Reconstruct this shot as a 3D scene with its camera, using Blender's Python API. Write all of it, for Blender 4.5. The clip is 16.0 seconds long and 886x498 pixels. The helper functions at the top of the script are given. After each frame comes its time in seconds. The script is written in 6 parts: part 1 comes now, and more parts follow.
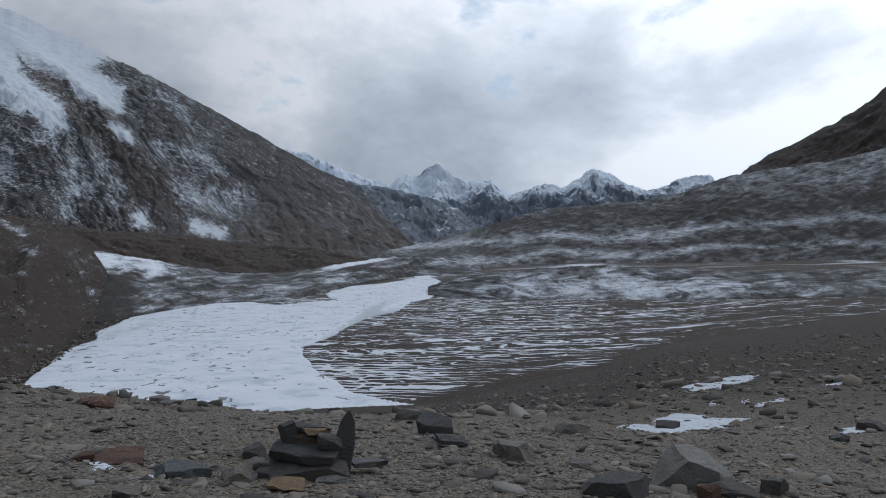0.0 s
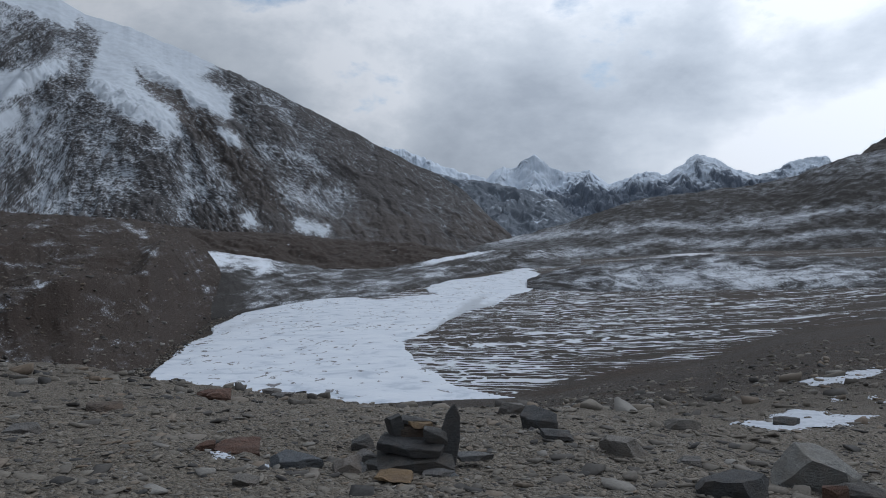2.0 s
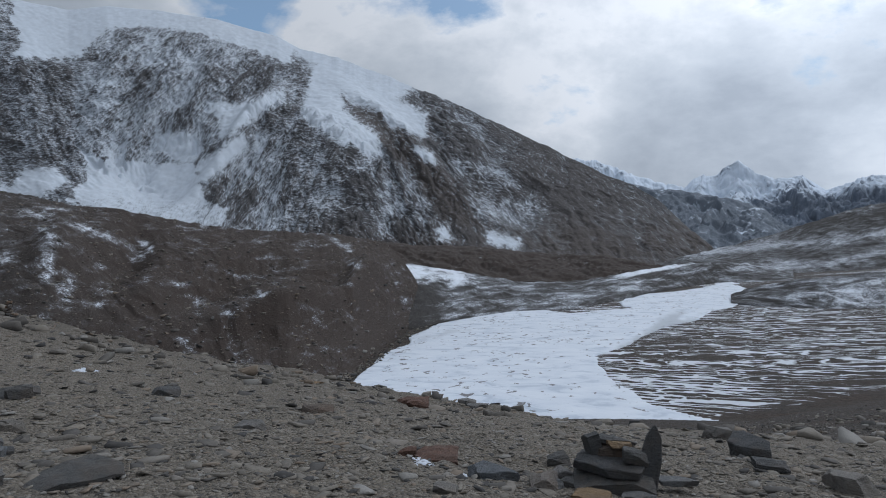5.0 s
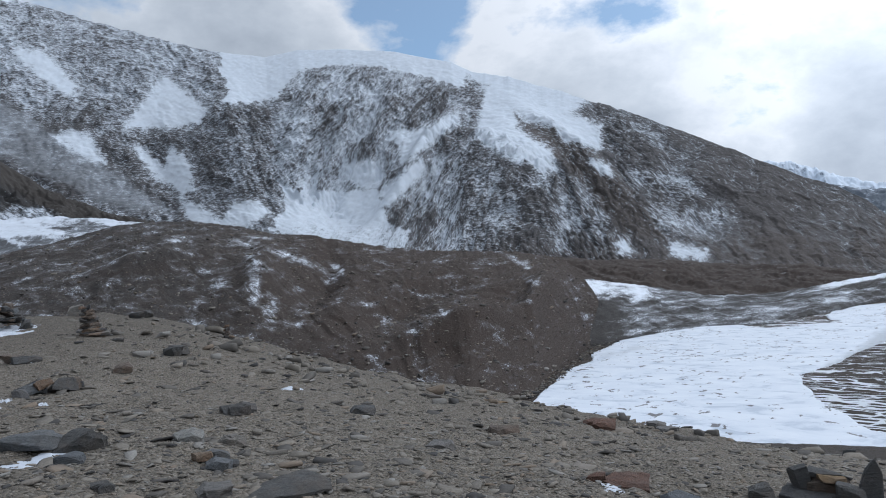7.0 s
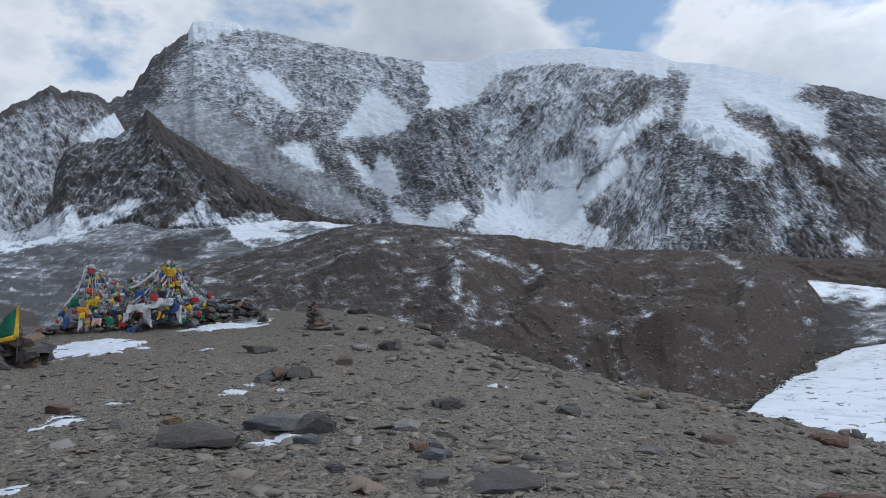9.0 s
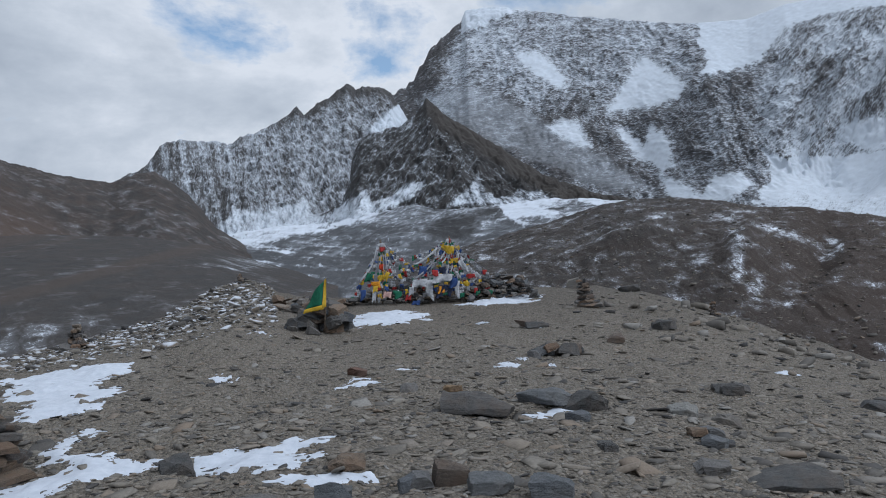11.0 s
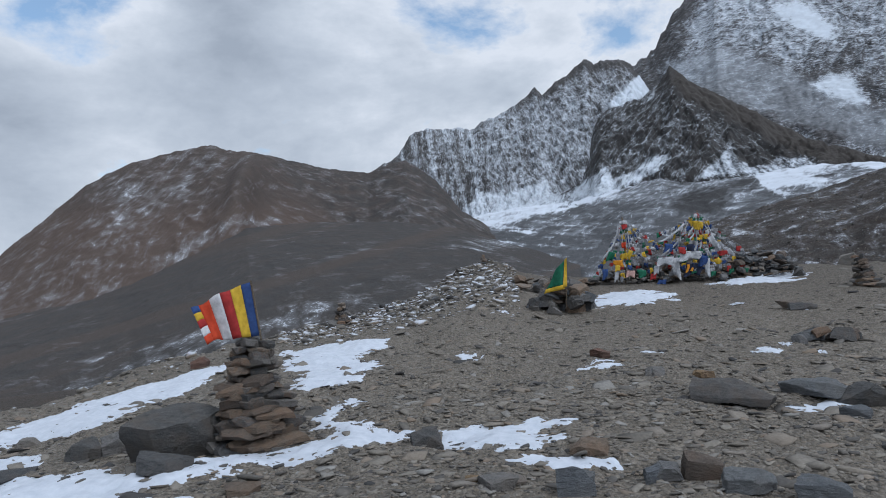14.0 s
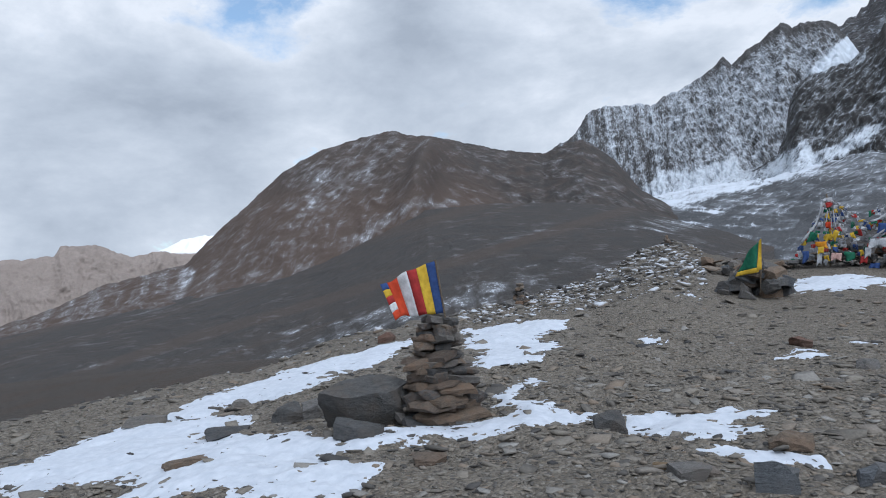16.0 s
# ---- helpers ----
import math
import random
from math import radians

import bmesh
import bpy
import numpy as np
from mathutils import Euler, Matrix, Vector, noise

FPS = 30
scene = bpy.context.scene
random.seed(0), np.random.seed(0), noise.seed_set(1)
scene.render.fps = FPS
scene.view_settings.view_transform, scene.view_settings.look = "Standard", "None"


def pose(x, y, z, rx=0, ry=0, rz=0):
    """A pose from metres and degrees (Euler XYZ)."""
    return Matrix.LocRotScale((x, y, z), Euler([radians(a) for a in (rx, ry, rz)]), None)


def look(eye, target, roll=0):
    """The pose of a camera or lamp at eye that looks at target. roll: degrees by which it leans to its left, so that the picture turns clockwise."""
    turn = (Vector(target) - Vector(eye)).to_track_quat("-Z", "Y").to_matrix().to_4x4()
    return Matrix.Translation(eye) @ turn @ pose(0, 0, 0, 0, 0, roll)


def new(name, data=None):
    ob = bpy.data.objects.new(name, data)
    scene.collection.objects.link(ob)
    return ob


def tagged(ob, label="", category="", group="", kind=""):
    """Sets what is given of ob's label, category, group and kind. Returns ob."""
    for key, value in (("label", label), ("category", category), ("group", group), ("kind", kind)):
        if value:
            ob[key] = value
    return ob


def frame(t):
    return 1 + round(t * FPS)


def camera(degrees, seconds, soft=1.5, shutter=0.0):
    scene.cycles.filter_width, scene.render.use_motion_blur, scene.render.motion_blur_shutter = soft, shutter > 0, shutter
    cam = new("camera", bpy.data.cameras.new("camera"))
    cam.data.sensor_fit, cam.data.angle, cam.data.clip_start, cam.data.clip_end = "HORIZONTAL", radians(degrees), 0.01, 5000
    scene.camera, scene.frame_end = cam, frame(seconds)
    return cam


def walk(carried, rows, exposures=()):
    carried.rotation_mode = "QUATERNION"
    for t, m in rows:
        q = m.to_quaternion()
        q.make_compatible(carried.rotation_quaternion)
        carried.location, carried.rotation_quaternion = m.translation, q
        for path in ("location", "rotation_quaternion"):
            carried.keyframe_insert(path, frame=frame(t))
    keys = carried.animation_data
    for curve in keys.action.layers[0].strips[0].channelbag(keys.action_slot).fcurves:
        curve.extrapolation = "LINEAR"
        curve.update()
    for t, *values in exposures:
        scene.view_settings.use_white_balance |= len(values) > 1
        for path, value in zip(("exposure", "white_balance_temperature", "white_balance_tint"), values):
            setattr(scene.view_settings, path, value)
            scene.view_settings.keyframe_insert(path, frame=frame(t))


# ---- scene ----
cam = camera(63.05, 16.0, 1.0)
EYE = 1.6
# seconds, eye offset in metres, yaw to the left, pitch, roll
ROWS = [
    (0.0, 0.000, 0.000, -0.000, 0.00, 0.00, 0.00),
    (0.5, -0.010, -0.019, 0.003, 2.60, -0.11, 0.37),
    (1.0, -0.016, 0.001, 0.003, 4.57, -0.36, 0.45),
    (1.5, -0.022, 0.017, 0.003, 6.42, -0.55, 0.68),
    (2.0, -0.031, 0.023, 0.008, 7.76, -0.44, 1.29),
    (2.5, -0.027, -0.005, 0.008, 8.04, -0.28, 0.75),
    (3.0, -0.022, -0.015, 0.013, 8.91, -0.11, 1.28),
    (3.5, -0.030, -0.018, 0.016, 10.96, -0.05, 0.59),
    (4.0, -0.042, -0.001, 0.024, 16.02, 0.05, 1.13),
    (4.5, -0.056, -0.000, 0.026, 19.96, 0.36, 1.29),
    (4.7, -0.076, 0.009, 0.021, 21.03, 0.61, 1.33),
    (6.8, -0.039, -0.096, 0.106, 35.95, 2.52, 2.65),
    (7.0, -0.043, -0.110, 0.114, 36.91, 2.78, 2.92),
    (7.5, -0.066, -0.096, 0.117, 37.75, 3.03, 3.45),
    (8.0, -0.039, -0.152, 0.122, 41.49, 3.14, 2.81),
    (8.5, -0.014, -0.203, 0.131, 45.90, 3.31, 2.72),
    (9.0, -0.037, -0.252, 0.133, 52.55, 3.47, 2.38),
    (9.5, -0.033, -0.285, 0.137, 59.48, 3.56, 2.15),
    (10.0, -0.034, -0.262, 0.139, 65.60, 3.48, 2.60),
    (10.2, -0.024, -0.268, 0.135, 68.41, 3.39, 2.67),
    (12.3, -0.157, -0.198, 0.145, 78.57, 1.51, 1.57),
    (12.5, -0.160, -0.204, 0.148, 80.61, 1.54, 1.83),
    (13.0, -0.163, -0.183, 0.152, 84.39, 1.66, 2.19),
    (13.5, -0.170, -0.175, 0.149, 87.14, 1.60, 2.59),
    (14.0, -0.177, -0.194, 0.146, 92.74, 1.54, 2.61),
    (14.5, -0.184, -0.221, 0.142, 96.44, 1.34, 2.42),
    (15.0, -0.190, -0.236, 0.139, 99.51, 1.09, 2.26),
    (15.5, -0.207, -0.257, 0.131, 102.53, 0.86, 1.93),
    (16.0, -0.180, -0.256, 0.135, 106.61, 0.63, 2.26),
]
EXPOSURES = [(0.0, -0.72, 5900, 10), (4.0, -0.68, 5900, 10), (7.0, -0.1, 5850, 10), (10.0, -0.12, 5850, 10), (13.0, -0.12, 5800, 10), (16.0, 0.1, 5800, 10)]
walk(cam, [(t, pose(x, y, EYE + z, 90 + pitch, roll, yaw)) for t, x, y, z, yaw, pitch, roll in ROWS], EXPOSURES)

# ---- light ----
world = bpy.data.worlds.new("sky")
scene.world = world
world.use_nodes = True


def nodes_of(tree):
    """A short way to add and link nodes in a tree."""
    def add(kind, **values):
        node = tree.nodes.new("ShaderNode" + kind)
        for key, value in values.items():
            if key in node.inputs:
                sock = node.inputs[key]
                if hasattr(value, "is_output"):
                    tree.links.new(value, sock)
                else:
                    sock.default_value = value
        return node
    return add


def math_node(add, op, a, b=0.0, clamp=False):
    node = add("Math")
    node.operation, node.use_clamp = op, clamp
    for sock, value in zip(node.inputs, (a, b)):
        if hasattr(value, "is_output"):
            sock.id_data.links.new(value, sock)
        else:
            sock.default_value = value
    return node.outputs[0]


def mix_rgb(add, fac, a, b):
    node = add("Mix")
    node.data_type = "RGBA"
    for sock, value in ((node.inputs[0], fac), (node.inputs[6], a), (node.inputs[7], b)):
        if hasattr(value, "is_output"):
            sock.id_data.links.new(value, sock)
        else:
            sock.default_value = (*value, 1) if isinstance(value, tuple) and len(value) == 3 else value
    return node.outputs[2]


def ramp(add, fac, stops):
    node = add("ValToRGB")
    node.id_data.links.new(fac, node.inputs[0])
    els = node.color_ramp.elements
    while len(els) < len(stops):
        els.new(0.5)
    for el, (pos, col) in zip(els, stops):
        el.position = pos
        el.color = (*col, 1) if isinstance(col, tuple) else (col, col, col, 1)
    return node.outputs[0]


def noise_tex(add, vec, scale, detail=6.0, rough=0.55, stretch=(1, 1, 1), turn=(0, 0, 0), distort=0.0):
    m = add("Mapping", Vector=vec, Scale=tuple(scale * s for s in stretch), Rotation=tuple(radians(a) for a in turn))
    n = add("TexNoise", Vector=m.outputs[0], Scale=1.0, Detail=detail, Roughness=rough, Distortion=distort)
    return n.outputs[0]


SUN_AZ, SUN_EL = -45.0, 46.0
wt = world.node_tree
for n in list(wt.nodes):
    wt.nodes.remove(n)
wadd = nodes_of(wt)
sky = wadd("TexSky")
sky.sky_type, sky.sun_disc, sky.sun_elevation, sky.sun_rotation = "NISHITA", False, radians(SUN_EL), radians(-SUN_AZ)
sky.altitude, sky.dust_density = 1500, 1.2
wpos = wadd("TexCoord").outputs["Generated"]
cloud_a = noise_tex(wadd, wpos, 2.9, 10, 0.60, (1, 1, 1.9), (0, 0, 20), 0.15)
cloud_b = noise_tex(wadd, wpos, 2.4, 9, 0.58, (1, 1, 1.7), (10, 0, 75), 0.2)


def toward(az, el, inner, outer):
    """How near a direction of the sky is to a bearing and elevation: 1 within inner degrees, 0 past outer."""
    d = wadd("VectorMath")
    d.operation = "DOT_PRODUCT"
    wt.links.new(wpos, d.inputs[0])
    a, e = radians(az), radians(el)
    d.inputs[1].default_value = (-math.sin(a) * math.cos(e), math.cos(a) * math.cos(e), math.sin(e))
    r = wadd("MapRange")
    r.interpolation_type = "SMOOTHSTEP"
    wt.links.new(d.outputs["Value"], r.inputs[0])
    for k, value in enumerate((math.cos(radians(outer)), math.cos(radians(inner)), 0.0, 1.0)):
        r.inputs[k + 1].default_value = value
    return r.outputs[0]


thin = 0.0
for az, el, outer, weight in ((38.5, 20.5, 6, 0.12), (21.5, 22, 6, 0.10), (-5, 16.5, 7, 0.10), (-18, 15.5, 5, 0.08), (120.5, 19.5, 9, 0.08), (76, 18.5, 4, 0.06), (78, 19.5, 5, 0.05), (55, 22, 12, -0.07), (100, 16, 13, -0.07), (128, 8, 13, -0.10), (27, 14, 11, -0.07), (-16, 8.5, 9, -0.12), (4, 11, 9, -0.08), (-29, 14, 8, -0.06)):
    thin = math_node(wadd, "MULTIPLY_ADD", toward(az, el, 0, outer), -weight)
    thin.node.inputs[2].default_value = 0.0
    cloud_a = math_node(wadd, "ADD", cloud_a, thin)
cover = ramp(wadd, cloud_a, [(0.36, 0.25), (0.45, 1.0)])
thick = math_node(wadd, "ADD", math_node(wadd, "MULTIPLY", cloud_a, 0.75), math_node(wadd, "MULTIPLY_ADD", cloud_b, 0.75))
thick.node.inputs[1].links[0].from_node.inputs[2].default_value = -0.25
for az, el, outer, weight in ((3, 10, 10, 0.07), (-8, 9, 8, 0.05), (128, 7, 14, 0.05), (108, 12, 9, 0.04), (90, 12, 8, 0.04), (-28, 14, 10, -0.08), (4, 18, 6, -0.05), (117, 15.5, 8, -0.06), (27, 16, 12, -0.06), (101, 17, 7, -0.05)):
    thick = math_node(wadd, "ADD", thick, math_node(wadd, "MULTIPLY", toward(az, el, 0, outer), weight))
shade = ramp(wadd, thick, [(0.435, (0.95, 0.96, 0.97)), (0.485, (0.83, 0.855, 0.88)), (0.54, (0.72, 0.755, 0.79)), (0.62, (0.61, 0.65, 0.695)), (0.74, (0.47, 0.51, 0.56))])
glow = math_node(wadd, "MULTIPLY_ADD", toward(SUN_AZ, SUN_EL, 0, 74), 1.2)
glow.node.inputs[2].default_value = 0.88
lit = wadd("VectorMath")
lit.operation = "SCALE"
wt.links.new(shade, lit.inputs[0])
wt.links.new(glow, lit.inputs["Scale"])
blue = wadd("VectorMath")
blue.operation = "MULTIPLY"
wt.links.new(sky.outputs[0], blue.inputs[0])
blue.inputs[1].default_value = (0.10, 0.145, 0.15)
sky_col = mix_rgb(wadd, cover, blue.outputs[0], lit.outputs[0])
bg = wadd("Background", Color=sky_col, Strength=0.95)
wt.links.new(bg.outputs[0], wadd("OutputWorld").inputs[0])

lamp = bpy.data.lights.new("sun", "SUN")
lamp.energy, lamp.angle, lamp.color = 0.95, radians(14), (1.0, 0.965, 0.92)
sun = new("sun", lamp)
a, e = radians(SUN_AZ), radians(SUN_EL)
sun.matrix_world = look((-math.sin(a) * math.cos(e) * 50, math.cos(a) * math.cos(e) * 50, math.sin(e) * 50), (0, 0, 0))


# ---- noise and curves ----
_RNG = np.random.default_rng(5)
_PERM = np.concatenate([_RNG.permutation(512)] * 3)
_GRAD = _RNG.normal(size=(512, 3))
_GRAD /= np.linalg.norm(_GRAD, axis=1)[:, None]


def grad_noise(x, y, z):
    """Gradient noise of arrays, about -1 to 1."""
    x, y, z = np.broadcast_arrays(np.asarray(x, float), y, z)
    xi, yi, zi = np.floor(x).astype(int), np.floor(y).astype(int), np.floor(z).astype(int)
    fx, fy, fz = x - xi, y - yi, z - zi
    u, v, w = (f * f * f * (f * (f * 6 - 15) + 10) for f in (fx, fy, fz))
    out = 0
    for dx in (0, 1):
        for dy in (0, 1):
            for dz in (0, 1):
                g = _GRAD[_PERM[_PERM[_PERM[(xi + dx) & 511] + ((yi + dy) & 511)] + ((zi + dz) & 511)]]
                dot = g[..., 0] * (fx - dx) + g[..., 1] * (fy - dy) + g[..., 2] * (fz - dz)
                out = out + dot * (u if dx else 1 - u) * (v if dy else 1 - v) * (w if dz else 1 - w)
    return out * 1.5


def fbm(x, y, z=0.0, octaves=5, gain=0.5, lac=2.03):
    total, amp = 0, 1.0
    for k in range(octaves):
        total = total + amp * grad_noise(x * lac ** k + 17.3 * k, y * lac ** k - 9.1 * k, z * lac ** k + 4.7 * k)
        amp *= gain
    return total


def ridged(x, y, z=0.0, octaves=5, gain=0.55, lac=2.07):
    """Sharp-crested noise, 0 to about 1."""
    total, amp, norm = 0, 1.0, 0
    for k in range(octaves):
        total = total + amp * (1 - np.abs(grad_noise(x * lac ** k + 31.7 * k, y * lac ** k + 3.3 * k, z * lac ** k)) * 1.6)
        norm += amp
        amp *= gain
    return total / norm


def curve(points):
    """A function through (angle, value) points, in rising order of angle after sorting."""
    pts = sorted(points)
    xs, ys = [p[0] for p in pts], [p[1] for p in pts]
    return lambda q: np.interp(q, xs, ys)


def smooth(a, b, x):
    t = np.clip((x - a) / (b - a), 0, 1)
    return t * t * (3 - 2 * t)


def bearing(az, r, z):
    """World place from a bearing (degrees to the left of +y), a level distance and a height."""
    a = np.radians(az)
    return np.stack(np.broadcast_arrays(-np.sin(a) * r, np.cos(a) * r, z), -1)


def height(el, r):
    return EYE + r * np.tan(np.radians(el))


def fields(az, el, spots):
    """How far inside the nearest of some slanted oval fields a place lies: 1 in the middle, 0 on the rim."""
    best = np.full(np.shape(az), -3.0)
    for a0, e0, ha, he, slant in spots:
        c, s = math.cos(radians(slant)), math.sin(radians(slant))
        u, v = -(az - a0), el - e0
        p, q = (u * c + v * s) / ha, (-u * s + v * c) / he
        best = np.maximum(best, 1 - np.sqrt(p * p + q * q))
    return best


def inside_by(az, el, outline):
    """Signed distance in degrees to an outline of (bearing, elevation) corners, positive inside."""
    pts = np.array(outline, float)
    inside, near = np.zeros(az.shape, bool), np.full(az.shape, 99.0)
    box = (az > pts[:, 0].min() - 2) & (az < pts[:, 0].max() + 2) & (el > pts[:, 1].min() - 2) & (el < pts[:, 1].max() + 2)
    x, y = az[box], el[box]
    ins, d = np.zeros(x.shape, bool), np.full(x.shape, 99.0)
    for (x1, y1), (x2, y2) in zip(pts, np.roll(pts, -1, 0)):
        ins ^= ((y1 > y) != (y2 > y)) & (x < (x2 - x1) * (y - y1) / (y2 - y1 + 1e-9) + x1)
        t = np.clip(((x - x1) * (x2 - x1) + (y - y1) * (y2 - y1)) / ((x2 - x1) ** 2 + (y2 - y1) ** 2 + 1e-9), 0, 1)
        d = np.minimum(d, np.hypot(x - x1 - t * (x2 - x1), y - y1 - t * (y2 - y1)))
    inside[box], near[box] = ins, d
    return np.where(inside, near, -near)


def grid_mesh(name, pts, attrs, material, smooth_shade=True, keep=None):
    """A mesh from a grid of places (rows, columns, 3) with named float attributes."""
    n, m = pts.shape[:2]
    i = np.arange(n * m).reshape(n, m)
    quads = np.stack([i[:-1, :-1], i[:-1, 1:], i[1:, 1:], i[1:, :-1]], -1).reshape(-1, 4)
    co = pts.reshape(-1, 3)
    values = {key: np.asarray(value, np.float32).reshape(n * m, -1) if np.ndim(value) == 3 else np.broadcast_to(value, (n, m)).astype(np.float32).reshape(-1) for key, value in attrs.items()}
    if keep is not None:
        quads = quads[keep.reshape(-1)[quads[:, 0]]]
        used, inv = np.unique(quads, return_inverse=True)
        co, quads, values = co[used], inv.reshape(-1, 4), {key: v[used] for key, v in values.items()}
    me = bpy.data.meshes.new(name)
    me.vertices.add(len(co))
    me.vertices.foreach_set("co", co.reshape(-1))
    me.loops.add(quads.size)
    me.loops.foreach_set("vertex_index", quads.reshape(-1).astype(np.int32))
    me.polygons.add(len(quads))
    me.polygons.foreach_set("loop_start", np.arange(0, quads.size, 4, dtype=np.int32))
    me.polygons.foreach_set("use_smooth", np.full(len(quads), smooth_shade))
    me.update(calc_edges=True)
    for key, value in values.items():
        if value.ndim == 2:
            me.attributes.new(key, "FLOAT_VECTOR", "POINT").data.foreach_set("vector", value.reshape(-1))
        else:
            me.attributes.new(key, "FLOAT", "POINT").data.foreach_set("value", value)
    me.materials.append(material)
    me.validate()
    return new(name, me)


# ---- materials ----
def start(name):
    m = bpy.data.materials.new(name)
    m.use_nodes = True
    tree = m.node_tree
    for n in list(tree.nodes):
        tree.nodes.remove(n)
    add = nodes_of(tree)
    bsdf = add("BsdfPrincipled", Roughness=0.9)
    bsdf.inputs["Specular IOR Level"].default_value = 0.25
    tree.links.new(bsdf.outputs[0], add("OutputMaterial").inputs[0])
    pos = add("NewGeometry").outputs["Position"]
    return m, tree, add, bsdf, pos


def set_bump(add, tree, bsdf, heightsock, strength, distance):
    b = add("Bump", Height=heightsock, Strength=strength, Distance=distance)
    tree.links.new(b.outputs[0], bsdf.inputs["Normal"])


def streak_tex(add, vec, thick, longer, slant, detail=6.0, rough=0.65, shift=0.0):
    """Noise drawn out along one direction of a slope: thick metres across, longer times that along, slant degrees up to the right."""
    m = add("Mapping", Vector=vec, Scale=(thick * longer, thick, thick), Rotation=(0, 0, radians(slant)), Location=(shift, shift * 0.7, 0))
    m.vector_type = "TEXTURE"
    return add("TexNoise", Vector=m.outputs[0], Scale=1.0, Detail=detail, Roughness=rough).outputs[0]


def weighted(add, terms, offset=0.0):
    """The sum of value times weight."""
    total = offset
    for value, weight in terms:
        total = math_node(add, "ADD", math_node(add, "MULTIPLY", value, weight), total)
    return total


def terrain(name, dark, light, tint, unit, lays=(-2, 46, -34), sharp=0.06, grain=0.7, streak=1.5, patch=0.9, snow_col=(0.66, 0.70, 0.76), powder=0.5, bump=0.5, longer=5.0, mottle=0.75, veins=0.0):
    """Rock or scree with snow where the mesh's snow attribute, broken up by grains, streaks and patches, passes one half.
    unit: metres of the finest grain; lays: the three slants that the streaks may follow, weighted by the mesh's lay attribute."""
    m, tree, add, bsdf, pos = start(name)

    def attribute(key):
        node = add("Attribute")
        node.attribute_name = key
        return node.outputs
    flow, at, tone = attribute("flow")["Vector"], attribute("snow")["Fac"], attribute("tone")["Fac"]
    lay = add("SeparateXYZ", Vector=attribute("lay")["Vector"]).outputs
    fine = noise_tex(add, pos, 1 / unit, 6, 0.72)
    coarse = noise_tex(add, pos, 1 / (unit * 14), 5, 0.6)
    thin = weighted(add, [(math_node(add, "SUBTRACT", streak_tex(add, flow, unit * 2.2, longer, a, 5, 0.7), 0.5), lay[k]) for k, a in enumerate(lays)])
    wide = weighted(add, [(math_node(add, "SUBTRACT", streak_tex(add, flow, unit * 11, 3.2, a + 6, 4, 0.6, 3.0), 0.5), lay[k]) for k, a in enumerate(lays)])
    cluster = weighted(add, [(coarse, 1.0)], -0.5)
    grit = math_node(add, "SUBTRACT", fine, 0.5)
    body = weighted(add, [(grit, 0.6), (thin, min(0.75, streak * 0.55))], 0.5)
    rock = ramp(add, body, [(0.36, dark), (0.52, tuple((a + b) / 2 for a, b in zip(dark, light))), (0.66, light)])
    rock = mix_rgb(add, ramp(add, coarse, [(0.38, 0.0), (0.62, mottle)]), rock, mix_rgb(add, 0.6, rock, tint))
    rock = mix_rgb(add, tone, rock, mix_rgb(add, 0.8, rock, tint))
    total = weighted(add, [(grit, grain), (thin, streak), (wide, patch), (cluster, patch * 0.6), (at, 1.0)])
    if veins:
        for k, a in enumerate(lays):
            for thick, turn, shift in ((7.5, 0, 11.0), (5.0, 24, 23.0)):
                line = math_node(add, "ABSOLUTE", math_node(add, "SUBTRACT", streak_tex(add, flow, unit * thick, 3.5, a + turn, 5, 0.6, shift), 0.5))
                total = weighted(add, [(math_node(add, "MULTIPLY", ramp(add, line, [(0.006, 1.0), (0.034, 0.0)]), lay[k]), veins), (total, 1.0)])
    veil = weighted(add, [(cluster, 0.8), (wide, 0.8), (thin, 0.5), (at, 1.0), (attribute("veil")["Fac"], 1.0)])
    rock = mix_rgb(add, ramp(add, veil, [(0.12, 0.0), (0.62, powder), (1.2, 0.7)]), rock, tuple(c * 0.62 for c in snow_col))
    fac = ramp(add, total, [(0.5 - sharp * 2.2, 0.0), (0.5, 0.5), (0.5 + sharp * 2.2, 0.93), (1.0, 1.0)])
    old = ramp(add, coarse, [(0.3, tuple(c * 0.86 for c in snow_col)), (0.65, snow_col)])
    tree.links.new(mix_rgb(add, fac, rock, old), bsdf.inputs["Base Color"])
    b = add("Bump", Height=body, Strength=weighted(add, [(fac, -0.75)], 0.9), Distance=unit * bump * 3)
    tree.links.new(b.outputs[0], bsdf.inputs["Normal"])
    return m



DUST = (0.54, 0.585, 0.64)
rock_mat = terrain("snowy_rock", (0.027, 0.027, 0.030), (0.120, 0.117, 0.118), (0.076, 0.064, 0.057), 0.9, snow_col=DUST, streak=1.2, patch=0.4, grain=0.8, longer=8.0, mottle=0.3, powder=0.34, sharp=0.075, veins=0.26)
fluted_mat = terrain("fluted_rock", (0.024, 0.024, 0.026), (0.110, 0.107, 0.105), (0.068, 0.058, 0.052), 0.95, (-4, 82, -68), snow_col=DUST, streak=0.9, patch=0.4, grain=0.8, powder=0.55, longer=8.0, mottle=0.4, sharp=0.11, veins=0.20)
dark_rock_mat = terrain("dark_rock", (0.015, 0.015, 0.016), (0.066, 0.065, 0.065), (0.050, 0.044, 0.039), 0.9, (0, 50, -30), grain=1.2, streak=0.8, patch=0.6, snow_col=DUST, veins=0.15, powder=0.35)
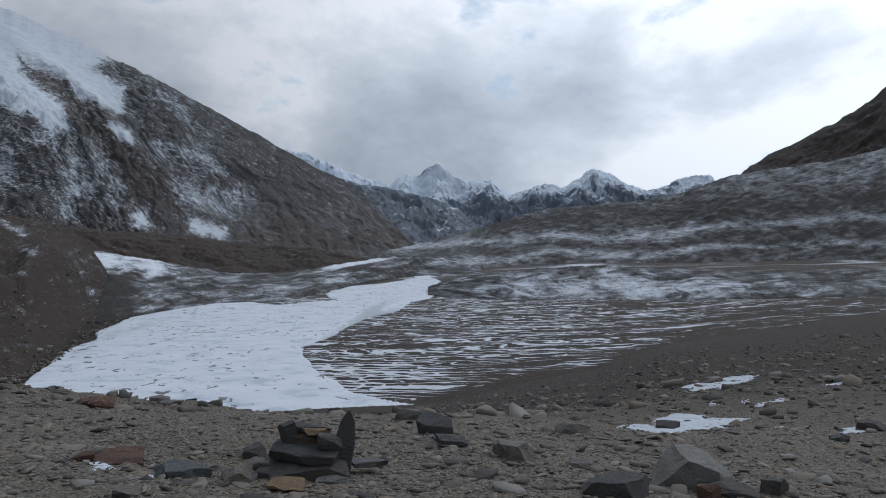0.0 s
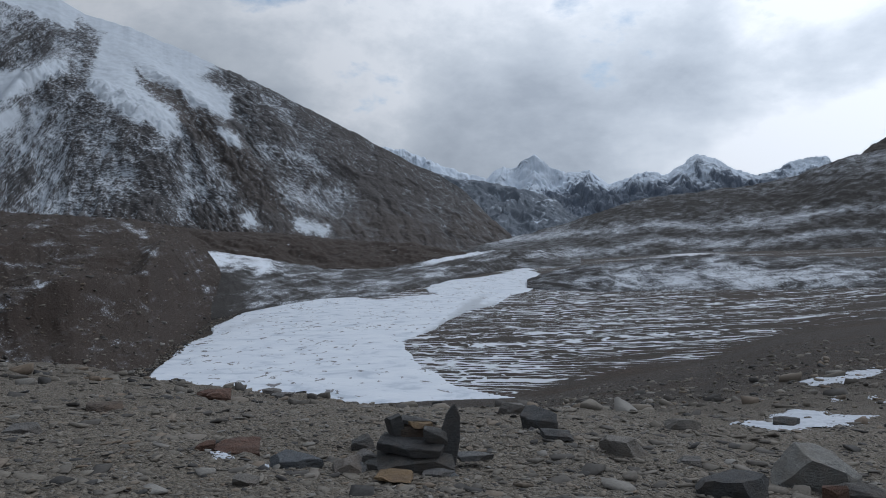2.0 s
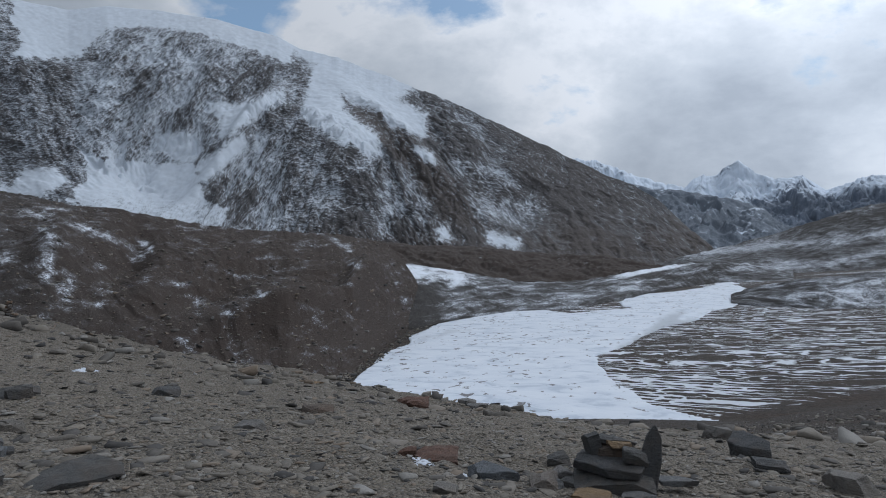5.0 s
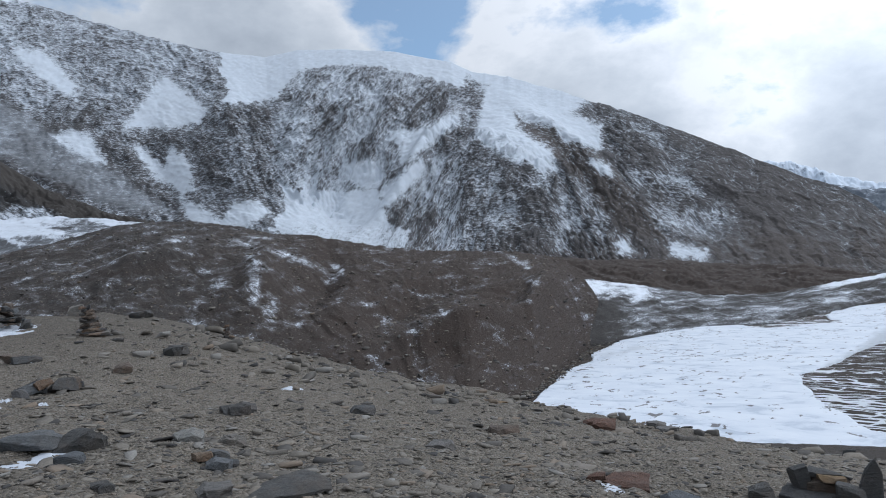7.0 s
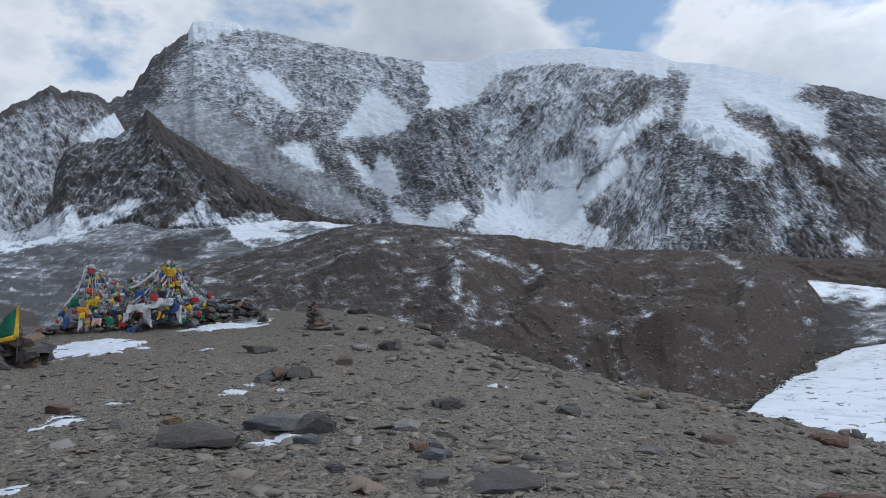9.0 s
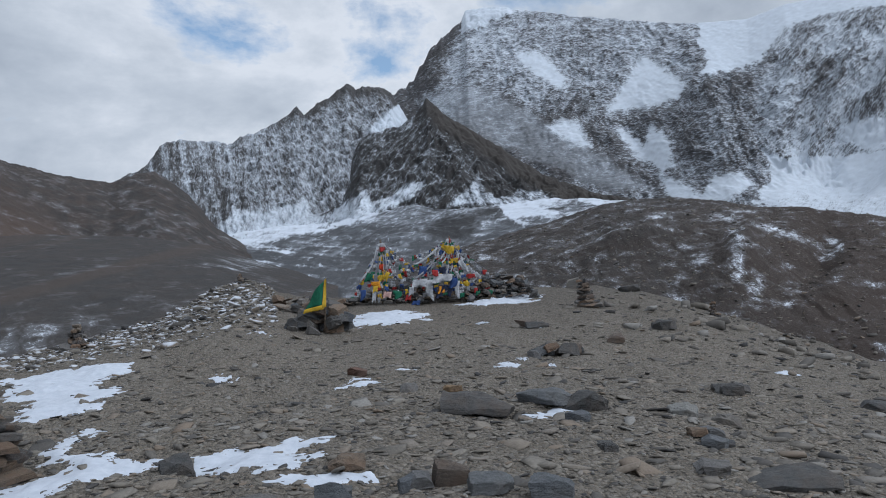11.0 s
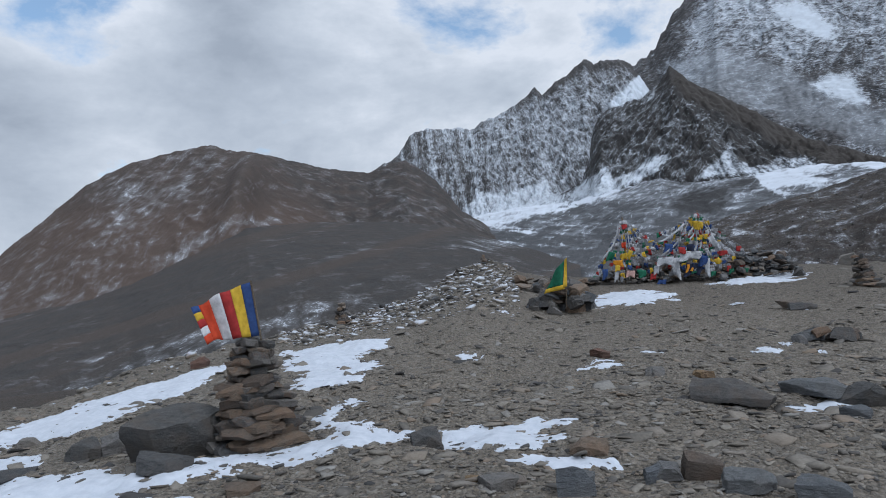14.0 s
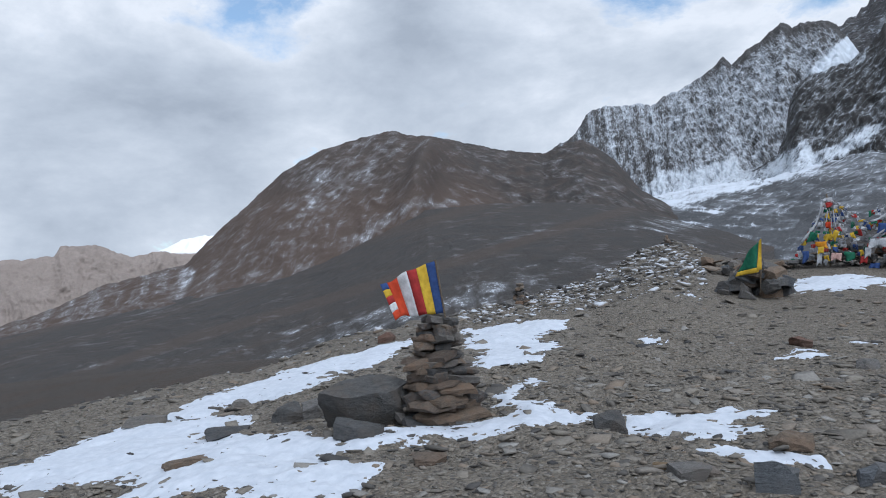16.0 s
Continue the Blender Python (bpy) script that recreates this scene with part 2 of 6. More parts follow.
dome_mat = terrain("brown_rock", (0.028, 0.026, 0.025), (0.066, 0.061, 0.058), (0.084, 0.060, 0.048), 1.1, (0, 44, -24), grain=1.5, streak=0.7, powder=0.4)
moraine_mat = terrain("brown_moraine", (0.0100, 0.0090, 0.0085), (0.082, 0.072, 0.065), (0.0540, 0.0390, 0.0310), 0.45, (-4, 30, -34), grain=1.7, streak=0.25, patch=1.2, powder=0.30, bump=0.6)
scree_mat = terrain("grey_scree", (0.030, 0.0285, 0.0275), (0.050, 0.047, 0.0455), (0.058, 0.0455, 0.038), 0.9, (0, 20, -30), grain=1.2, streak=0.9, powder=0.35, bump=0.25)
# The pale blue of these colours holds the haze over the distant peaks.
far_haze_mat = terrain("hazed_far_peak", (0.105, 0.132, 0.178), (0.20, 0.23, 0.28), (0.15, 0.17, 0.195), 6.0, (0, 60, -60), snow_col=(0.62, 0.69, 0.78), powder=0.3)
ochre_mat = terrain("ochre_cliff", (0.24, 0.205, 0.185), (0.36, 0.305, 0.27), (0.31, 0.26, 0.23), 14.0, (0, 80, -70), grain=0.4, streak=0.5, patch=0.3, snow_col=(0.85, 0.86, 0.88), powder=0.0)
hill_mat = terrain("snow_dusted_hill", (0.0230, 0.0215, 0.0208), (0.0640, 0.0595, 0.0560), (0.0520, 0.0450, 0.0395), 0.6, (2, 24, -16), grain=1.6, streak=0.6, patch=0.35, powder=0.4, longer=7.0, mottle=0.4)
ice_mat = terrain("dirty_glacier", (0.040, 0.041, 0.044), (0.092, 0.095, 0.100), (0.026, 0.025, 0.025), 1.8, (4, 26, -20), grain=0.5, streak=0.5, patch=0.4, snow_col=(0.56, 0.60, 0.66), powder=0.6, bump=0.2, longer=7.0, mottle=0.1, veins=0.14)


def lake_material():
    m, tree, add, bsdf, pos = start("lake_ice")
    crust = noise_tex(add, pos, 0.20, 7, 0.62, (0.7, 0.9, 1), (0, 0, 25), 0.6)
    mark = add("Mapping", Vector=pos, Scale=(2.0, 3.4, 1.0), Rotation=(0, 0, radians(12)))
    mark.vector_type = "TEXTURE"
    spots = add("TexNoise", Vector=mark.outputs[0], Scale=1.0, Detail=4.0, Roughness=0.6, Distortion=0.5).outputs[0]
    rows = noise_tex(add, pos, 0.05, 3, 0.5)
    col = ramp(add, crust, [(0.36, (0.42, 0.47, 0.54)), (0.45, (0.56, 0.60, 0.66)), (0.62, (0.62, 0.655, 0.705))])
    dirt = math_node(add, "ADD", spots, math_node(add, "MULTIPLY", rows, 0.22))
    col = mix_rgb(add, ramp(add, dirt, [(0.462, 1.0), (0.488, 0.0)]), col, (0.13, 0.128, 0.132))
    at = add("Attribute")
    at.attribute_name = "bare"
    col = mix_rgb(add, at.outputs["Fac"], col, (0.36, 0.385, 0.42))
    tree.links.new(col, bsdf.inputs["Base Color"])
    bsdf.inputs["Roughness"].default_value = 0.6
    set_bump(add, tree, bsdf, crust, 0.5, 0.6)
    return m


def ground_material():
    """Gravel and clay of the pass, with wind-drifted snow lines where the mesh asks for them."""
    m, tree, add, bsdf, pos = start("gravel")
    broad = noise_tex(add, pos, 0.35, 5, 0.6)
    grit = noise_tex(add, pos, 26.0, 6, 0.75)
    vor = add("TexVoronoi", Vector=pos, Scale=23.0)
    vor.feature = "F1"
    pebble = ramp(add, vor.outputs["Color"], [(0.1, (0.065, 0.059, 0.053)), (0.5, (0.156, 0.138, 0.116)), (0.9, (0.270, 0.245, 0.211))])
    clay = ramp(add, broad, [(0.3, (0.154, 0.131, 0.101)), (0.7, (0.230, 0.198, 0.155))])
    col = mix_rgb(add, ramp(add, grit, [(0.38, 0.0), (0.55, 0.95)]), clay, pebble)
    tone = add("Attribute")
    tone.attribute_name = "tone"
    far = ramp(add, noise_tex(add, pos, 0.7, 8, 0.7), [(0.3, (0.0330, 0.0285, 0.0250)), (0.7, (0.0760, 0.0640, 0.0540))])
    rusty = ramp(add, noise_tex(add, pos, 0.09, 7, 0.66, (0.6, 1.4, 1)), [(0.48, 0.0), (0.64, 0.8)])
    far = mix_rgb(add, rusty, far, ramp(add, noise_tex(add, pos, 1.6, 6, 0.7), [(0.35, (0.026, 0.018, 0.014)), (0.68, (0.092, 0.066, 0.050))]))
    col = mix_rgb(add, tone.outputs["Fac"], col, far)
    at = add("Attribute")
    at.attribute_name = "snow"
    lines = add("Attribute")
    lines.attribute_name = "stripes"
    xyz = add("SeparateXYZ", Vector=pos)
    depth = math_node(add, "LOGARITHM", math_node(add, "MAXIMUM", math_node(add, "ADD", xyz.outputs[1], math_node(add, "MULTIPLY", xyz.outputs[0], 0.16)), 5.0), 2.71828)
    sway = noise_tex(add, pos, 0.018, 5, 0.6, (0.7, 1, 1), (0, 0, 20))
    wiggle = noise_tex(add, pos, 0.16, 3, 0.5, (0.35, 1, 1))
    def ripple(lines_per_unit, swing, lean, shift):
        """Distance from the middle of wavy snow lines that cross the flat, 0 to one half."""
        bend = math_node(add, "MULTIPLY", xyz.outputs[0], lean)
        q = weighted(add, [(depth, lines_per_unit), (sway, swing), (wiggle, 3.2), (bend, 1.0)], shift)
        return math_node(add, "ABSOLUTE", math_node(add, "SUBTRACT", math_node(add, "FRACT", q), 0.5))
    breaks = weighted(add, [(noise_tex(add, pos, 0.05, 6, 0.62, (0.5, 2.2, 1)), 0.7), (noise_tex(add, pos, 0.35, 5, 0.6, (0.35, 1, 1)), 0.5)])
    near_ice = math_node(add, "MULTIPLY", lines.outputs["Fac"], -0.30)
    first = weighted(add, [(ripple(42.0, 13.0, 0.0, 0.0), 1.0), (breaks, 1.0), (near_ice, 1.0)])
    second = weighted(add, [(ripple(24.0, -12.0, 0.10, 0.4), 1.3), (breaks, 1.1), (near_ice, 1.0)])
    both = math_node(add, "MAXIMUM", ramp(add, first, [(0.49, 1.0), (0.525, 0.0)]), ramp(add, second, [(0.48, 1.0), (0.515, 0.0)]))
    both = math_node(add, "MULTIPLY", both, ramp(add, lines.outputs["Fac"], [(0.05, 0.0), (0.25, 1.0)]))
    speck = noise_tex(add, pos, 1.1, 8, 0.72)
    total = math_node(add, "ADD", at.outputs["Fac"], math_node(add, "MULTIPLY_ADD", speck, 0.9))
    total.node.inputs[1].links[0].from_node.inputs[2].default_value = -0.45
    fac = math_node(add, "MAXIMUM", both, ramp(add, total, [(0.45, 0.0), (0.55, 1.0)]))
    tree.links.new(mix_rgb(add, fac, col, (0.68, 0.71, 0.76)), bsdf.inputs["Base Color"])
    set_bump(add, tree, bsdf, math_node(add, "ADD", math_node(add, "MULTIPLY", vor.outputs["Distance"], -1.2), math_node(add, "MULTIPLY", noise_tex(add, pos, 5.0, 8, 0.7), 2.0)), 1.0, 0.05)
    return m


# ---- the ground of the pass and the valley ----
LAKE_Z = -20.4
EDGE_EL = curve([(-180, -12), (-60, -13.2), (-30, -13.6), (-15, -13.5), (-5, -13.0), (0, -12.6), (8, -12.4), (15, -11.8), (21, -11.0), (26, -10.4),
                 (30, -9.3), (38, -7.2), (43.5, -5.8), (48.7, -4.5), (54.7, -2.3), (59, -0.9), (62.4, -0.6), (69, -0.7), (81, -0.7)
                 , (85, -0.6), (87.2, -0.1), (89.5, 0.9), (92, 0.2), (96, -1.9), (103, -3.4), (110, -4.6), (116, -5.9), (123, -7.6),
                 (130, -8.4), (138, -9.2), (180, -12)])
EDGE_R = curve([(-180, 14), (-30, 13), (0, 15), (15, 17), (30, 20), (45, 22), (60, 25), (82, 26), (92, 24), (103, 20), (116, 16), (130, 14), (180, 14)])
TOE_R = curve([(-180, 150), (-60, 220), (-31.5, 196), (-25.7, 168), (-18, 158), (-12, 126), (0, 104), (30, 100), (45, 110), (70, 150), (95, 140), (140, 120), (180, 150)])
TOE_Z = curve([(-180, -26), (-60, -12), (-31.5, -13.2), (-25.7, -15), (-18, -18), (-12, -19), (0, -20.7), (30, -20.9), (45, -18), (70, -15), (95, -28), (140, -32), (180, -26)])


_ring = np.arange(-180.0, 180.0, 1.0)
_slope = height(EDGE_EL(_ring), EDGE_R(_ring)) / EDGE_R(_ring)
_kernel = np.exp(-0.5 * (np.arange(-75, 76) / 24.0) ** 2)
_broad = np.convolve(np.concatenate([_slope, _slope, _slope]), _kernel / _kernel.sum(), "same")[360:720]


def ground_z(az, r):
    """The lie of the land, without its small bumps: an even slope near the eye, the brow of the pass, the drop behind it and the valley floor."""
    re, rt, zt = EDGE_R(az), TOE_R(az), TOE_Z(az)
    ze = height(EDGE_EL(az), re)
    even = np.interp(az, _ring, _broad, period=360)
    q = smooth(0.35, 1.0, r / re)
    near = (even * (1 - q) + ze / re * q) * np.minimum(r, re)
    t = np.clip((np.log(np.maximum(r, 1e-3)) - np.log(re)) / (np.log(rt) - np.log(re)), 0, 1)
    lin = np.clip((r - re) / (rt - re), 0, 1)
    drop = ze + (zt - ze) * lin ** (0.85 + 0.1 * t)
    floor_z = np.where(az < -1, zt + (r - rt) * 0.006 * smooth(-1, -14, az), np.where(az < 35, -20.75, zt))
    floor_z = floor_z + smooth(640, 1300, r) * 9.0 - np.maximum(r - 250, 0) * 0.11 * smooth(100, 124, az) * smooth(180, 165, az)
    return np.where(r < re, near, np.where(r < rt, drop, zt + (floor_z - zt) * smooth(0, 60, r - rt)))


def bumps(x, y, r):
    """Small unevenness that grows with distance."""
    return 0.075 * fbm(x * 0.9, y * 0.9, 0.3, 5, 0.6) * smooth(0.5, 3, r) + 0.16 * fbm(x * 0.18, y * 0.18, 2.7, 4) * smooth(3, 12, r) * smooth(95, 30, r)


az_g = np.unique(np.concatenate([np.arange(-180, -46, 3.0), np.arange(-46, 152, 0.25), np.arange(152, 180, 4.0), [180.0]]))
r_g = np.concatenate([[0.0], np.geomspace(0.7, 700, 300), np.geomspace(720, 5000, 24)])
A, R = np.meshgrid(az_g, r_g)
XY = bearing(A, R, 0.0)
gz = ground_z(A, R) + bumps(XY[..., 0], XY[..., 1], R)
XY[..., 2] = gz
low = np.degrees(np.arctan((gz - EYE) / np.maximum(R, 1)))
stripes = smooth(16, 12, A) * smooth(0, 10, R - TOE_R(A)) * smooth(430, 340, R) * (0.62 - 0.25 * smooth(-8, -30, A) + 0.55 * smooth(-6.5, -11, low) * smooth(-3, 6, A))
tone = smooth(12, 40, R)
snow = -0.2 + 0.58 * smooth(380, 560, R) + 0.25 * fbm(XY[..., 0] * 0.01, XY[..., 1] * 0.03, 0, 3) * smooth(300, 600, R)
snow = snow + 0.50 * smooth(85.5, 88.5, A) * smooth(101, 95, A) * smooth(13, 17, R) * smooth(40, 28, R) + 0.30 * smooth(94, 100, A) * smooth(16, 24, R) * smooth(90, 50, R)
ground = grid_mesh("ground", XY, {"snow": snow, "stripes": stripes, "tone": tone}, ground_material())
tagged(ground, "stony grey-brown ground of a mountain pass above a valley", "ground", kind="structure")


# ---- the frozen lake ----
def lake():
    shore = [(30.0, -8.7), (28.1, -7.7), (25.4, -5.8), (22.6, -4.6), (20.5, -4.1), (17.1, -3.8), (14.5, -4.1), (12.8, -4.3), (8.4, -3.9), (9.3, -3.5), (8.1, -3.0), (3.9, -2.6), (1.2, -2.0), (-0.2, -2.8), (0.7, -3.7), (3.9, -4.8),
             (6.6, -5.7), (8.2, -6.5), (11.1, -7.6), (10.2, -9.1), (8.9, -10.0), (7.1, -11.1), (3.9, -11.8), (0.4, -12.4), (1.5, -13.2), (12.5, -13.4), (22, -12.8), (31.2, -10.6)]
    pts = [np.array(bearing(a, (LAKE_Z - EYE) / math.tan(radians(e)), LAKE_Z))[:2] for a, e in shore]
    pts = np.array(pts)
    az = np.arange(-1.5, 32.5, 0.09)
    r = np.geomspace(86, 640, 260)
    A, R = np.meshgrid(az, r)
    P = bearing(A, R, LAKE_Z)
    x, y = P[..., 0], P[..., 1]
    wob = 0.012 * R
    x = x + wob * fbm(P[..., 0] * 0.03, P[..., 1] * 0.03, 1, 4)
    y = y + wob * 1.5 * fbm(P[..., 0] * 0.03, P[..., 1] * 0.03, 9, 4)
    inside = np.zeros(x.shape, bool)
    for (x1, y1), (x2, y2) in zip(pts, np.roll(pts, -1, 0)):
        cross = ((y1 > y) != (y2 > y)) & (x < (x2 - x1) * (y - y1) / (y2 - y1 + 1e-9) + x1)
        inside ^= cross
    down = -np.degrees(np.arctan((EYE - LAKE_Z) / R))
    bare = smooth(-0.25, 0.25, inside_by(A, down, [(9.6, -7.1), (7.6, -6.0), (6.5, -5.1), (5.6, -4.5), (4.4, -4.3), (4.8, -4.7), (3.4, -4.9), (6.3, -6.0)]) + 0.3 * fbm(A * 0.8, down * 2, 3, 4))
    bare = np.maximum(bare, 0.6 * smooth(-0.2, 0.2, inside_by(A, down, [(25.0, -6.1), (22.5, -5.5), (20.8, -5.5), (23.5, -6.0)]) + 0.2 * fbm(A, down * 2, 5, 4)))
    P[..., 2] += np.where(inside, 0.0, -1.2) + 0.05 * fbm(P[..., 0] * 0.1, P[..., 1] * 0.1, 0, 3)
    ob = grid_mesh("frozen_lake", P, {"bare": bare * 0.8}, lake_material())
    tagged(ob, "frozen mountain lake covered with wind-packed white snow", "lake", kind="structure")


lake()


# ---- mountains ----
def bedding(side, up, az, zones, thick, longer, seed, octaves=5, gain=0.58, crested=False):
    """Streaks of noise whose slant changes from one stretch of bearings to the next. zones: (from, to, slant in degrees) with the slant counted up to the right."""
    total, power = np.zeros(side.shape), np.zeros(side.shape) + 1e-6
    wander = az + 2.2 * fbm(side / 160.0, up / 120.0, seed + 40, 4)
    for k, (lo, hi, slant) in enumerate(zones):
        w = smooth(lo - 2.2, lo + 2.2, wander) * smooth(hi + 2.2, hi - 2.2, wander)
        on = w > 0.01
        c, q = math.cos(radians(slant)), math.sin(radians(slant))
        x, y = side[on], up[on]
        u, v = (x * c + y * q) / (thick * longer), (-x * q + y * c) / thick
        n = 2.2 * (ridged(u, v, seed + 7 * k, octaves, gain) - 0.55) if crested else fbm(u, v, seed + 7 * k, octaves, gain)
        total[on] += w[on] * n
        power[on] += w[on] ** 2
    return total / np.sqrt(np.maximum(power, 0.3))


def parted(pieces, test):
    """A way to part a mountain: pieces of (name, label), and a test that numbers them by bearing and elevation."""
    def split(az, el):
        return test(az, el)
    split.pieces = pieces
    return split


def pieces_of(mask):
    """The connected pieces of a mask, each as a mask."""
    label = np.where(mask, np.arange(1, mask.size + 1).reshape(mask.shape), 0)
    while True:
        grown = label.copy()
        for axis in (0, 1):
            for step in (1, -1):
                moved = np.roll(grown, step, axis)
                grown = np.where(mask, np.maximum(grown, moved), 0)
        if (grown == label).all():
            break
        label = grown
    return [label == k for k in np.unique(label) if k]


def mountain(name, label, crest, foot, r_crest, r_foot, span, material, step=0.12, rows=150, power=1.3, relief=0.05, grain=0.02,
             gully=(30.0, 6.0), jag=0.12, cover=None, tone=None, back=(1.3, 0.2), category="mountain", dip=None, settle=0.07, calm=None, split=None, zones=None, streaks=0.0, lays=(-2, 46, -34), swells=(), couloirs=None, gather=0.0, veil=None):
    """A mountain as one sheet: its near flank from foot line to crest line, and its far flank behind the crest.
    crest, foot: curves of (bearing, elevation); relief and grain: the depth of spurs and of ledges as parts of the distance;
    gully: the width of ribs and the height of ledges in metres; dip: the slant of the ribs in degrees, by bearing;
    zones: (from, to, slant) of the beds; swells: (bearing, elevation, half width, half height, slant, metres) of bulges and hollows;
    couloirs: (from, to, slant) of the gullies that gather snow, and gather, how much of it."""
    az = np.arange(span[0], span[1] + step / 2, step)
    v = np.linspace(0, 1, rows)
    A, V = np.meshgrid(az, v)
    cr, fo = curve(crest), curve(foot)
    rc = curve(r_crest) if isinstance(r_crest, list) else (lambda q: r_crest + 0 * q)
    rf = curve(r_foot) if isinstance(r_foot, list) else (lambda q: r_foot + 0 * q)
    size = float(np.mean(rc(az)))
    seed = len(name) * 3.7
    rough = curve(jag)(A) if isinstance(jag, list) else jag
    cel = cr(A) + rough * fbm(A * 1.3, seed, 0.5, 6, 0.6) * smooth(0.8, 1.0, V)
    zf, zc = height(fo(A), rf(A)), height(cel, rc(A))
    R = rf(A) + (rc(A) - rf(A)) * V
    Z = zf + (zc - zf) * V ** power
    side, up = -np.radians(A) * size, np.hypot(Z - zf, R - rf(A))
    el = np.degrees(np.arctan2(Z - EYE, R))
    still = calm(A, el) if calm else 0 * A
    slant = np.radians(curve(dip)(A)) if dip else 0 * A
    big = gully[0]
    wx = fbm(side / (big * 2.2), up / (big * 2.2), seed + 5, 5, 0.6)
    wy = fbm(side / (big * 2.2), up / (big * 2.2), seed + 11, 5, 0.6)
    across = side * np.cos(slant) + up * np.sin(slant) + 0.45 * big * wx
    along = -side * np.sin(slant) + up * np.cos(slant) + 0.45 * big * wy
    spurs = ridged(side / (size * 0.11) + 0.6 * V + 0.4 * wx, V * 1.1 + 0.3 * wy, seed, 2 if zones else 4, 0.4 if zones else 0.55)
    ribs = ridged(across / big, along / (big * 4.5), seed + 1, 5, 0.5)
    sx, sy = side + 1.6 * gully[1] * wx + 0.5 * big * wy, up + 1.6 * gully[1] * wy + 0.25 * side * np.sin(slant)
    ledges = fbm(sx / (gully[1] * 1.9), sy / gully[1], seed + 2, 5, 0.55)
    stones = fbm(sx / (gully[1] * 0.45), sy / (gully[1] * 0.45), seed + 3, 4, 0.7)
    beds = 0.0
    if zones:
        jx, jy = side + 0.5 * gully[1] * wx, up + 0.5 * gully[1] * wy
        ribs = 0.5 + 0.45 * bedding(side + 0.25 * big * wx, up + 0.25 * big * wy, A, zones, big, 4.5, seed + 1, 3, 0.42, True)
        ledges = bedding(jx, jy, A, zones, gully[1] * 0.8, 6.0, seed + 2, 5, 0.66)
        steeps = [(lo, hi, slant + (78 if abs(slant) < 20 else 62 if slant > 0 else -14)) for lo, hi, slant in zones]
        beds = 0.58 * ledges + 0.42 * fbm(jx / (gully[1] * 1.6), jy / gully[1], seed + 21, 5, 0.68) + 0.24 * bedding(jx, jy, A, steeps, gully[1] * 1.5, 7.0, seed + 5, 5, 0.62) + 0.34 * bedding(side + 0.5 * big * wx, up, A, zones, gully[1] * 6.0, 4.0, seed + 8, 3, 0.5, True) + 0.22 * wx
    env = np.sin(np.pi * np.clip(V, 0.02, 0.995)) ** 0.55
    inner = smooth(0, 0.08, V) * (1 - 0.75 * V ** 10) * (1 - 0.95 * still)
    d = size * relief * (spurs - 0.55) * env * (1 - 0.7 * still) + grain * (big * 0.5 * (ribs - 0.5) + gully[1] * 0.05 * ledges) * inner
    gully_snow = 0.0
    if couloirs:
        gx, gy = side + 0.35 * big * wx, Z + 0.35 * big * wy
        gully_snow = 0.7 * bedding(gx, gy, A, couloirs, 22.0, 5.0, seed + 31, 4, 0.55, True) + 0.6 * bedding(gx, gy, A, couloirs, 60.0, 3.5, seed + 36, 3, 0.5, True)
        gully_snow = np.clip(gully_snow, -0.9, 0.9)
        d = d - 13.0 * gully_snow * inner
    for a0, e0, ha, he, tilt, metres in swells:
        c, q = math.cos(radians(tilt)), math.sin(radians(tilt))
        x, y = -(A - a0), el - e0
        d = d + metres * np.exp(-((x * c + y * q) / ha) ** 2 - ((-x * q + y * c) / he) ** 2) * env
    steep = (zc - zf) / np.maximum(rc(A) - rf(A), 1.0)
    norm = np.sqrt(1 + steep ** 2)
    Z = Z + d / norm
    R = R - d * steep / norm
    el = np.degrees(np.arctan2(Z - EYE, R))
    P = bearing(A, R, Z)
    du, dv = np.gradient(P, axis=1), np.gradient(P, axis=0)
    nrm = np.cross(du, dv)
    flat = np.abs(nrm[..., 2]) / (np.linalg.norm(nrm, axis=-1) + 1e-9)
    flat = (flat - flat.mean()) / (flat.std() + 1e-9)
    snow = cover(A, el, V, spurs, ledges + 0.6 * stones) if cover else np.zeros(A.shape)
    snow = snow + streaks * beds * (1 - 0.8 * still) + gather * gully_snow * (1 - 0.6 * still) * (0.5 + 0.5 * smooth(51, 46, A))
    snow = snow + settle * (1.0 if grain > 0.4 else 0.5) * np.clip(flat, -2, 2)
    tn = tone(A, el, V, spurs, ledges) if tone else np.zeros(A.shape)
    rows_back = []
    for q in (0.25, 0.6, 1.0):
        rows_back.append(bearing(az, rc(az) * (1 + (back[0] - 1) * q), P[-1, :, 2] + (P[0, :, 2] - 40 - P[-1, :, 2]) * q * (1 - back[1] * (1 - q))))
    skirt = P[:1] - np.array([0.0, 0.0, 25.0])
    P = np.concatenate([skirt, P, np.array(rows_back)])
    snow = np.concatenate([snow[:1], snow, np.repeat(snow[-1:], 3, 0)])
    tn = np.concatenate([tn[:1], tn, np.repeat(tn[-1:], 3, 0)])
    warp = 0.12 * big
    flow = np.stack([side + warp * wx, (P[1:-3, :, 2] if zones else 0.5 * up) + warp * wy, 0 * side], -1)
    flow = np.concatenate([flow[:1], flow, np.repeat(flow[-1:], 3, 0)])
    lay = np.zeros(A.shape + (3,))
    wander = A + 2.0 * fbm(side / 160.0, up / 120.0, seed + 40, 4)
    for lo, hi, tilt in zones or [(-400, 400, lays[0])]:
        k = min(range(3), key=lambda q: abs(lays[q] - tilt))
        lay[..., k] += smooth(lo - 2.0, lo + 2.0, wander) * smooth(hi + 2.0, hi - 2.0, wander)
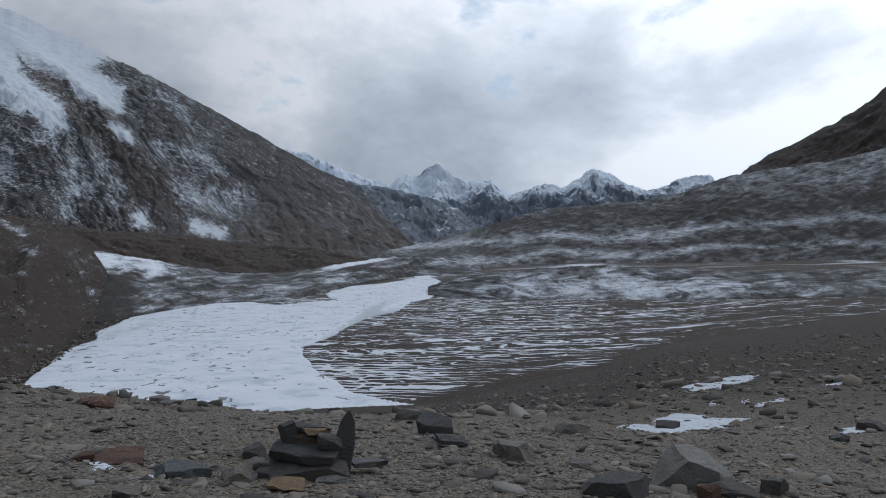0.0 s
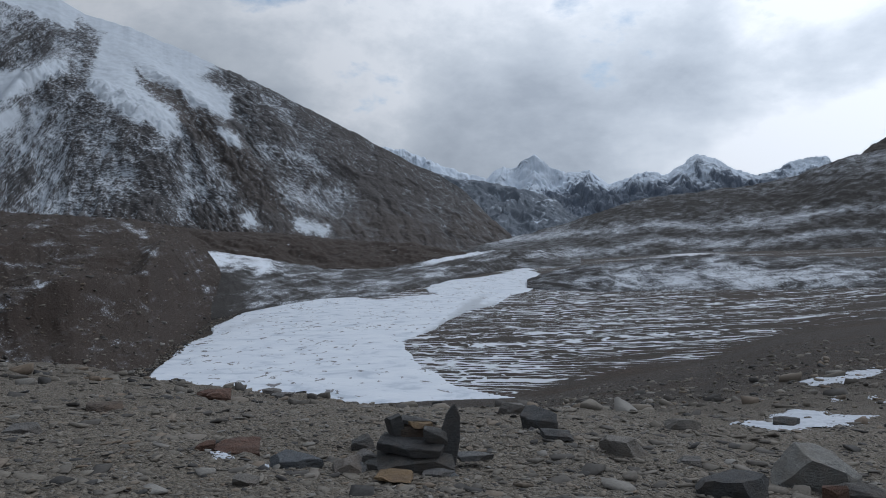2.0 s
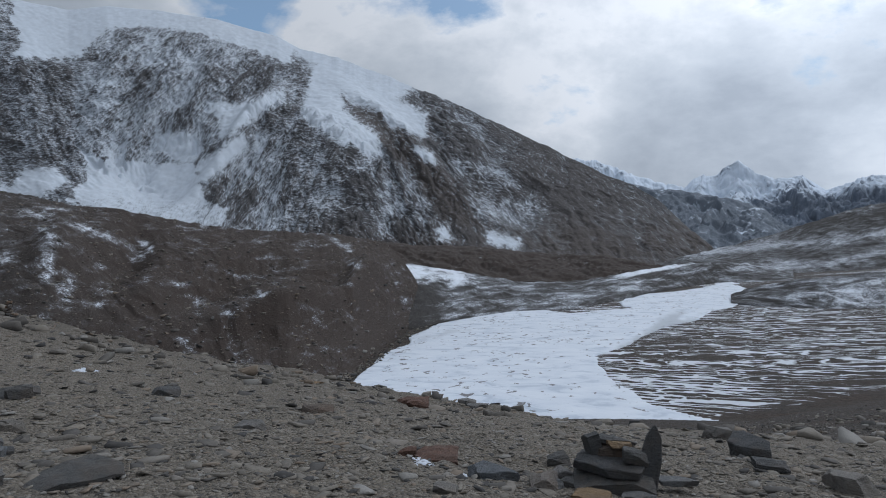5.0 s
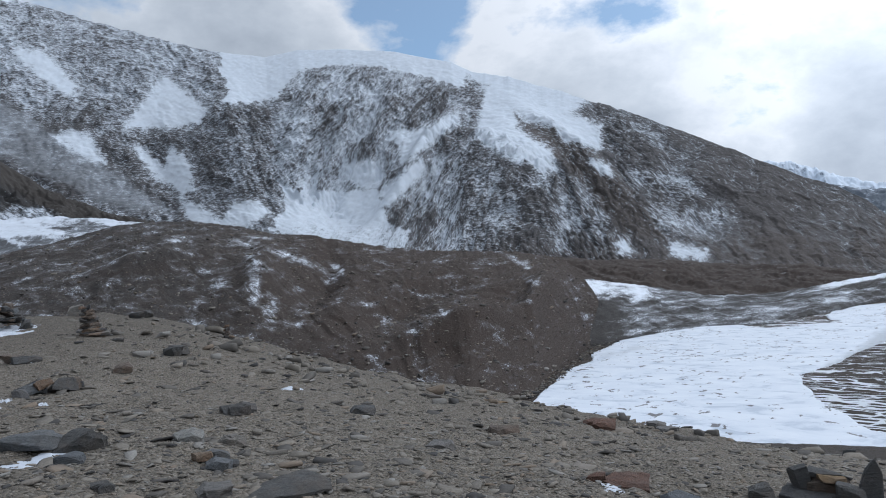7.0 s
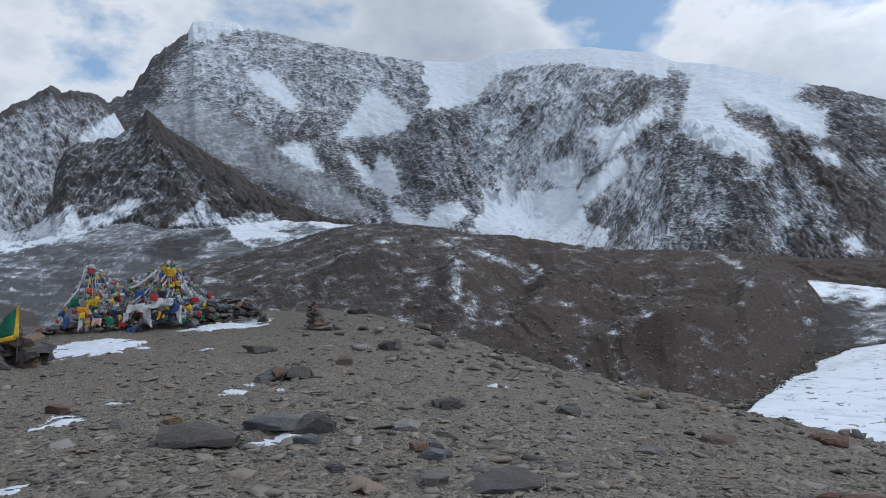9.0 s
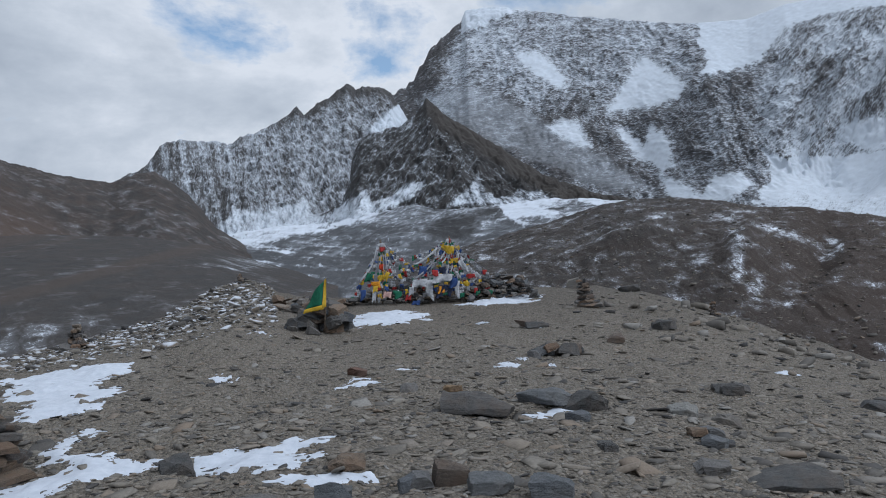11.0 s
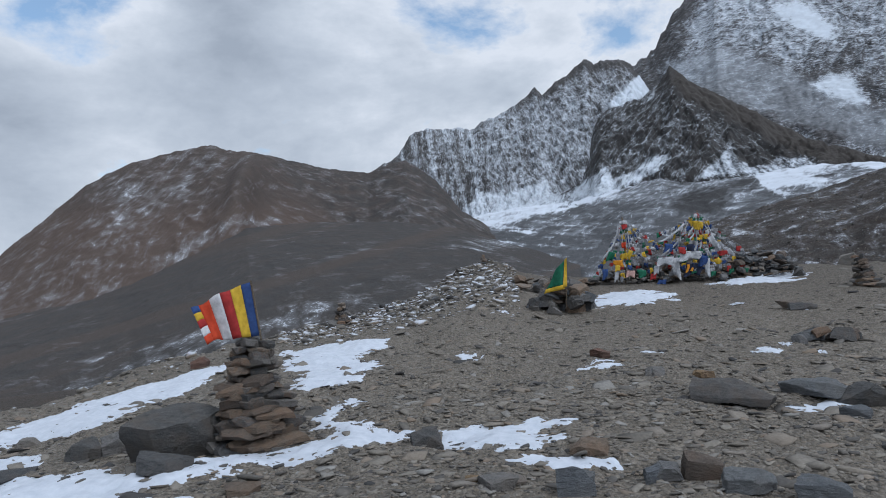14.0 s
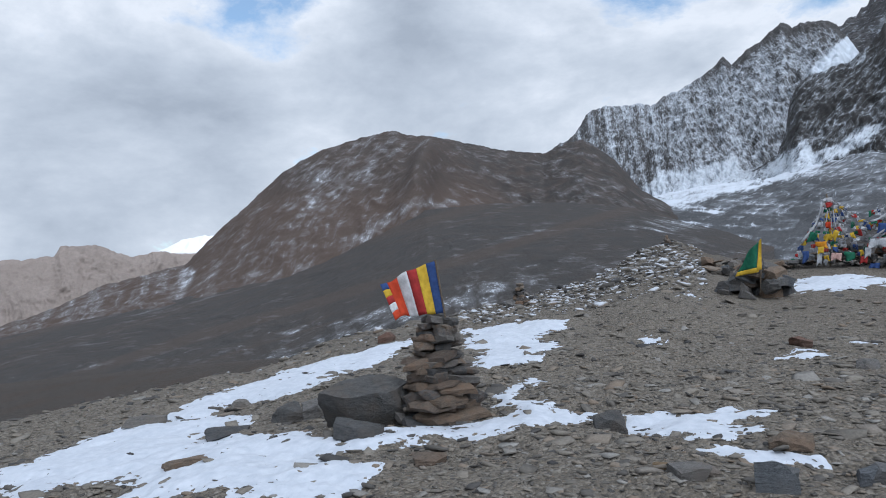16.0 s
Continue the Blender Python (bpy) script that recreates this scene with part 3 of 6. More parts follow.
    lay = lay + 0.18
    lay = lay / np.linalg.norm(lay, axis=-1)[..., None]
    lay = np.concatenate([lay[:1], lay, np.repeat(lay[-1:], 3, 0)])
    attrs = {"snow": snow, "tone": np.clip(tn, 0, 1), "flow": flow, "lay": lay}
    if veil:
        pale = veil(A, el)
        attrs["veil"] = np.concatenate([pale[:1], pale, np.repeat(pale[-1:], 3, 0)])
    if split is None:
        return tagged(grid_mesh(name, P, attrs, material), label, category)
    kinds = np.concatenate([np.zeros((1, len(az)), int), split(A, el), np.zeros((3, len(az)), int)])
    base = tagged(new(name), label, category)
    rest = np.ones(kinds.shape, bool)
    for k, (piece, words) in reversed(list(enumerate(split.pieces))):
        for field in pieces_of(kinds == k) if k else [rest]:
            if k and field.sum() < 120:
                continue
            rest = rest & ~field
            ob = grid_mesh(piece, P, attrs, material, keep=field)
            ob.parent = base
            tagged(ob, words)
    return base


MASSIF_CREST = [(78, 14), (75.5, 15.8), (74.1, 17.9), (72.7, 19.1), (71.7, 19.8), (71.2, 20.7), (68.5, 20.7), (65.3, 20.2), (62.2, 19.6), (59.5, 19.1), (56.4, 18.5), (53, 18.05), (50, 17.85),
                (47.5, 18.4), (44, 18.45), (39.9, 18.2), (35.3, 17.2), (33.7, 16.4), (30.8, 15.8), (26.5, 14.3), (25.3, 13.75), (22.2, 12.6), (18.6, 10.9), (15.5, 9.3),
                (12.1, 7.5), (9.9, 6.3), (7.8, 5.4), (6, 4.1), (3.8, 1.8), (2.4, 0.6), (1.5, -1)]
FIELDS_WEST = [
    [(59.7, 13.1), (58.7, 14.3), (57.4, 16.0), (56.5, 15.2), (54.7, 13.8), (55.3, 13.1), (57.5, 12.7), (60.2, 12.6)],
    [(66.9, 17.1), (65.5, 17.0), (63.5, 14.8), (64.0, 14.8), (65.7, 16.0)],
    [(64.8, 11.6), (64.0, 12.0), (62.8, 11.8), (61.8, 9.9), (63.4, 10.4)],
    [(59.7, 11.1), (58.9, 10.5), (57.7, 9.6), (57.0, 10.9), (56.0, 9.8), (55.9, 8.2), (56.4, 7.9), (58.1, 9.0)],
    [(56.5, 7.2), (55.4, 6.6), (53.3, 5.2), (55.8, 5.7)],
    [(52.7, 6.7), (51.1, 6.9), (50.4, 6.3), (51.8, 5.4), (53.6, 5.4)]]
FIELDS_CAP = [
    [(53.3, 18.4), (48.0, 18.8), (42.4, 18.6), (37.2, 17.9), (34.2, 17.0), (34.4, 15.2), (37.8, 16.4), (40.9, 17.1), (44.4, 17.4), (47.6, 16.9), (49.5, 14.7), (53.4, 14.4), (52.7, 15.5), (53.4, 16.8)],
    [(50.2, 4.9), (48.8, 6.7), (49.3, 8.3), (47.3, 7.8), (44.2, 7.5), (41.8, 7.8), (41.4, 6.3), (40.7, 4.8), (39.4, 4.4), (39.7, 2.9), (43.4, 3.5), (47.5, 4.1)],
    [(41.5, 7.5), (39.9, 8.4), (38.1, 9.9), (38.2, 9.1), (39.5, 7.8), (40.5, 6.9), (41.3, 6.6)],
    [(40.5, 11.9), (37.7, 12.0), (35.1, 13.2), (35.2, 12.7), (37.4, 11.4), (39.6, 10.1), (39.3, 11.2)],
    [(44.1, 9.5), (42.2, 9.9), (41.2, 8.6), (42.6, 7.9), (43.9, 8.9)]]
BARE = [
    [(42.6, 8.2), (39.3, 9.5), (35.5, 12.2), (35.3, 11.7), (38.9, 8.9), (42.1, 7.8)],
    [(49.1, 15.3), (45.6, 15.5), (44.9, 13.7), (48.3, 13.8)],
    [(40.0, 14.6), (35.5, 15.3), (36.1, 13.4), (39.1, 12.2)],
    [(67.1, 12.6), (65.3, 9.7), (59.4, 6.9), (57.9, 5.9), (64.2, 7.8), (67.3, 9.8)],
    [(30.7, 13.7), (27.2, 12.5), (24.7, 9.7), (21.5, 6.2), (19.5, 2.6), (22.8, 3.1), (25.5, 7.4), (29.1, 10.6)]]
FIELDS_EAST = [
    [(36.3, 17.4), (34.4, 17.4), (26.2, 14.4), (24.9, 13.6), (26.3, 12.7), (24.0, 11.4), (24.1, 9.9), (26.7, 10.7), (27.2, 11.7), (29.6, 12.4), (30.7, 13.4), (30.2, 11.6), (27.9, 10.0), (27.7, 8.5), (30.7, 9.6), (33.6, 11.6), (32.4, 15.3), (34.5, 16.5)],
    [(24.8, 9.0), (23.6, 8.4), (23.4, 7.7), (24.4, 8.2)],
    [(19.1, 2.2), (16.8, 1.4), (16.9, 0.8), (19.3, 1.4)],
    [(23.1, 2.3), (22.5, 2.4), (22.4, 1.8), (23.0, 1.9)]]
DUSTED = [
    [(21.4, 7.9), (17.0, 6.9), (16.9, 5.8), (18.3, 5.2), (19.8, 6.3), (22.0, 7.7)],
    [(21.0, 5.0), (16.1, 4.6), (14.9, 3.6), (16.8, 2.6), (20.6, 3.5)],
    [(36.7, 9.1), (30.7, 9.3), (27.0, 6.0), (22.9, 1.6), (28.1, 2.0), (37.1, 3.1)]]


def massif_fields(az, el):
    """How far the massif is covered by whole snowfields and ice, 0 to 1."""
    fray = 0.26 * fbm(az * 1.6, el * 2.2, 4, 6, 0.66)
    solid = smooth(0.15, -0.15, curve(MASSIF_CREST)(az) - el - 1.25 * smooth(66.5, 70.5, az) + fray) * smooth(65, 67, az) * smooth(71.7, 71.4, az)
    for outline in FIELDS_WEST + FIELDS_CAP + FIELDS_EAST:
        solid = np.maximum(solid, smooth(-0.12, 0.12, inside_by(az, el, outline) + fray) if outline in (FIELDS_CAP[0], FIELDS_CAP[1]) else smooth(-0.55, 0.35, inside_by(az, el, outline) + fray))
    return solid


def massif_calm(az, el):
    """Snowfields and the smooth slab above the spur have little relief."""
    slab = inside_by(az, el, [(75, 14.3), (71, 15.5), (66, 13.5), (62, 10.5), (57, 6.5), (60, 6.3), (66, 9), (72, 12)])
    still = np.maximum(0.75 * smooth(-0.8, 0.6, slab), 0.7 * smooth(25, 19, az))
    for outline in FIELDS_WEST + FIELDS_CAP + FIELDS_EAST:
        still = np.maximum(still, smooth(-1.2, 0.0, inside_by(az, el, outline)))
    return still


def massif_cover(az, el, v, spurs, ledges):
    fray = 0.30 * ledges + 0.18 * fbm(az * 1.7, el * 2.4, 4, 4)
    solid = massif_fields(az, el)
    dust, bare = 0 * az, 0 * az
    for outline in DUSTED:
        dust = np.maximum(dust, (0.15 if outline is DUSTED[2] else 1.0) * smooth(-0.8, 0.6, inside_by(az, el, outline) + fray))
    for outline in BARE:
        bare = np.maximum(bare, smooth(-0.5, 0.4, inside_by(az, el, outline) + fray))
    left = smooth(20, 33, az)
    base = 0.045 + 0.08 * left + 0.15 * smooth(50, 47, az) * smooth(35, 38, az) * smooth(6, 9, el) + 0.05 * smooth(62, 58, az) * smooth(47, 50, az) + 0.03 * smooth(58, 50, az) * left - 0.10 * smooth(4, 1, el) - 0.05 * smooth(20, 9, az) + 0.05 * smooth(60, 72, az) * smooth(10, 16, el)
    slab = inside_by(az, el, [(75, 14.3), (71, 15.5), (66, 13.0), (62, 10.5), (57, 6.5), (60, 6.3), (66, 9), (72, 12)])
    base = base - 0.18 * smooth(-0.6, 0.8, az - 71.6 - 0.62 * (19.5 - el) + 0.8 * fbm(az * 0.8, el * 0.8, 12, 4)) - 0.10 * smooth(24, 14, az) + 0.19 * smooth(12, 14.5, el) * smooth(52, 56, az) * smooth(0.6, -1.2, az - 71.6 - 0.62 * (19.5 - el) + 0.8 * fbm(az * 0.8, el * 0.8, 12, 4)) - 0.14 * smooth(-0.6, 0.4, slab) + 0.20 * dust - 0.15 * bare - 0.20 * (spurs - 0.55)
    tongue = inside_by(az, el, FIELDS_CAP[1]) > -0.5
    return base + solid * np.where(tongue, 0.36 + 0.30 * smooth(4.3, 6.3, el), 0.72)


def massif_tone(az, el, v, spurs, ledges):
    bare = inside_by(az, el, BARE[-1])
    return np.maximum(smooth(26, 12, az) * 0.4 * smooth(0.2, 0.7, spurs), 0.8 * smooth(-0.6, 0.5, bare)) + 0.5 * smooth(4, 1.5, el)


def massif_split(az, el):
    solid = massif_fields(az, el) > 0.5
    top = curve(MASSIF_CREST)(az)
    cap = solid & (top - el < 3.6) & (az < 56)
    tongue = solid & (az > 36) & (az < 51) & (el < 9.5) & ~cap
    return np.where(cap, 1, np.where(tongue, 2, np.where(solid, 3, 0)))


massif_split.pieces = [("rock_face", "grey rock face powdered with snow"), ("ice_cap", "smooth white ice cap along the crest"), ("hanging_glacier", "white glacier lying in a hollow"), ("snowfield", "white snowfield on the rock")]

MASSIF_BEDS = [(48.5, 90, -2), (35, 48.5, 46), (29, 35, -2), (22, 29, -34), (-10, 22, -34)]
MASSIF_SWELLS = [(44.5, 8.5, 5.5, 4.0, 0, -70), (38.2, 10.0, 5.2, 0.9, 42, 45), (31.5, 7.0, 5.0, 5.0, -40, 60), (52.5, 11.0, 1.5, 5.0, 10, 28), (58, 9.5, 1.2, 4.0, 20, -22), (47.8, 13.0, 0.7, 3.0, -30, 20), (44.0, 13.2, 0.7, 3.0, -35, 20), (40.8, 13.8, 0.6, 2.6, -40, 18), (25.5, 9.0, 6, 0.8, -42, 22), (19.5, 6.0, 4.0, 1.2, -35, -18)]

mountain("massif", "broad snow-streaked rock mountain with a white ice cap", MASSIF_CREST,
         [(78, 3), (58, 4.5), (45, 2.5), (30, 0.5), (15, -0.6), (7, -1.2), (1.5, -1.6)], [(78, 2000), (60, 1950), (45, 1800), (20, 1500), (1.5, 1250)],
         [(78, 1400), (58, 1350), (48, 1000), (40, 900), (20, 900), (1.5, 1000)], (1.5, 78), rock_mat, 0.085, 330, 1.25, 0.016, 0.40, (52, 6), [(78, 0.28), (72, 0.28), (71, 0.06), (57, 0.10), (55, 0.015), (34, 0.015), (32, 0.06), (1.5, 0.06)], massif_cover, massif_tone,
         calm=massif_calm, split=massif_split, zones=MASSIF_BEDS, streaks=0.12, settle=0.05, swells=MASSIF_SWELLS,
         couloirs=[(60, 90, 68), (48.5, 60, -80), (35, 48.5, 55), (28, 35, 30), (20, 28, -52), (-10, 20, -38)], gather=0.30,
         veil=lambda az, el: 0.75 * smooth(-0.5, 0.5, inside_by(az, el, [(75, 14.3), (71, 15.3), (66, 12.6), (62, 10.0), (57, 6.3), (60, 6.3), (66, 9), (72, 12)]) + 0.3 * fbm(az, el, 3, 4)) + 0.35 * smooth(22, 17, az) * smooth(6, 2, el))

TOWER_CREST = [(101, 5), (99.8, 7.0), (97.8, 8.0), (96, 9.0), (95, 10.4), (94, 11.0), (92.2, 11.0), (90.1, 10.9), (87.6, 11.9), (85.8, 12.8), (84.8, 13.7), (84.3, 13.2), (83.7, 13.6), (82.2, 14.5),
               (80.9, 15.45), (80.2, 15.0), (79.5, 15.2), (78.5, 15.2), (77.4, 14.8), (76.6, 13.6), (75.6, 11.8), (74.6, 9.6), (73.6, 7.8), (72.5, 7.2), (70, 7.1)]


FANS = [(90.9, 4.6), (89.4, 6.0), (87.6, 5.6), (86.1, 6.1), (84.3, 6.5), (83.9, 5.3), (82.4, 5.5), (81.3, 6.4), (79.7, 7.3), (79.1, 6.3), (77.7, 6.8), (76.0, 7.9), (74.6, 7.9), (76.1, 6.4), (78.1, 5.7), (80.1, 4.9), (82.1, 4.2), (85.4, 3.8), (87.6, 3.3), (92.5, 2.9), (93.5, 4.0)]
ICE_FIELDS = [[(73.2, 5.9), (71.6, 7.1), (70.5, 8.3), (70.1, 7.0), (69.2, 6.3), (67.5, 6.7), (63.2, 7.1), (63.3, 6.1), (65.7, 5.7), (67.5, 5.5), (68.6, 5.0), (69.3, 5.8)],
              [(62.8, 6.0), (61.5, 6.3), (60.2, 6.0), (61.5, 5.4)], [(68.3, 5.9), (66.0, 5.6), (64.5, 5.0), (68.3, 4.6)], [(68.0, 4.6), (66.6, 4.5), (67.2, 4.0)]]
ROCK_ISLANDS = [[(75.6, 4.0), (74.0, 4.7), (72.3, 5.3), (69.3, 5.7), (68.5, 5.4), (69.3, 4.8), (70.6, 4.4), (71.4, 3.5), (72.8, 3.2), (74.4, 3.6)], [(65.0, 5.3), (63.2, 5.9), (61.8, 5.5), (63.0, 5.0)]]


def white_ice(az, el):
    fray = 0.2 * fbm(az * 1.4 + 0.6 * el, el * 1.2, 3, 5, 0.62)
    return np.max([smooth(-0.16, 0.16, inside_by(az, el, outline) + fray) for outline in [FANS] + ICE_FIELDS], axis=0)


SADDLE = [(79.2, 12.0), (77.6, 13.3), (75.9, 14.3), (75.2, 14.4), (75.6, 13.1), (76.8, 12.2), (78.0, 11.4)]


def tower_cover(az, el, v, spurs, ledges):
    bend = az - 0.10 * (el - 8) + 0.25 * fbm(az * 0.4, el * 0.4, 3, 3)
    flutes = grad_noise(bend * 1.7, el * 0.10, 2.0) + 0.5 * grad_noise(bend * 3.6, el * 0.2, 5.0)
    dip = smooth(87, 91, az)
    s = 0.25 + (0.08 + 0.22 * dip) * flutes - 0.10 * smooth(12, 15, el) - 0.12 * smooth(90, 97, az) + 0.06 * smooth(88, 84, az)
    s = s - 0.30 * smooth(0.9, 0.1, curve(TOWER_CREST)(az) - el) * smooth(88, 84, az)
    return s + 0.30 * white_ice(az, el) + 0.9 * smooth(-0.15, 0.15, inside_by(az, el, SADDLE) + 0.2 * fbm(az * 1.6, el * 2, 4, 5, 0.65))


mountain("tower_ridge", "jagged rock ridge of towers dusted with snow", TOWER_CREST, [(101, 3), (92, 3.2), (80, 5.5), (70, 7)], 1800, 1320, (70, 101), fluted_mat, 0.07, 200, 1.2, 0.016, 0.45, (34, 6), 0.16, tower_cover, zones=[(87.5, 110, 82), (60, 87.5, -68)], lays=(-4, 82, -68), streaks=0.08, settle=0.06, couloirs=[(87.5, 110, 84), (60, 87.5, 70)], gather=0.10,
         split=parted([("rock_face", "fluted rock wall dusted with snow"), ("snow_saddle", "white snow saddle between the towers")], lambda az, el: (inside_by(az, el, SADDLE) > 0) * 1))

BUTTRESS_CREST = [(90, 3.6), (86, 4.0), (83.9, 5.0), (82.4, 5.7), (81.5, 6.5), (80.9, 7.9), (80.6, 9.8), (80.0, 11.2), (78.8, 11.8), (76.8, 12.2), (75.5, 13.0), (74.6, 14.3), (73.0, 12.9), (70.8, 11.6), (69.1, 10.5), (67.4, 9.2), (65.2, 7.8), (62.1, 6.6), (59.0, 5.8), (55.9, 5.2)]


def rib_edge(az, el):
    """The bare brown rib below the crest: 1 on it, 0 off it."""
    return smooth(1.9, 0.9, curve(BUTTRESS_CREST)(az) - el + 0.3 * fbm(az, el, 6, 4)) * smooth(75.4, 73.5, az)


def buttress_cover(az, el, v, spurs, ledges):
    low = smooth(7.2, 6.4, el) * smooth(66, 63, az)
    return 0.20 - 0.12 * (spurs - 0.5) - 0.42 * rib_edge(az, el) - 0.25 * low - 0.10 * smooth(73, 70, az) + 0.34 * white_ice(az, el)


mountain("rock_buttress", "dark pyramid-shaped rock buttress with snow gullies at its foot", BUTTRESS_CREST, [(90, 3.6), (80, 4.0), (70, 4.8), (55, 4.6)], 1250, 1000, (55, 90), dark_rock_mat, 0.08, 160, 1.15, 0.018, 0.45,
         (30, 6), 0.10, buttress_cover, lambda az, el, v, s, l: np.maximum(rib_edge(az, el), smooth(7.2, 6.4, el) * smooth(66, 63, az)), category="mountain", zones=[(72, 100, 50), (40, 72, -30)], lays=(0, 50, -30), streaks=0.08, settle=0.06, couloirs=[(73, 100, 58), (40, 73, -60)], gather=0.12,
         split=parted([("rock_face", "dark rock face with snow gullies"), ("brown_rib", "bare brown rib along the edge")], lambda az, el: ((curve(BUTTRESS_CREST)(az) - el < 1.4) & (az < 74.5)) * 1))

def bare_island(az, el):
    return np.max([smooth(-0.2, 0.15, inside_by(az, el, outline) + 0.25 * fbm(az * 1.5, el * 1.8, 7, 5, 0.65)) for outline in ROCK_ISLANDS], axis=0)


def glacier_cover(az, el, v, spurs, ledges):
    bands = fbm(az * 0.25 + el * 0.5, el * 1.9 - az * 0.25, 9, 6, 0.62)
    s = 0.20 + 0.10 * smooth(3.0, 5.5, el) - 0.16 * smooth(2.9, 1.2, el) + (0.10 + 0.16 * smooth(3.4, 2.0, el)) * bands
    s = s + 0.24 * smooth(0.0, 0.5, bands) * smooth(82, 86, az) * smooth(3.6, 2.8, el) + 0.10 * smooth(68, 63, az)
    s = s + 0.36 * white_ice(az, el)
    return s - 0.16 * bare_island(az, el)


mountain("glacier", "dirty snow-covered glacier apron under the rock walls", [(101, 1.5), (96, 2.9), (92, 3.6), (90.9, 3.9), (87, 4.5), (84, 4.7), (82, 4.8), (80, 5.4), (78, 5.7), (75.5, 6.2), (72.7, 5.8), (69, 5.9), (65, 6.1), (62, 5.9), (57, 5.4), (54, 4.8)],
         [(101, -2), (96, -1.0), (88, -2), (80, -2), (70, -1), (60, 2.0), (54, 2.5)], 1080, 480, (54, 101), ice_mat, 0.08, 150, 1.1, 0.006, 0.16, (50, 7), 0.08, glacier_cover,
         lambda az, el, v, s, l: bare_island(az, el), category="glacier", zones=[(50, 110, 26)], lays=(4, 26, -20), streaks=0.04, swells=[(71.9, 4.4, 3.0, 0.7, 14, 9)],
         split=parted([("debris_apron", "grey debris-covered ice"), ("snow_fan", "white avalanche snow below the walls"), ("rock_island", "dark rock island in the ice")], lambda az, el: np.where(bare_island(az, el) > 0.5, 2, (white_ice(az, el) > 0.5) * 1)))

HILL_CREST = [(78, 0.2), (74, 2.0), (71, 2.9), (68.3, 3.5), (64.9, 4.4), (61.3, 5.4), (58.2, 5.7), (55.5, 5.6), (52.6, 5.2), (50.1, 4.6), (46.7, 4.3), (43.2, 3.5), (38.7, 2.8), (34.7, 2.5), (31, 2.3), (28.6, 1.8), (27.2, 1.4), (26.4, 0.6), (25.7, -0.4), (25.0, -1.5), (24.6, -2.7), (24.3, -3.9), (24.0, -4.9)]


def hill_cover(az, el, v, spurs, ledges):
    f = fields(az, el, [(48.5, 2.6, 2.6, 0.35, -25), (51.5, 1.4, 0.7, 1.6, 0), (45, 1.5, 1.0, .3, -40), (39.6, -3.6, 0.7, 0.25, 6), (42.8, -5.3, 0.6, 0.25, -10), (31, 1.6, 1.4, .3, -32), (29.5, -.2, 1.2, .3, -20), (26, -3.2, .5, .6, 30), (41, 3.0, .6, .2, -30), (43, -1.4, .5, .25, 0), (37, -2.2, .6, .4, -40), (50.5, -1.0, .6, .9, 10)])
    f = f + 0.5 * fbm(az * 0.8, el * 1.4, 3, 5, 0.6)
    return 0.08 + 0.18 * fbm(az * 0.9, el * 2.2, 7, 7, 0.74) + 0.34 * smooth(-0.5, 0.9, f) + 0.06 * smooth(44, 52, az)


mountain("moraine_hill", "rounded brown moraine hill with thin snow streaks", HILL_CREST, [(78, -3), (60, -5), (45, -8), (35, -9.5), (30, -8.6), (27.3, -6.6), (25, -4.9), (24, -4.6)], [(78, 340), (58, 300), (45, 265), (35, 250), (31, 255), (27, 275), (25, 285), (24, 288)],
         [(78, 200), (60, 170), (45, 140), (35, 130), (30, 146), (27.3, 190), (25, 257), (24, 274)], (24, 78), moraine_mat, 0.09, 190, 0.95, 0.010, 0.12, (30, 5), 0.08, hill_cover,
         lambda az, el, v, s, l: smooth(60, 44, az) * 0.8, category="hill", swells=[(36, -4.2, 6, 1.1, 10, 7), (40, -1.2, 5, 1.0, 20, -4), (51, 1.0, 1.6, 2.6, -20, 6), (46, 1.5, 1.2, 2.4, -25, -5), (29, -1.5, 1.3, 2.0, -35, 6), (60, 2.0, 5, 0.8, 10, 5)])

mountain("low_moraine", "long low brown moraine ridge below the mountain", [(40, 2.0), (34, 2.2), (29.4, 1.9), (25.1, 1.3), (20.8, 1.1), (16.8, 0.6), (13, 0.2), (10.1, 0.1), (7.3, -0.6), (5, -1.2)],
         [(40, -1.5), (25, -1.6), (15, -1.9), (5, -1.9)], 830, 640, (5, 40), moraine_mat, 0.1, 70, 1.0, 0.02, 0.2, (40, 9), 0.08, lambda az, el, v, s, l: 0.0 + 0.12 * l, lambda az, el, v, s, l: 0.6 + 0 * az, category="hill",
         split=parted([("moraine_foot", "brown scree foot"), ("moraine_crest", "rounded brown crest")], lambda az, el: (el > curve([(40, 0.6), (25, 0.2), (13, -0.7), (5, -1.5)])(az)) * 1))

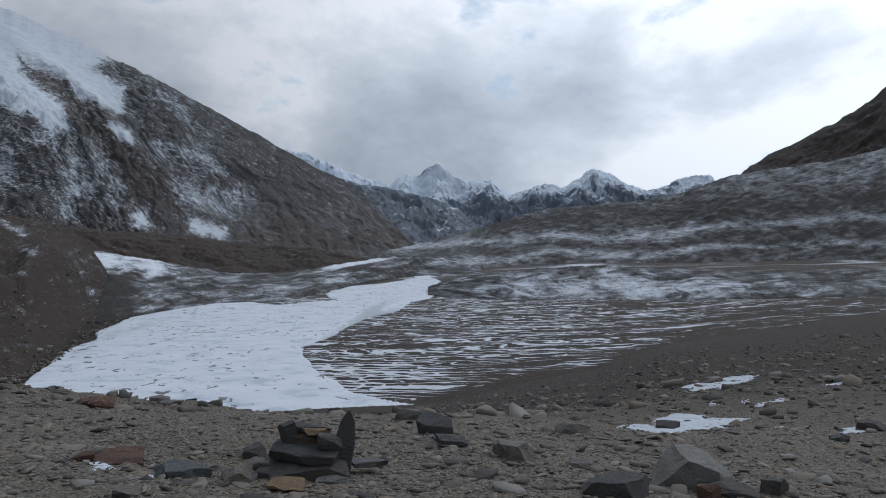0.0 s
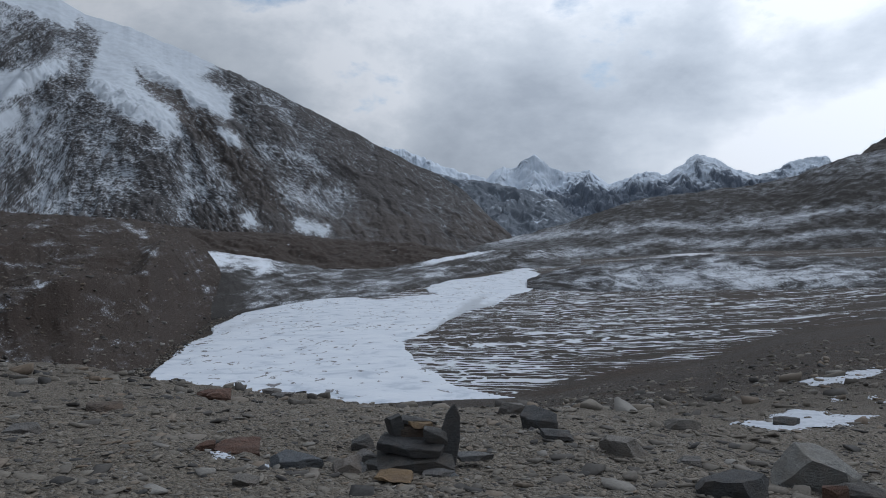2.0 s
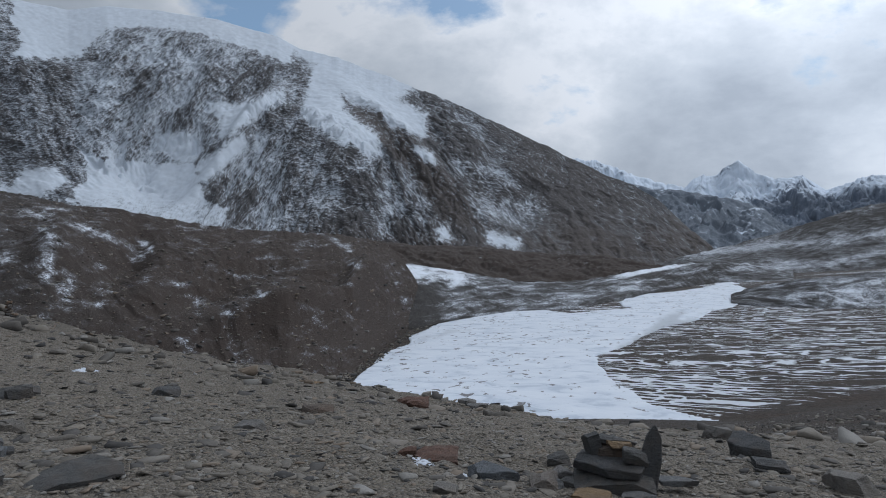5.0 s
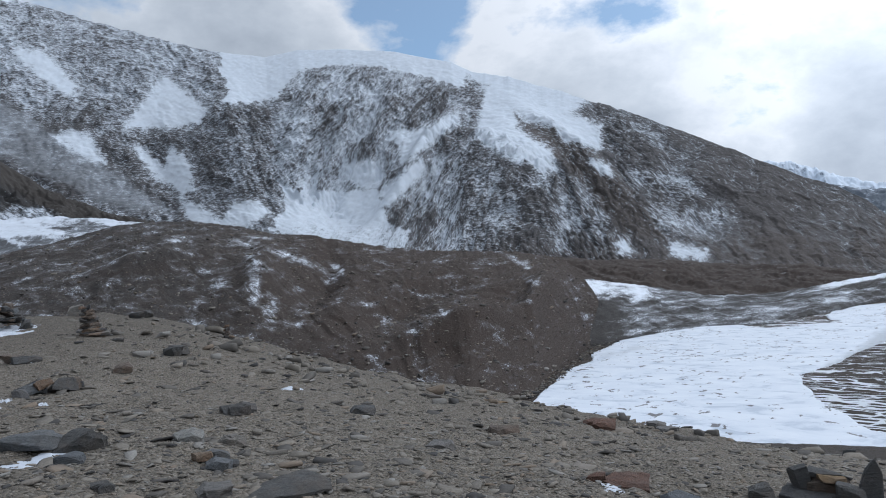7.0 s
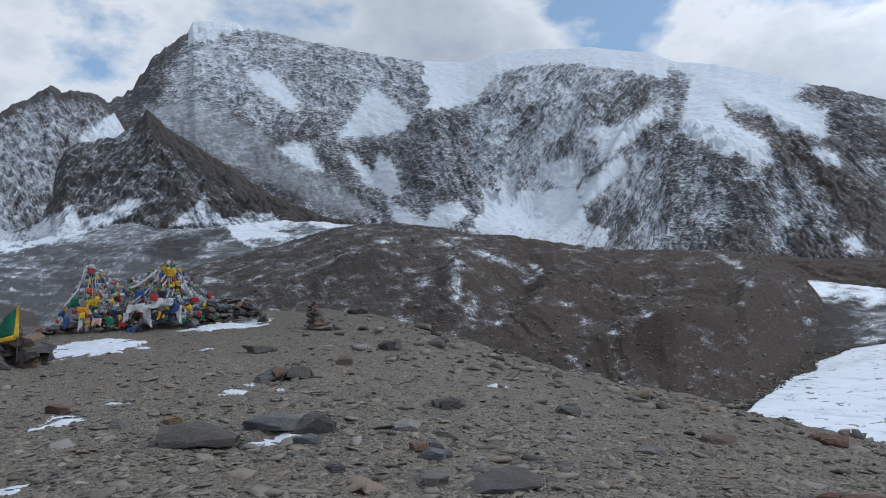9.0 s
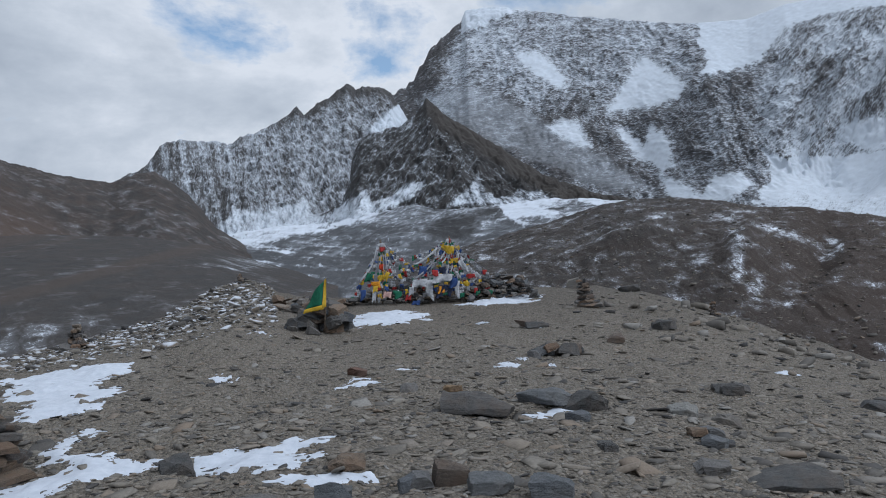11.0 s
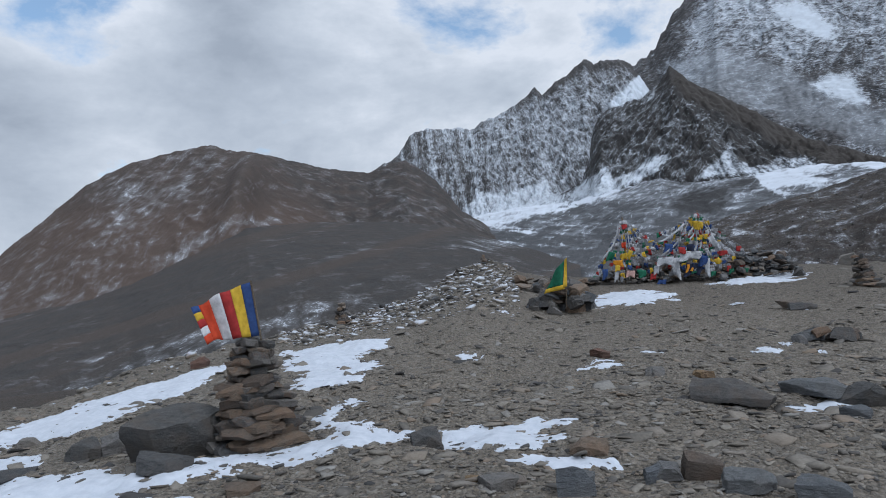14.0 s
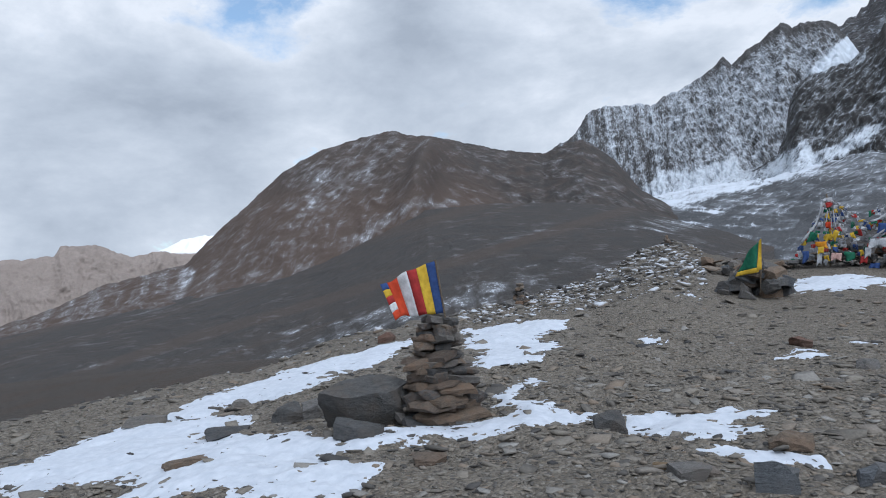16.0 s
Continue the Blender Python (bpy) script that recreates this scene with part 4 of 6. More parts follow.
mountain("shore_bank", "snow-streaked stony bank on the lake shore", [(27, -0.2), (25.5, -0.2), (22, -0.8), (17, -1.8), (13, -1.9), (8, -1.2), (5, -0.7), (3, -0.6), (0, -0.7), (-3, -1.2)],
         [(27, -5.4), (24.6, -5.2), (21.9, -4.5), (17.5, -4.1), (12.5, -4.0), (8.2, -3.0), (2, -2.1), (-3, -2.1)], [(27, 300), (15, 410), (8, 500), (-3, 740)], [(27, 232), (24.6, 242), (17.5, 307), (12.5, 315), (8.2, 400), (2, 600), (-3, 620)], (-3, 27), hill_mat, 0.1, 70, 0.9, 0.006, 0.08, (30, 9), 0.08,
         lambda az, el, v, s, l: 0.27 - 0.25 * smooth(22.5, 25, az + 1.2 * fbm(az * 0.5, el, 4, 4)) * smooth(-1.2, -2.4, el) + 0.10 * l + 0.26 * fbm(az * 0.35 + el * 0.6, el * 2.2, 8, 5, 0.6) + 0.4 * smooth(-0.6, 0.4, 0.3 * l + fields(az, el, [(23.5, -1.0, 2.6, 0.6, -12), (6, -0.9, 3.5, 0.2, 12)])), category="hill",
         split=parted([("stony_bank", "brown stones streaked with snow"), ("snow_apron", "white snow lying on the bank")], lambda az, el: (fields(az, el, [(23.5, -1.0, 2.6, 0.6, -12), (6, -0.9, 3.5, 0.2, 12)]) > 0.1) * 1))


def hillside_cover(az, el, v, spurs, ledges):
    """Bands of more and of less snow that follow the slope."""
    q = el + 0.05 * (az + 12) + 0.55 * fbm(az * 0.16, el * 0.5, 6, 4)
    s = 0.26 + 0.10 * smooth(3.3, 4.6, q)
    for mid, wide, amount in ((2.4, 0.7, -0.13), (1.1, 0.4, 0.16), (0.3, 0.35, -0.10), (-0.4, 0.3, 0.14), (-1.3, 0.4, -0.08)):
        s = s + amount * np.exp(-((q - mid) / wide) ** 2)
    return s + 0.10 * fbm(az * 0.5, el * 2.0, 2, 6, 0.62)


mountain("snowy_hillside", "long hillside of brown rock dusted with snow", [(8, -1.2), (6.4, -0.6), (2, 0.4), (-2.1, 1.4), (-5.2, 2.4), (-7.8, 3.1), (-12.2, 3.5), (-16, 3.8), (-18.4, 4.3), (-21.6, 5.4), (-24.3, 5.7), (-28.2, 6.1), (-31.5, 6.8), (-45, 9)],
         [(8, -1.6), (0, -2.2), (-45, -2.6)], 1020, 740, (-45, 8), hill_mat, 0.1, 130, 1.15, 0.007, 0.03, (70, 14), 0.08, hillside_cover, category="hill",
         split=parted([("upper_slope", "rock slope dusted with snow"), ("valley_terrace", "low terrace streaked with snow")], lambda az, el: (el < 1.2 + 0.3 * fbm(az * 0.3, el, 2, 3)) * 1))
mountain("stony_rise", "low hummocks of stones and patchy snow", [(1.2, -3.0), (0.2, -2.6), (-3, -2.0), (-7.8, -1.5), (-12.2, -1.3), (-18, -1.5), (-23.9, -1.6), (-31.5, -1.3), (-45, -1.0)],
         [(1.2, -3.6), (-5.2, -4.3), (-11.8, -4.4), (-18, -3.9), (-25.7, -3.5), (-45, -3.0)], [(1.2, 385), (-5, 345), (-12, 330), (-26, 310), (-45, 300)], [(1.2, 345), (-5, 300), (-12, 285), (-18, 280), (-26, 262), (-45, 240)], (-45, 1.2), hill_mat, 0.1, 80, 0.8, 0.006, 0.04, (26, 7), 0.08,
         lambda az, el, v, s, l: 0.27 + 0.06 * l + 0.16 * fbm(az * 0.5, el * 1.5, 2, 6, 0.65) + 0.25 * smooth(-0.6, 0.5, 0.4 * l + fields(az, el, [(-13, -3.0, 9, 0.9, 0)])), category="hill",
         split=parted([("stony_hummock", "dark stones with patchy snow"), ("snowy_flank", "flank more thickly covered with snow")], lambda az, el: (fields(az, el, [(-13, -3.0, 9, 0.9, 0)]) > 0) * 1))
mountain("dark_ridge", "dark brown ridge falling towards the valley", [(-20, 4), (-22.4, 5.5), (-24.3, 6.8), (-26.5, 7.8), (-28.6, 8.8), (-30.6, 10), (-31.5, 10.8), (-38, 13), (-46, 14)],
         [(-20, 2), (-46, 2)], 1500, 1180, (-46, -20), moraine_mat, 0.1, 90, 1.1, 0.025, 0.3, (50, 14), 0.1, lambda az, el, v, s, l: 0.0 + 0.1 * l, category="mountain")

FAR_CREST = [(16, 6.5), (12.1, 7.6), (10.4, 7.3), (8.2, 6.2), (6, 5.4), (4.2, 5.0), (3.1, 5.9), (2, 5.8), (0.4, 6.6), (-0.7, 5.6), (-2.1, 5.2), (-3.8, 5.4), (-5.2, 4.3), (-7, 4.9), (-8.1, 5), (-9.6, 4.7),
             (-11.8, 6.2), (-13, 5.8), (-14.3, 5), (-16, 4.4), (-17.2, 4.7), (-18.6, 5.3), (-20.2, 5.4), (-20.8, 4.8), (-24, 4.0)]
mountain("far_range", "distant chain of pointed snowy peaks", FAR_CREST, [(16, 0), (-24, 0)], 4400, 3400, (-24, 16), far_haze_mat, 0.05, 120, 1.25, 0.06, 0.5, (200, 60), 0.16,
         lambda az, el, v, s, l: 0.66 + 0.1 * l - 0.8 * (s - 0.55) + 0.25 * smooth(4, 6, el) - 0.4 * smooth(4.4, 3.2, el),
         split=parted([("ridge", "snowy connecting ridge"), ("peak", "pointed snowy peak"), ("peak", "dark shoulder peak"), ("peak", "pyramid peak with a bright snow side"), ("peak", "blunt peak tinted blue-grey with haze")], lambda az, el: np.select([(az < 2.4) & (az > -2.2), (az < -2.2) & (az > -5.2), (az < -9.6) & (az > -15.6), (az < -17) & (az > -21)], [1, 2, 3, 4], 0)))
mountain("middle_peak", "lower brown and grey rock peak before the snowy chain", [(14, 6.9), (11, 6.5), (9.9, 6.1), (6.4, 4.9), (4.7, 4.9), (2.9, 4.3), (1.1, 4.1), (-1.2, 3.2), (-2.5, 1.8), (-5, 0.5)], [(14, 0), (-5, 0)], 2700, 2100, (-5, 14), far_haze_mat, 0.06, 90, 1.2, 0.04, 0.7,
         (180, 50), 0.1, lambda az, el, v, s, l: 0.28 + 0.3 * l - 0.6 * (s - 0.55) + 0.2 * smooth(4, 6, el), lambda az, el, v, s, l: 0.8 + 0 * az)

DOME_CREST = [(150, -8), (138, -3.4), (135.5, -2.7), (131.9, -1.1), (128, -0.2), (126.2, 0.2), (124.7, 1.8), (121.9, 4.3), (118.9, 7.0), (116.2, 8.5), (112.7, 9.6), (110, 10.1), (109.1, 9.7), (106.9, 9.4), (105.3, 9.1), (102, 8.3),
              (98.4, 7.8), (96.7, 8.4), (95.3, 8.7), (93, 7.0), (91, 4.5), (88, 2.5)]


DOME_SNOW = [(118.5, 4.4), (116.2, 7.6), (112.5, 9.0), (109.9, 9.3), (109.0, 8.2), (111.5, 6.4), (113.8, 4.4), (116.6, 3.6)]
DOME_RAMP = [(113.8, 1.2), (111.6, 3.4), (108.9, 4.5), (105.6, 4.4), (107.8, 3.7), (111.6, 2.2)]


def dome_cover(az, el, v, spurs, ledges):
    fray = 0.9 * fbm(az * 0.9 + el, el * 0.9, 5, 6, 0.65)
    flank = smooth(-1.2, 0.8, inside_by(az, el, DOME_SNOW) + fray)
    shelf = smooth(-0.5, 0.4, inside_by(az, el, DOME_RAMP) + 0.4 * fray)
    return 0.11 + 0.08 * flank + 0.19 * shelf + 0.3 * smooth(-0.9, 0.3, fields(az, el, [(126.2, -0.6, .6, .4, 60)]) + 0.4 * fray) + 0.04 * smooth(112, 120, az)


mountain("brown_dome", "bare brown dome-shaped mountain with a dark col beside it", DOME_CREST, [(150, -10), (138, -6), (126, -3), (112, 0), (100, 0.5), (88, 0.5)], 900, 560, (88, 150), dome_mat, 0.09, 150, 1.1, 0.012, 0.08, (60, 9), 0.09, dome_cover,
         lambda az, el, v, s, l: smooth(102.5, 107, az + 0.8 * (8 - el)) * (0.45 + 0.55 * smooth(7, 4, el)), zones=[(106, 160, 44), (80, 106, -24)], lays=(0, 44, -24), streaks=0.05, swells=[(108, 6.0, 1.2, 4.5, -18, 26), (100, 5.0, 5, 3, 0, -22)],
         split=parted([("dome_flank", "bare brown rock flank"), ("col_ridge", "dark rocky ridge of the col")], lambda az, el: (az < 103 + 0.6 * (el - 8)) * 1))
mountain("scree_slope", "long dark grey scree slope sweeping down to the valley", [(152, -9), (138, -4.2), (128, -2.6), (118.7, -0.5), (116.3, 0.2), (113.5, 1.4), (111.6, 2.2), (107.8, 3.8), (102.9, 4.1), (96.9, 3.9), (91.7, 3.2), (89, 2.2), (86, 1.3), (82, 0)],
         [(152, -14), (138, -13), (120, -13), (100, -9), (82, -5)], 640, 170, (82, 152), scree_mat, 0.1, 150, 0.95, 0.004, 0.03, (60, 30), 0.05,
         lambda az, el, v, s, l: 0.0 + 0.08 * l + 0.10 * fbm(az * 0.06, el * 0.8 + az * 0.19, 8, 5) + 0.32 * smooth(-1.0, 0.8, 0.35 * l + fields(az, el, [(110, -4.6, 10, 1.2, 14), (104, -6.0, 12, 1.8, 14), (88, 1.8, 4, .45, 0)])), lambda az, el, v, s, l: 0.95 * smooth(-0.05, 0.45, fbm(az * 0.03 + el * 0.08, el * 0.75 + az * 0.19, 3, 5, 0.6)), category="slope",
         split=parted([("scree_apron", "dark grey scree with brown bands"), ("lower_slope", "snow-dusted stony slope near the pass")], lambda az, el: (el < -3.2 - 0.1 * (az - 100) + fbm(az * 0.2, el, 2, 4)) * 1))
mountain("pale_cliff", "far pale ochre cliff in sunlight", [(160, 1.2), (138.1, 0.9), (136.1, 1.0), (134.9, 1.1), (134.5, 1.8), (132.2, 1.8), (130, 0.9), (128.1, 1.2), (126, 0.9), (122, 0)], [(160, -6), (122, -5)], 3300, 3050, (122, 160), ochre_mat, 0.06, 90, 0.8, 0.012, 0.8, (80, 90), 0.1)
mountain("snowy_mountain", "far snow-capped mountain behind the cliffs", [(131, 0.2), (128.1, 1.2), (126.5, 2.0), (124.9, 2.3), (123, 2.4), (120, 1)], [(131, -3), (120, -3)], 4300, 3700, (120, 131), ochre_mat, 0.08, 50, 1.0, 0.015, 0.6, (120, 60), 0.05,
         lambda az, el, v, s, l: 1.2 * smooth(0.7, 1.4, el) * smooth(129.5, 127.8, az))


# ---- stones ----
def stone_material(name, dark, light, stain, vary=0.35):
    m, tree, add, bsdf, _ = start(name)
    pos = add("TexCoord").outputs["Object"]
    info = add("ObjectInfo").outputs["Random"]
    isl = add("NewGeometry").outputs["Random Per Island"]
    pick = math_node(add, "FRACT", math_node(add, "ADD", info, isl))
    fine = math_node(add, "ADD", math_node(add, "MULTIPLY", noise_tex(add, pos, 26.0, 9, 0.78, (1, 1, 2.2)), 0.6), math_node(add, "MULTIPLY", noise_tex(add, pos, 11.0, 7, 0.7, (0.6, 0.6, 5.0), (14, 8, 0)), 0.4))
    broad = noise_tex(add, pos, 5.0, 4, 0.6)
    col = ramp(add, fine, [(0.38, dark), (0.62, light)])
    col = mix_rgb(add, ramp(add, broad, [(0.45, 0.0), (0.68, 0.8)]), col, stain)
    hue = ramp(add, pick, [(0.0, (0.55, 0.56, 0.60)), (0.3, (0.85, 0.86, 0.90)), (0.55, (1.0, 0.93, 0.84)), (0.75, (1.3, 1.22, 1.1)), (0.93, (1.25, 0.98, 0.78)), (1.0, (1.5, 1.45, 1.36))])
    hue.node.color_ramp.interpolation = "CONSTANT" if vary > 0.9 else "LINEAR"
    mul = add("Mix")
    mul.data_type, mul.blend_type = "RGBA", "MULTIPLY"
    mul.inputs[0].default_value = vary
    tree.links.new(col, mul.inputs[6])
    tree.links.new(hue, mul.inputs[7])
    tree.links.new(mul.outputs[2], bsdf.inputs["Base Color"])
    bsdf.inputs["Roughness"].default_value = 0.8
    set_bump(add, tree, bsdf, fine, 1.0, 0.045)
    return m


STONE = {
    "mixed": stone_material("mixed_stone", (0.060, 0.056, 0.052), (0.225, 0.208, 0.19), (0.165, 0.118, 0.085), 0.8),
    "dark": stone_material("dark_stone", (0.035, 0.038, 0.040), (0.104, 0.104, 0.105), (0.088, 0.078, 0.070)),
    "slate": stone_material("slate_stone", (0.062, 0.070, 0.077), (0.155, 0.163, 0.174), (0.116, 0.116, 0.116)),
    "pale": stone_material("pale_stone", (0.125, 0.130, 0.124), (0.275, 0.268, 0.250), (0.205, 0.188, 0.165), 0.1),
    "grey": stone_material("grey_stone", (0.088, 0.084, 0.082), (0.192, 0.185, 0.174), (0.154, 0.137, 0.120)),
    "rust": stone_material("rust_stone", (0.058, 0.036, 0.029), (0.154, 0.090, 0.067), (0.107, 0.077, 0.064), 0.2),
    "ochre": stone_material("ochre_stone", (0.114, 0.082, 0.048), (0.259, 0.182, 0.107), (0.154, 0.114, 0.082), 0.2),
    "brown": stone_material("brown_stone", (0.066, 0.053, 0.044), (0.185, 0.150, 0.120), (0.150, 0.105, 0.075), 0.6),
}


def ground_at(x, y):
    r, az = math.hypot(x, y), math.degrees(math.atan2(-x, y))
    return float(ground_z(np.array(az), np.array(r)) + bumps(np.array(x), np.array(y), np.array(r)))


def stone_bm(rng, w, d, h, rough=0.02, cuts=1, corners=7, bevel=0.05):
    """A broken, slightly worn stone that stands on z = 0: a block split by some chance planes."""
    bm = bmesh.new()
    bmesh.ops.create_cube(bm, size=1.0)
    for v in bm.verts:
        v.co.x += v.co.z * rng.uniform(-0.15, 0.15)
        v.co *= 1 + rng.uniform(-0.06, 0.06)
    for k in range(corners):
        a, tip = rng.uniform(0, 2 * math.pi), rng.uniform(-0.25, 0.75) if k > 1 else rng.uniform(0.9, 1.3)
        n = Vector((math.cos(a) * math.cos(tip), math.sin(a) * math.cos(tip), math.sin(tip)))
        reach = rng.uniform(0.34, 0.50) if tip < 0.8 else rng.uniform(0.36, 0.48)
        bmesh.ops.bisect_plane(bm, geom=list(bm.verts) + list(bm.edges) + list(bm.faces), plane_co=n * reach, plane_no=n, clear_outer=True)
        pts = [v.co.copy() for v in bm.verts]
        bm.clear()
        for p in pts:
            bm.verts.new(p)
        res = bmesh.ops.convex_hull(bm, input=list(bm.verts))
        junk = {v for v in res["geom_interior"] + res["geom_unused"] if isinstance(v, bmesh.types.BMVert) and v.is_valid}
        bmesh.ops.delete(bm, geom=list(junk), context="VERTS")
    bmesh.ops.dissolve_limit(bm, angle_limit=radians(3), verts=list(bm.verts), edges=list(bm.edges))
    lo = [min(v.co[k] for v in bm.verts) for k in range(3)]
    hi = [max(v.co[k] for v in bm.verts) for k in range(3)]
    for v in bm.verts:
        v.co = Vector(((v.co.x - (lo[0] + hi[0]) / 2) / (hi[0] - lo[0]) * w, (v.co.y - (lo[1] + hi[1]) / 2) / (hi[1] - lo[1]) * d, (v.co.z - lo[2]) / (hi[2] - lo[2]) * h))
    if bevel:
        bmesh.ops.bevel(bm, geom=list(bm.edges), offset=bevel * min(w, d, h), segments=1, affect="EDGES", clamp_overlap=True)
    if cuts:
        bmesh.ops.triangulate(bm, faces=list(bm.faces))
        for _ in range(cuts):
            bmesh.ops.subdivide_edges(bm, edges=[e for e in bm.edges if e.calc_length() > 0.13 * max(w, d)], cuts=1)
            bmesh.ops.triangulate(bm, faces=list(bm.faces))
        off = Vector((rng.uniform(0, 50), rng.uniform(0, 50), 0))
        for v in bm.verts:
            q = v.co / max(w, d) * 5 + off
            v.co += Vector((noise.noise(q), noise.noise(q + Vector((9, 0, 0))), noise.noise(q + Vector((0, 9, 0))) * 0.7)) * rough * max(w, d)
    lift = min(v.co.z for v in bm.verts)
    for v in bm.verts:
        v.co.z -= lift
    return bm


def to_mesh(name, bm, material):
    me = bpy.data.meshes.new(name)
    bmesh.ops.recalc_face_normals(bm, faces=list(bm.faces))
    bm.to_mesh(me)
    bm.free()
    me.materials.append(material)
    return me


def part(name, data, parent, m=None, label=""):
    """A mesh under a thing, posed in its parent's frame."""
    ob = new(name, data)
    ob.parent = parent
    if m is not None:
        ob.matrix_basis = m
    return tagged(ob, label) if label else ob


ROCK_WORDS = {"dark": "dark grey angular rock lying on the stony ground", "slate": "blue-grey slaty rock lying among gravel", "pale": "pale grey block of rock resting on darker stones",
              "grey": "weathered grey rock lying on the gravel", "rust": "rust-red rock lying on the gravel", "ochre": "ochre-yellow flat stone on the gravel", "brown": "brown weathered rock half sunk in gravel"}


def rock(x, y, w, h, kind, seed):
    rng = random.Random(seed)
    d = w * rng.uniform(0.65, 0.95)
    h = h * 0.6 if kind == "ochre" else h
    me = to_mesh("rock", stone_bm(rng, w, d, h * 1.15, 0.045, 3 if w > 0.6 else 2 if w > 0.3 else 1, rng.choice((6, 7, 8)) + (4 if w > 0.6 else 0), 0.03), STONE[kind])
    ob = new("rock", me)
    facing = math.degrees(math.atan2(-x, y))
    ob.matrix_basis = pose(x, y, ground_at(x, y) - 0.12 * h, rng.uniform(-5, 5), rng.uniform(-5, 5), facing + rng.uniform(-12, 12))
    return tagged(ob, ROCK_WORDS[kind], "rock", "loose rocks on the pass")


for k, row in enumerate([
        (2.79, 8.16, 0.89, 0.37, "pale"), (1.77, 7.39, 0.69, 0.19, "dark"), (3.06, 7.58, 0.51, 0.11, "dark"), (2.74, 7.44, 0.24, 0.16, "rust"),
        (3.47, 7.57, 0.27, 0.15, "dark"), (-0.13, 10.79, 0.56, 0.26, "dark"), (-0.61, 12.44, 0.47, 0.22, "grey"), (0.86, 8.73, 0.57, 0.19, "grey"),
        (0.1, 9.52, 0.41, 0.1, "dark")]):
    rock(*row, 1 + k)
for k, row in enumerate([
        (-3.71, 7.47, 0.23, 0.11, "rust"), (-2.66, 7.38, 0.56, 0.14, "slate"), (-1.5, 6.89, 0.38, 0.07, "ochre"), (-7.37, 14.97, 0.42, 0.17, "rust"),
        (-6.66, 16.99, 0.46, 0.12, "grey"), (-2.41, 15.91, 0.26, 0.15, "dark"), (4.11, 13.18, 0.45, 0.17, "dark"), (8.05, 13.56, 0.49, 0.18, "dark"),
        (6.34, 11.53, 0.29, 0.11, "dark"), (-2.04, 7.2, 0.31, 0.12, "grey"), (-2.17, 8.32, 0.27, 0.12, "dark"), (-1.11, 7.23, 0.32, 0.04, "slate")]):
    rock(*row, 101 + k)
for k, row in enumerate([
        (2.14, 11.91, 0.57, 0.17, "grey"), (1.59, 8.56, 0.27, 0.06, "grey"), (-2.7, 6.18, 0.23, 0.07, "grey"), (4.78, 8.92, 0.38, 0.1, "grey")]):
    rock(*row, 113 + k)
for k, row in enumerate([
        (-8.05, 2.45, 0.84, 0.17, "dark"), (-8.15, 3.33, 0.66, 0.15, "slate"), (-7.98, 3.78, 0.62, 0.22, "dark"), (-7.50, 3.45, 0.30, 0.10, "slate"), (-5.25, 4.32, 0.81, 0.1, "dark"), (-6.0, 7.6, 0.41, 0.1, "grey"),
        (-6.15, 9.4, 0.49, 0.11, "brown"), (-8.68, 6.4, 0.51, 0.11, "dark"), (-8.41, 8.65, 0.42, 0.12, "dark"), (-7.49, 4.74, 0.29, 0.1, "pale"),
        (-7.3, 5.18, 0.23, 0.11, "grey"), (-6.64, 4.58, 0.26, 0.08, "slate"), (-9.68, 14.84, 0.36, 0.19, "ochre"), (-6.83, 14.43, 0.5, 0.18, "rust")]):
    rock(*row, 201 + k)
for k, row in enumerate([
        (-6.11, 16.21, 0.51, 0.11, "grey"), (-3.4, 7.58, 0.5, 0.09, "rust"), (-6.28, 3.12, 0.15, 0.06, "dark"), (-5.49, 3.68, 0.26, 0.06, "grey")]):
    rock(*row, 213 + k)
for k, row in enumerate([
        (-14.53, 9.12, 0.41, 0.19, "dark"), (-13.45, 7.35, 0.36, 0.15, "brown"), (-15.2, 6.35, 0.54, 0.13, "dark"), (-20.83, 12.08, 0.7, 0.2, "dark"),
        (-22.19, 10.79, 0.45, 0.34, "grey")]):
    rock(*row, 301 + k)
for k, row in enumerate([
        (-11.4, 1.61, 0.31, 0.12, "rust"), (-9.71, 2.66, 0.31, 0.14, "ochre"), (-14.66, 9.28, 0.54, 0.19, "dark"), (-8.82, 6.53, 0.3, 0.08, "dark"),
        (-7.35, 4.75, 0.27, 0.12, "pale"), (-7.28, 5.26, 0.2, 0.1, "grey"), (-6.36, 4.4, 0.29, 0.11, "slate"), (-6.18, 3.12, 0.14, 0.07, "dark")]):
    rock(*row, 401 + k)
for k, row in enumerate([
        (-5.56, 1.12, 0.22, 0.11, "slate"), (-5.54, 1.37, 0.29, 0.17, "brown"), (-5.29, 0.42, 0.24, 0.13, "slate"), (-5.14, 1.56, 0.35, 0.14, "slate"),
        (-5.01, 1.99, 0.33, 0.14, "slate"), (-6.18, 0.65, 0.34, 0.09, "brown"), (-9.84, 2.07, 0.25, 0.12, "grey"), (-15.54, 6.36, 0.76, 0.12, "brown"),
        (-8.46, 6.24, 0.29, 0.14, "dark"), (-7.33, 4.72, 0.28, 0.13, "pale"), (-7.27, 5.27, 0.26, 0.12, "grey"), (-6.6, 4.36, 0.23, 0.08, "brown")]):
    rock(*row, 501 + k)
for k, row in enumerate([
        (-6.41, 4.51, 0.27, 0.04, "dark"), (-6.22, 3.12, 0.14, 0.06, "dark"), (-5.47, -0.08, 0.32, 0.04, "grey"), (-5.42, 3.7, 0.23, 0.1, "grey")]):
    rock(*row, 513 + k)
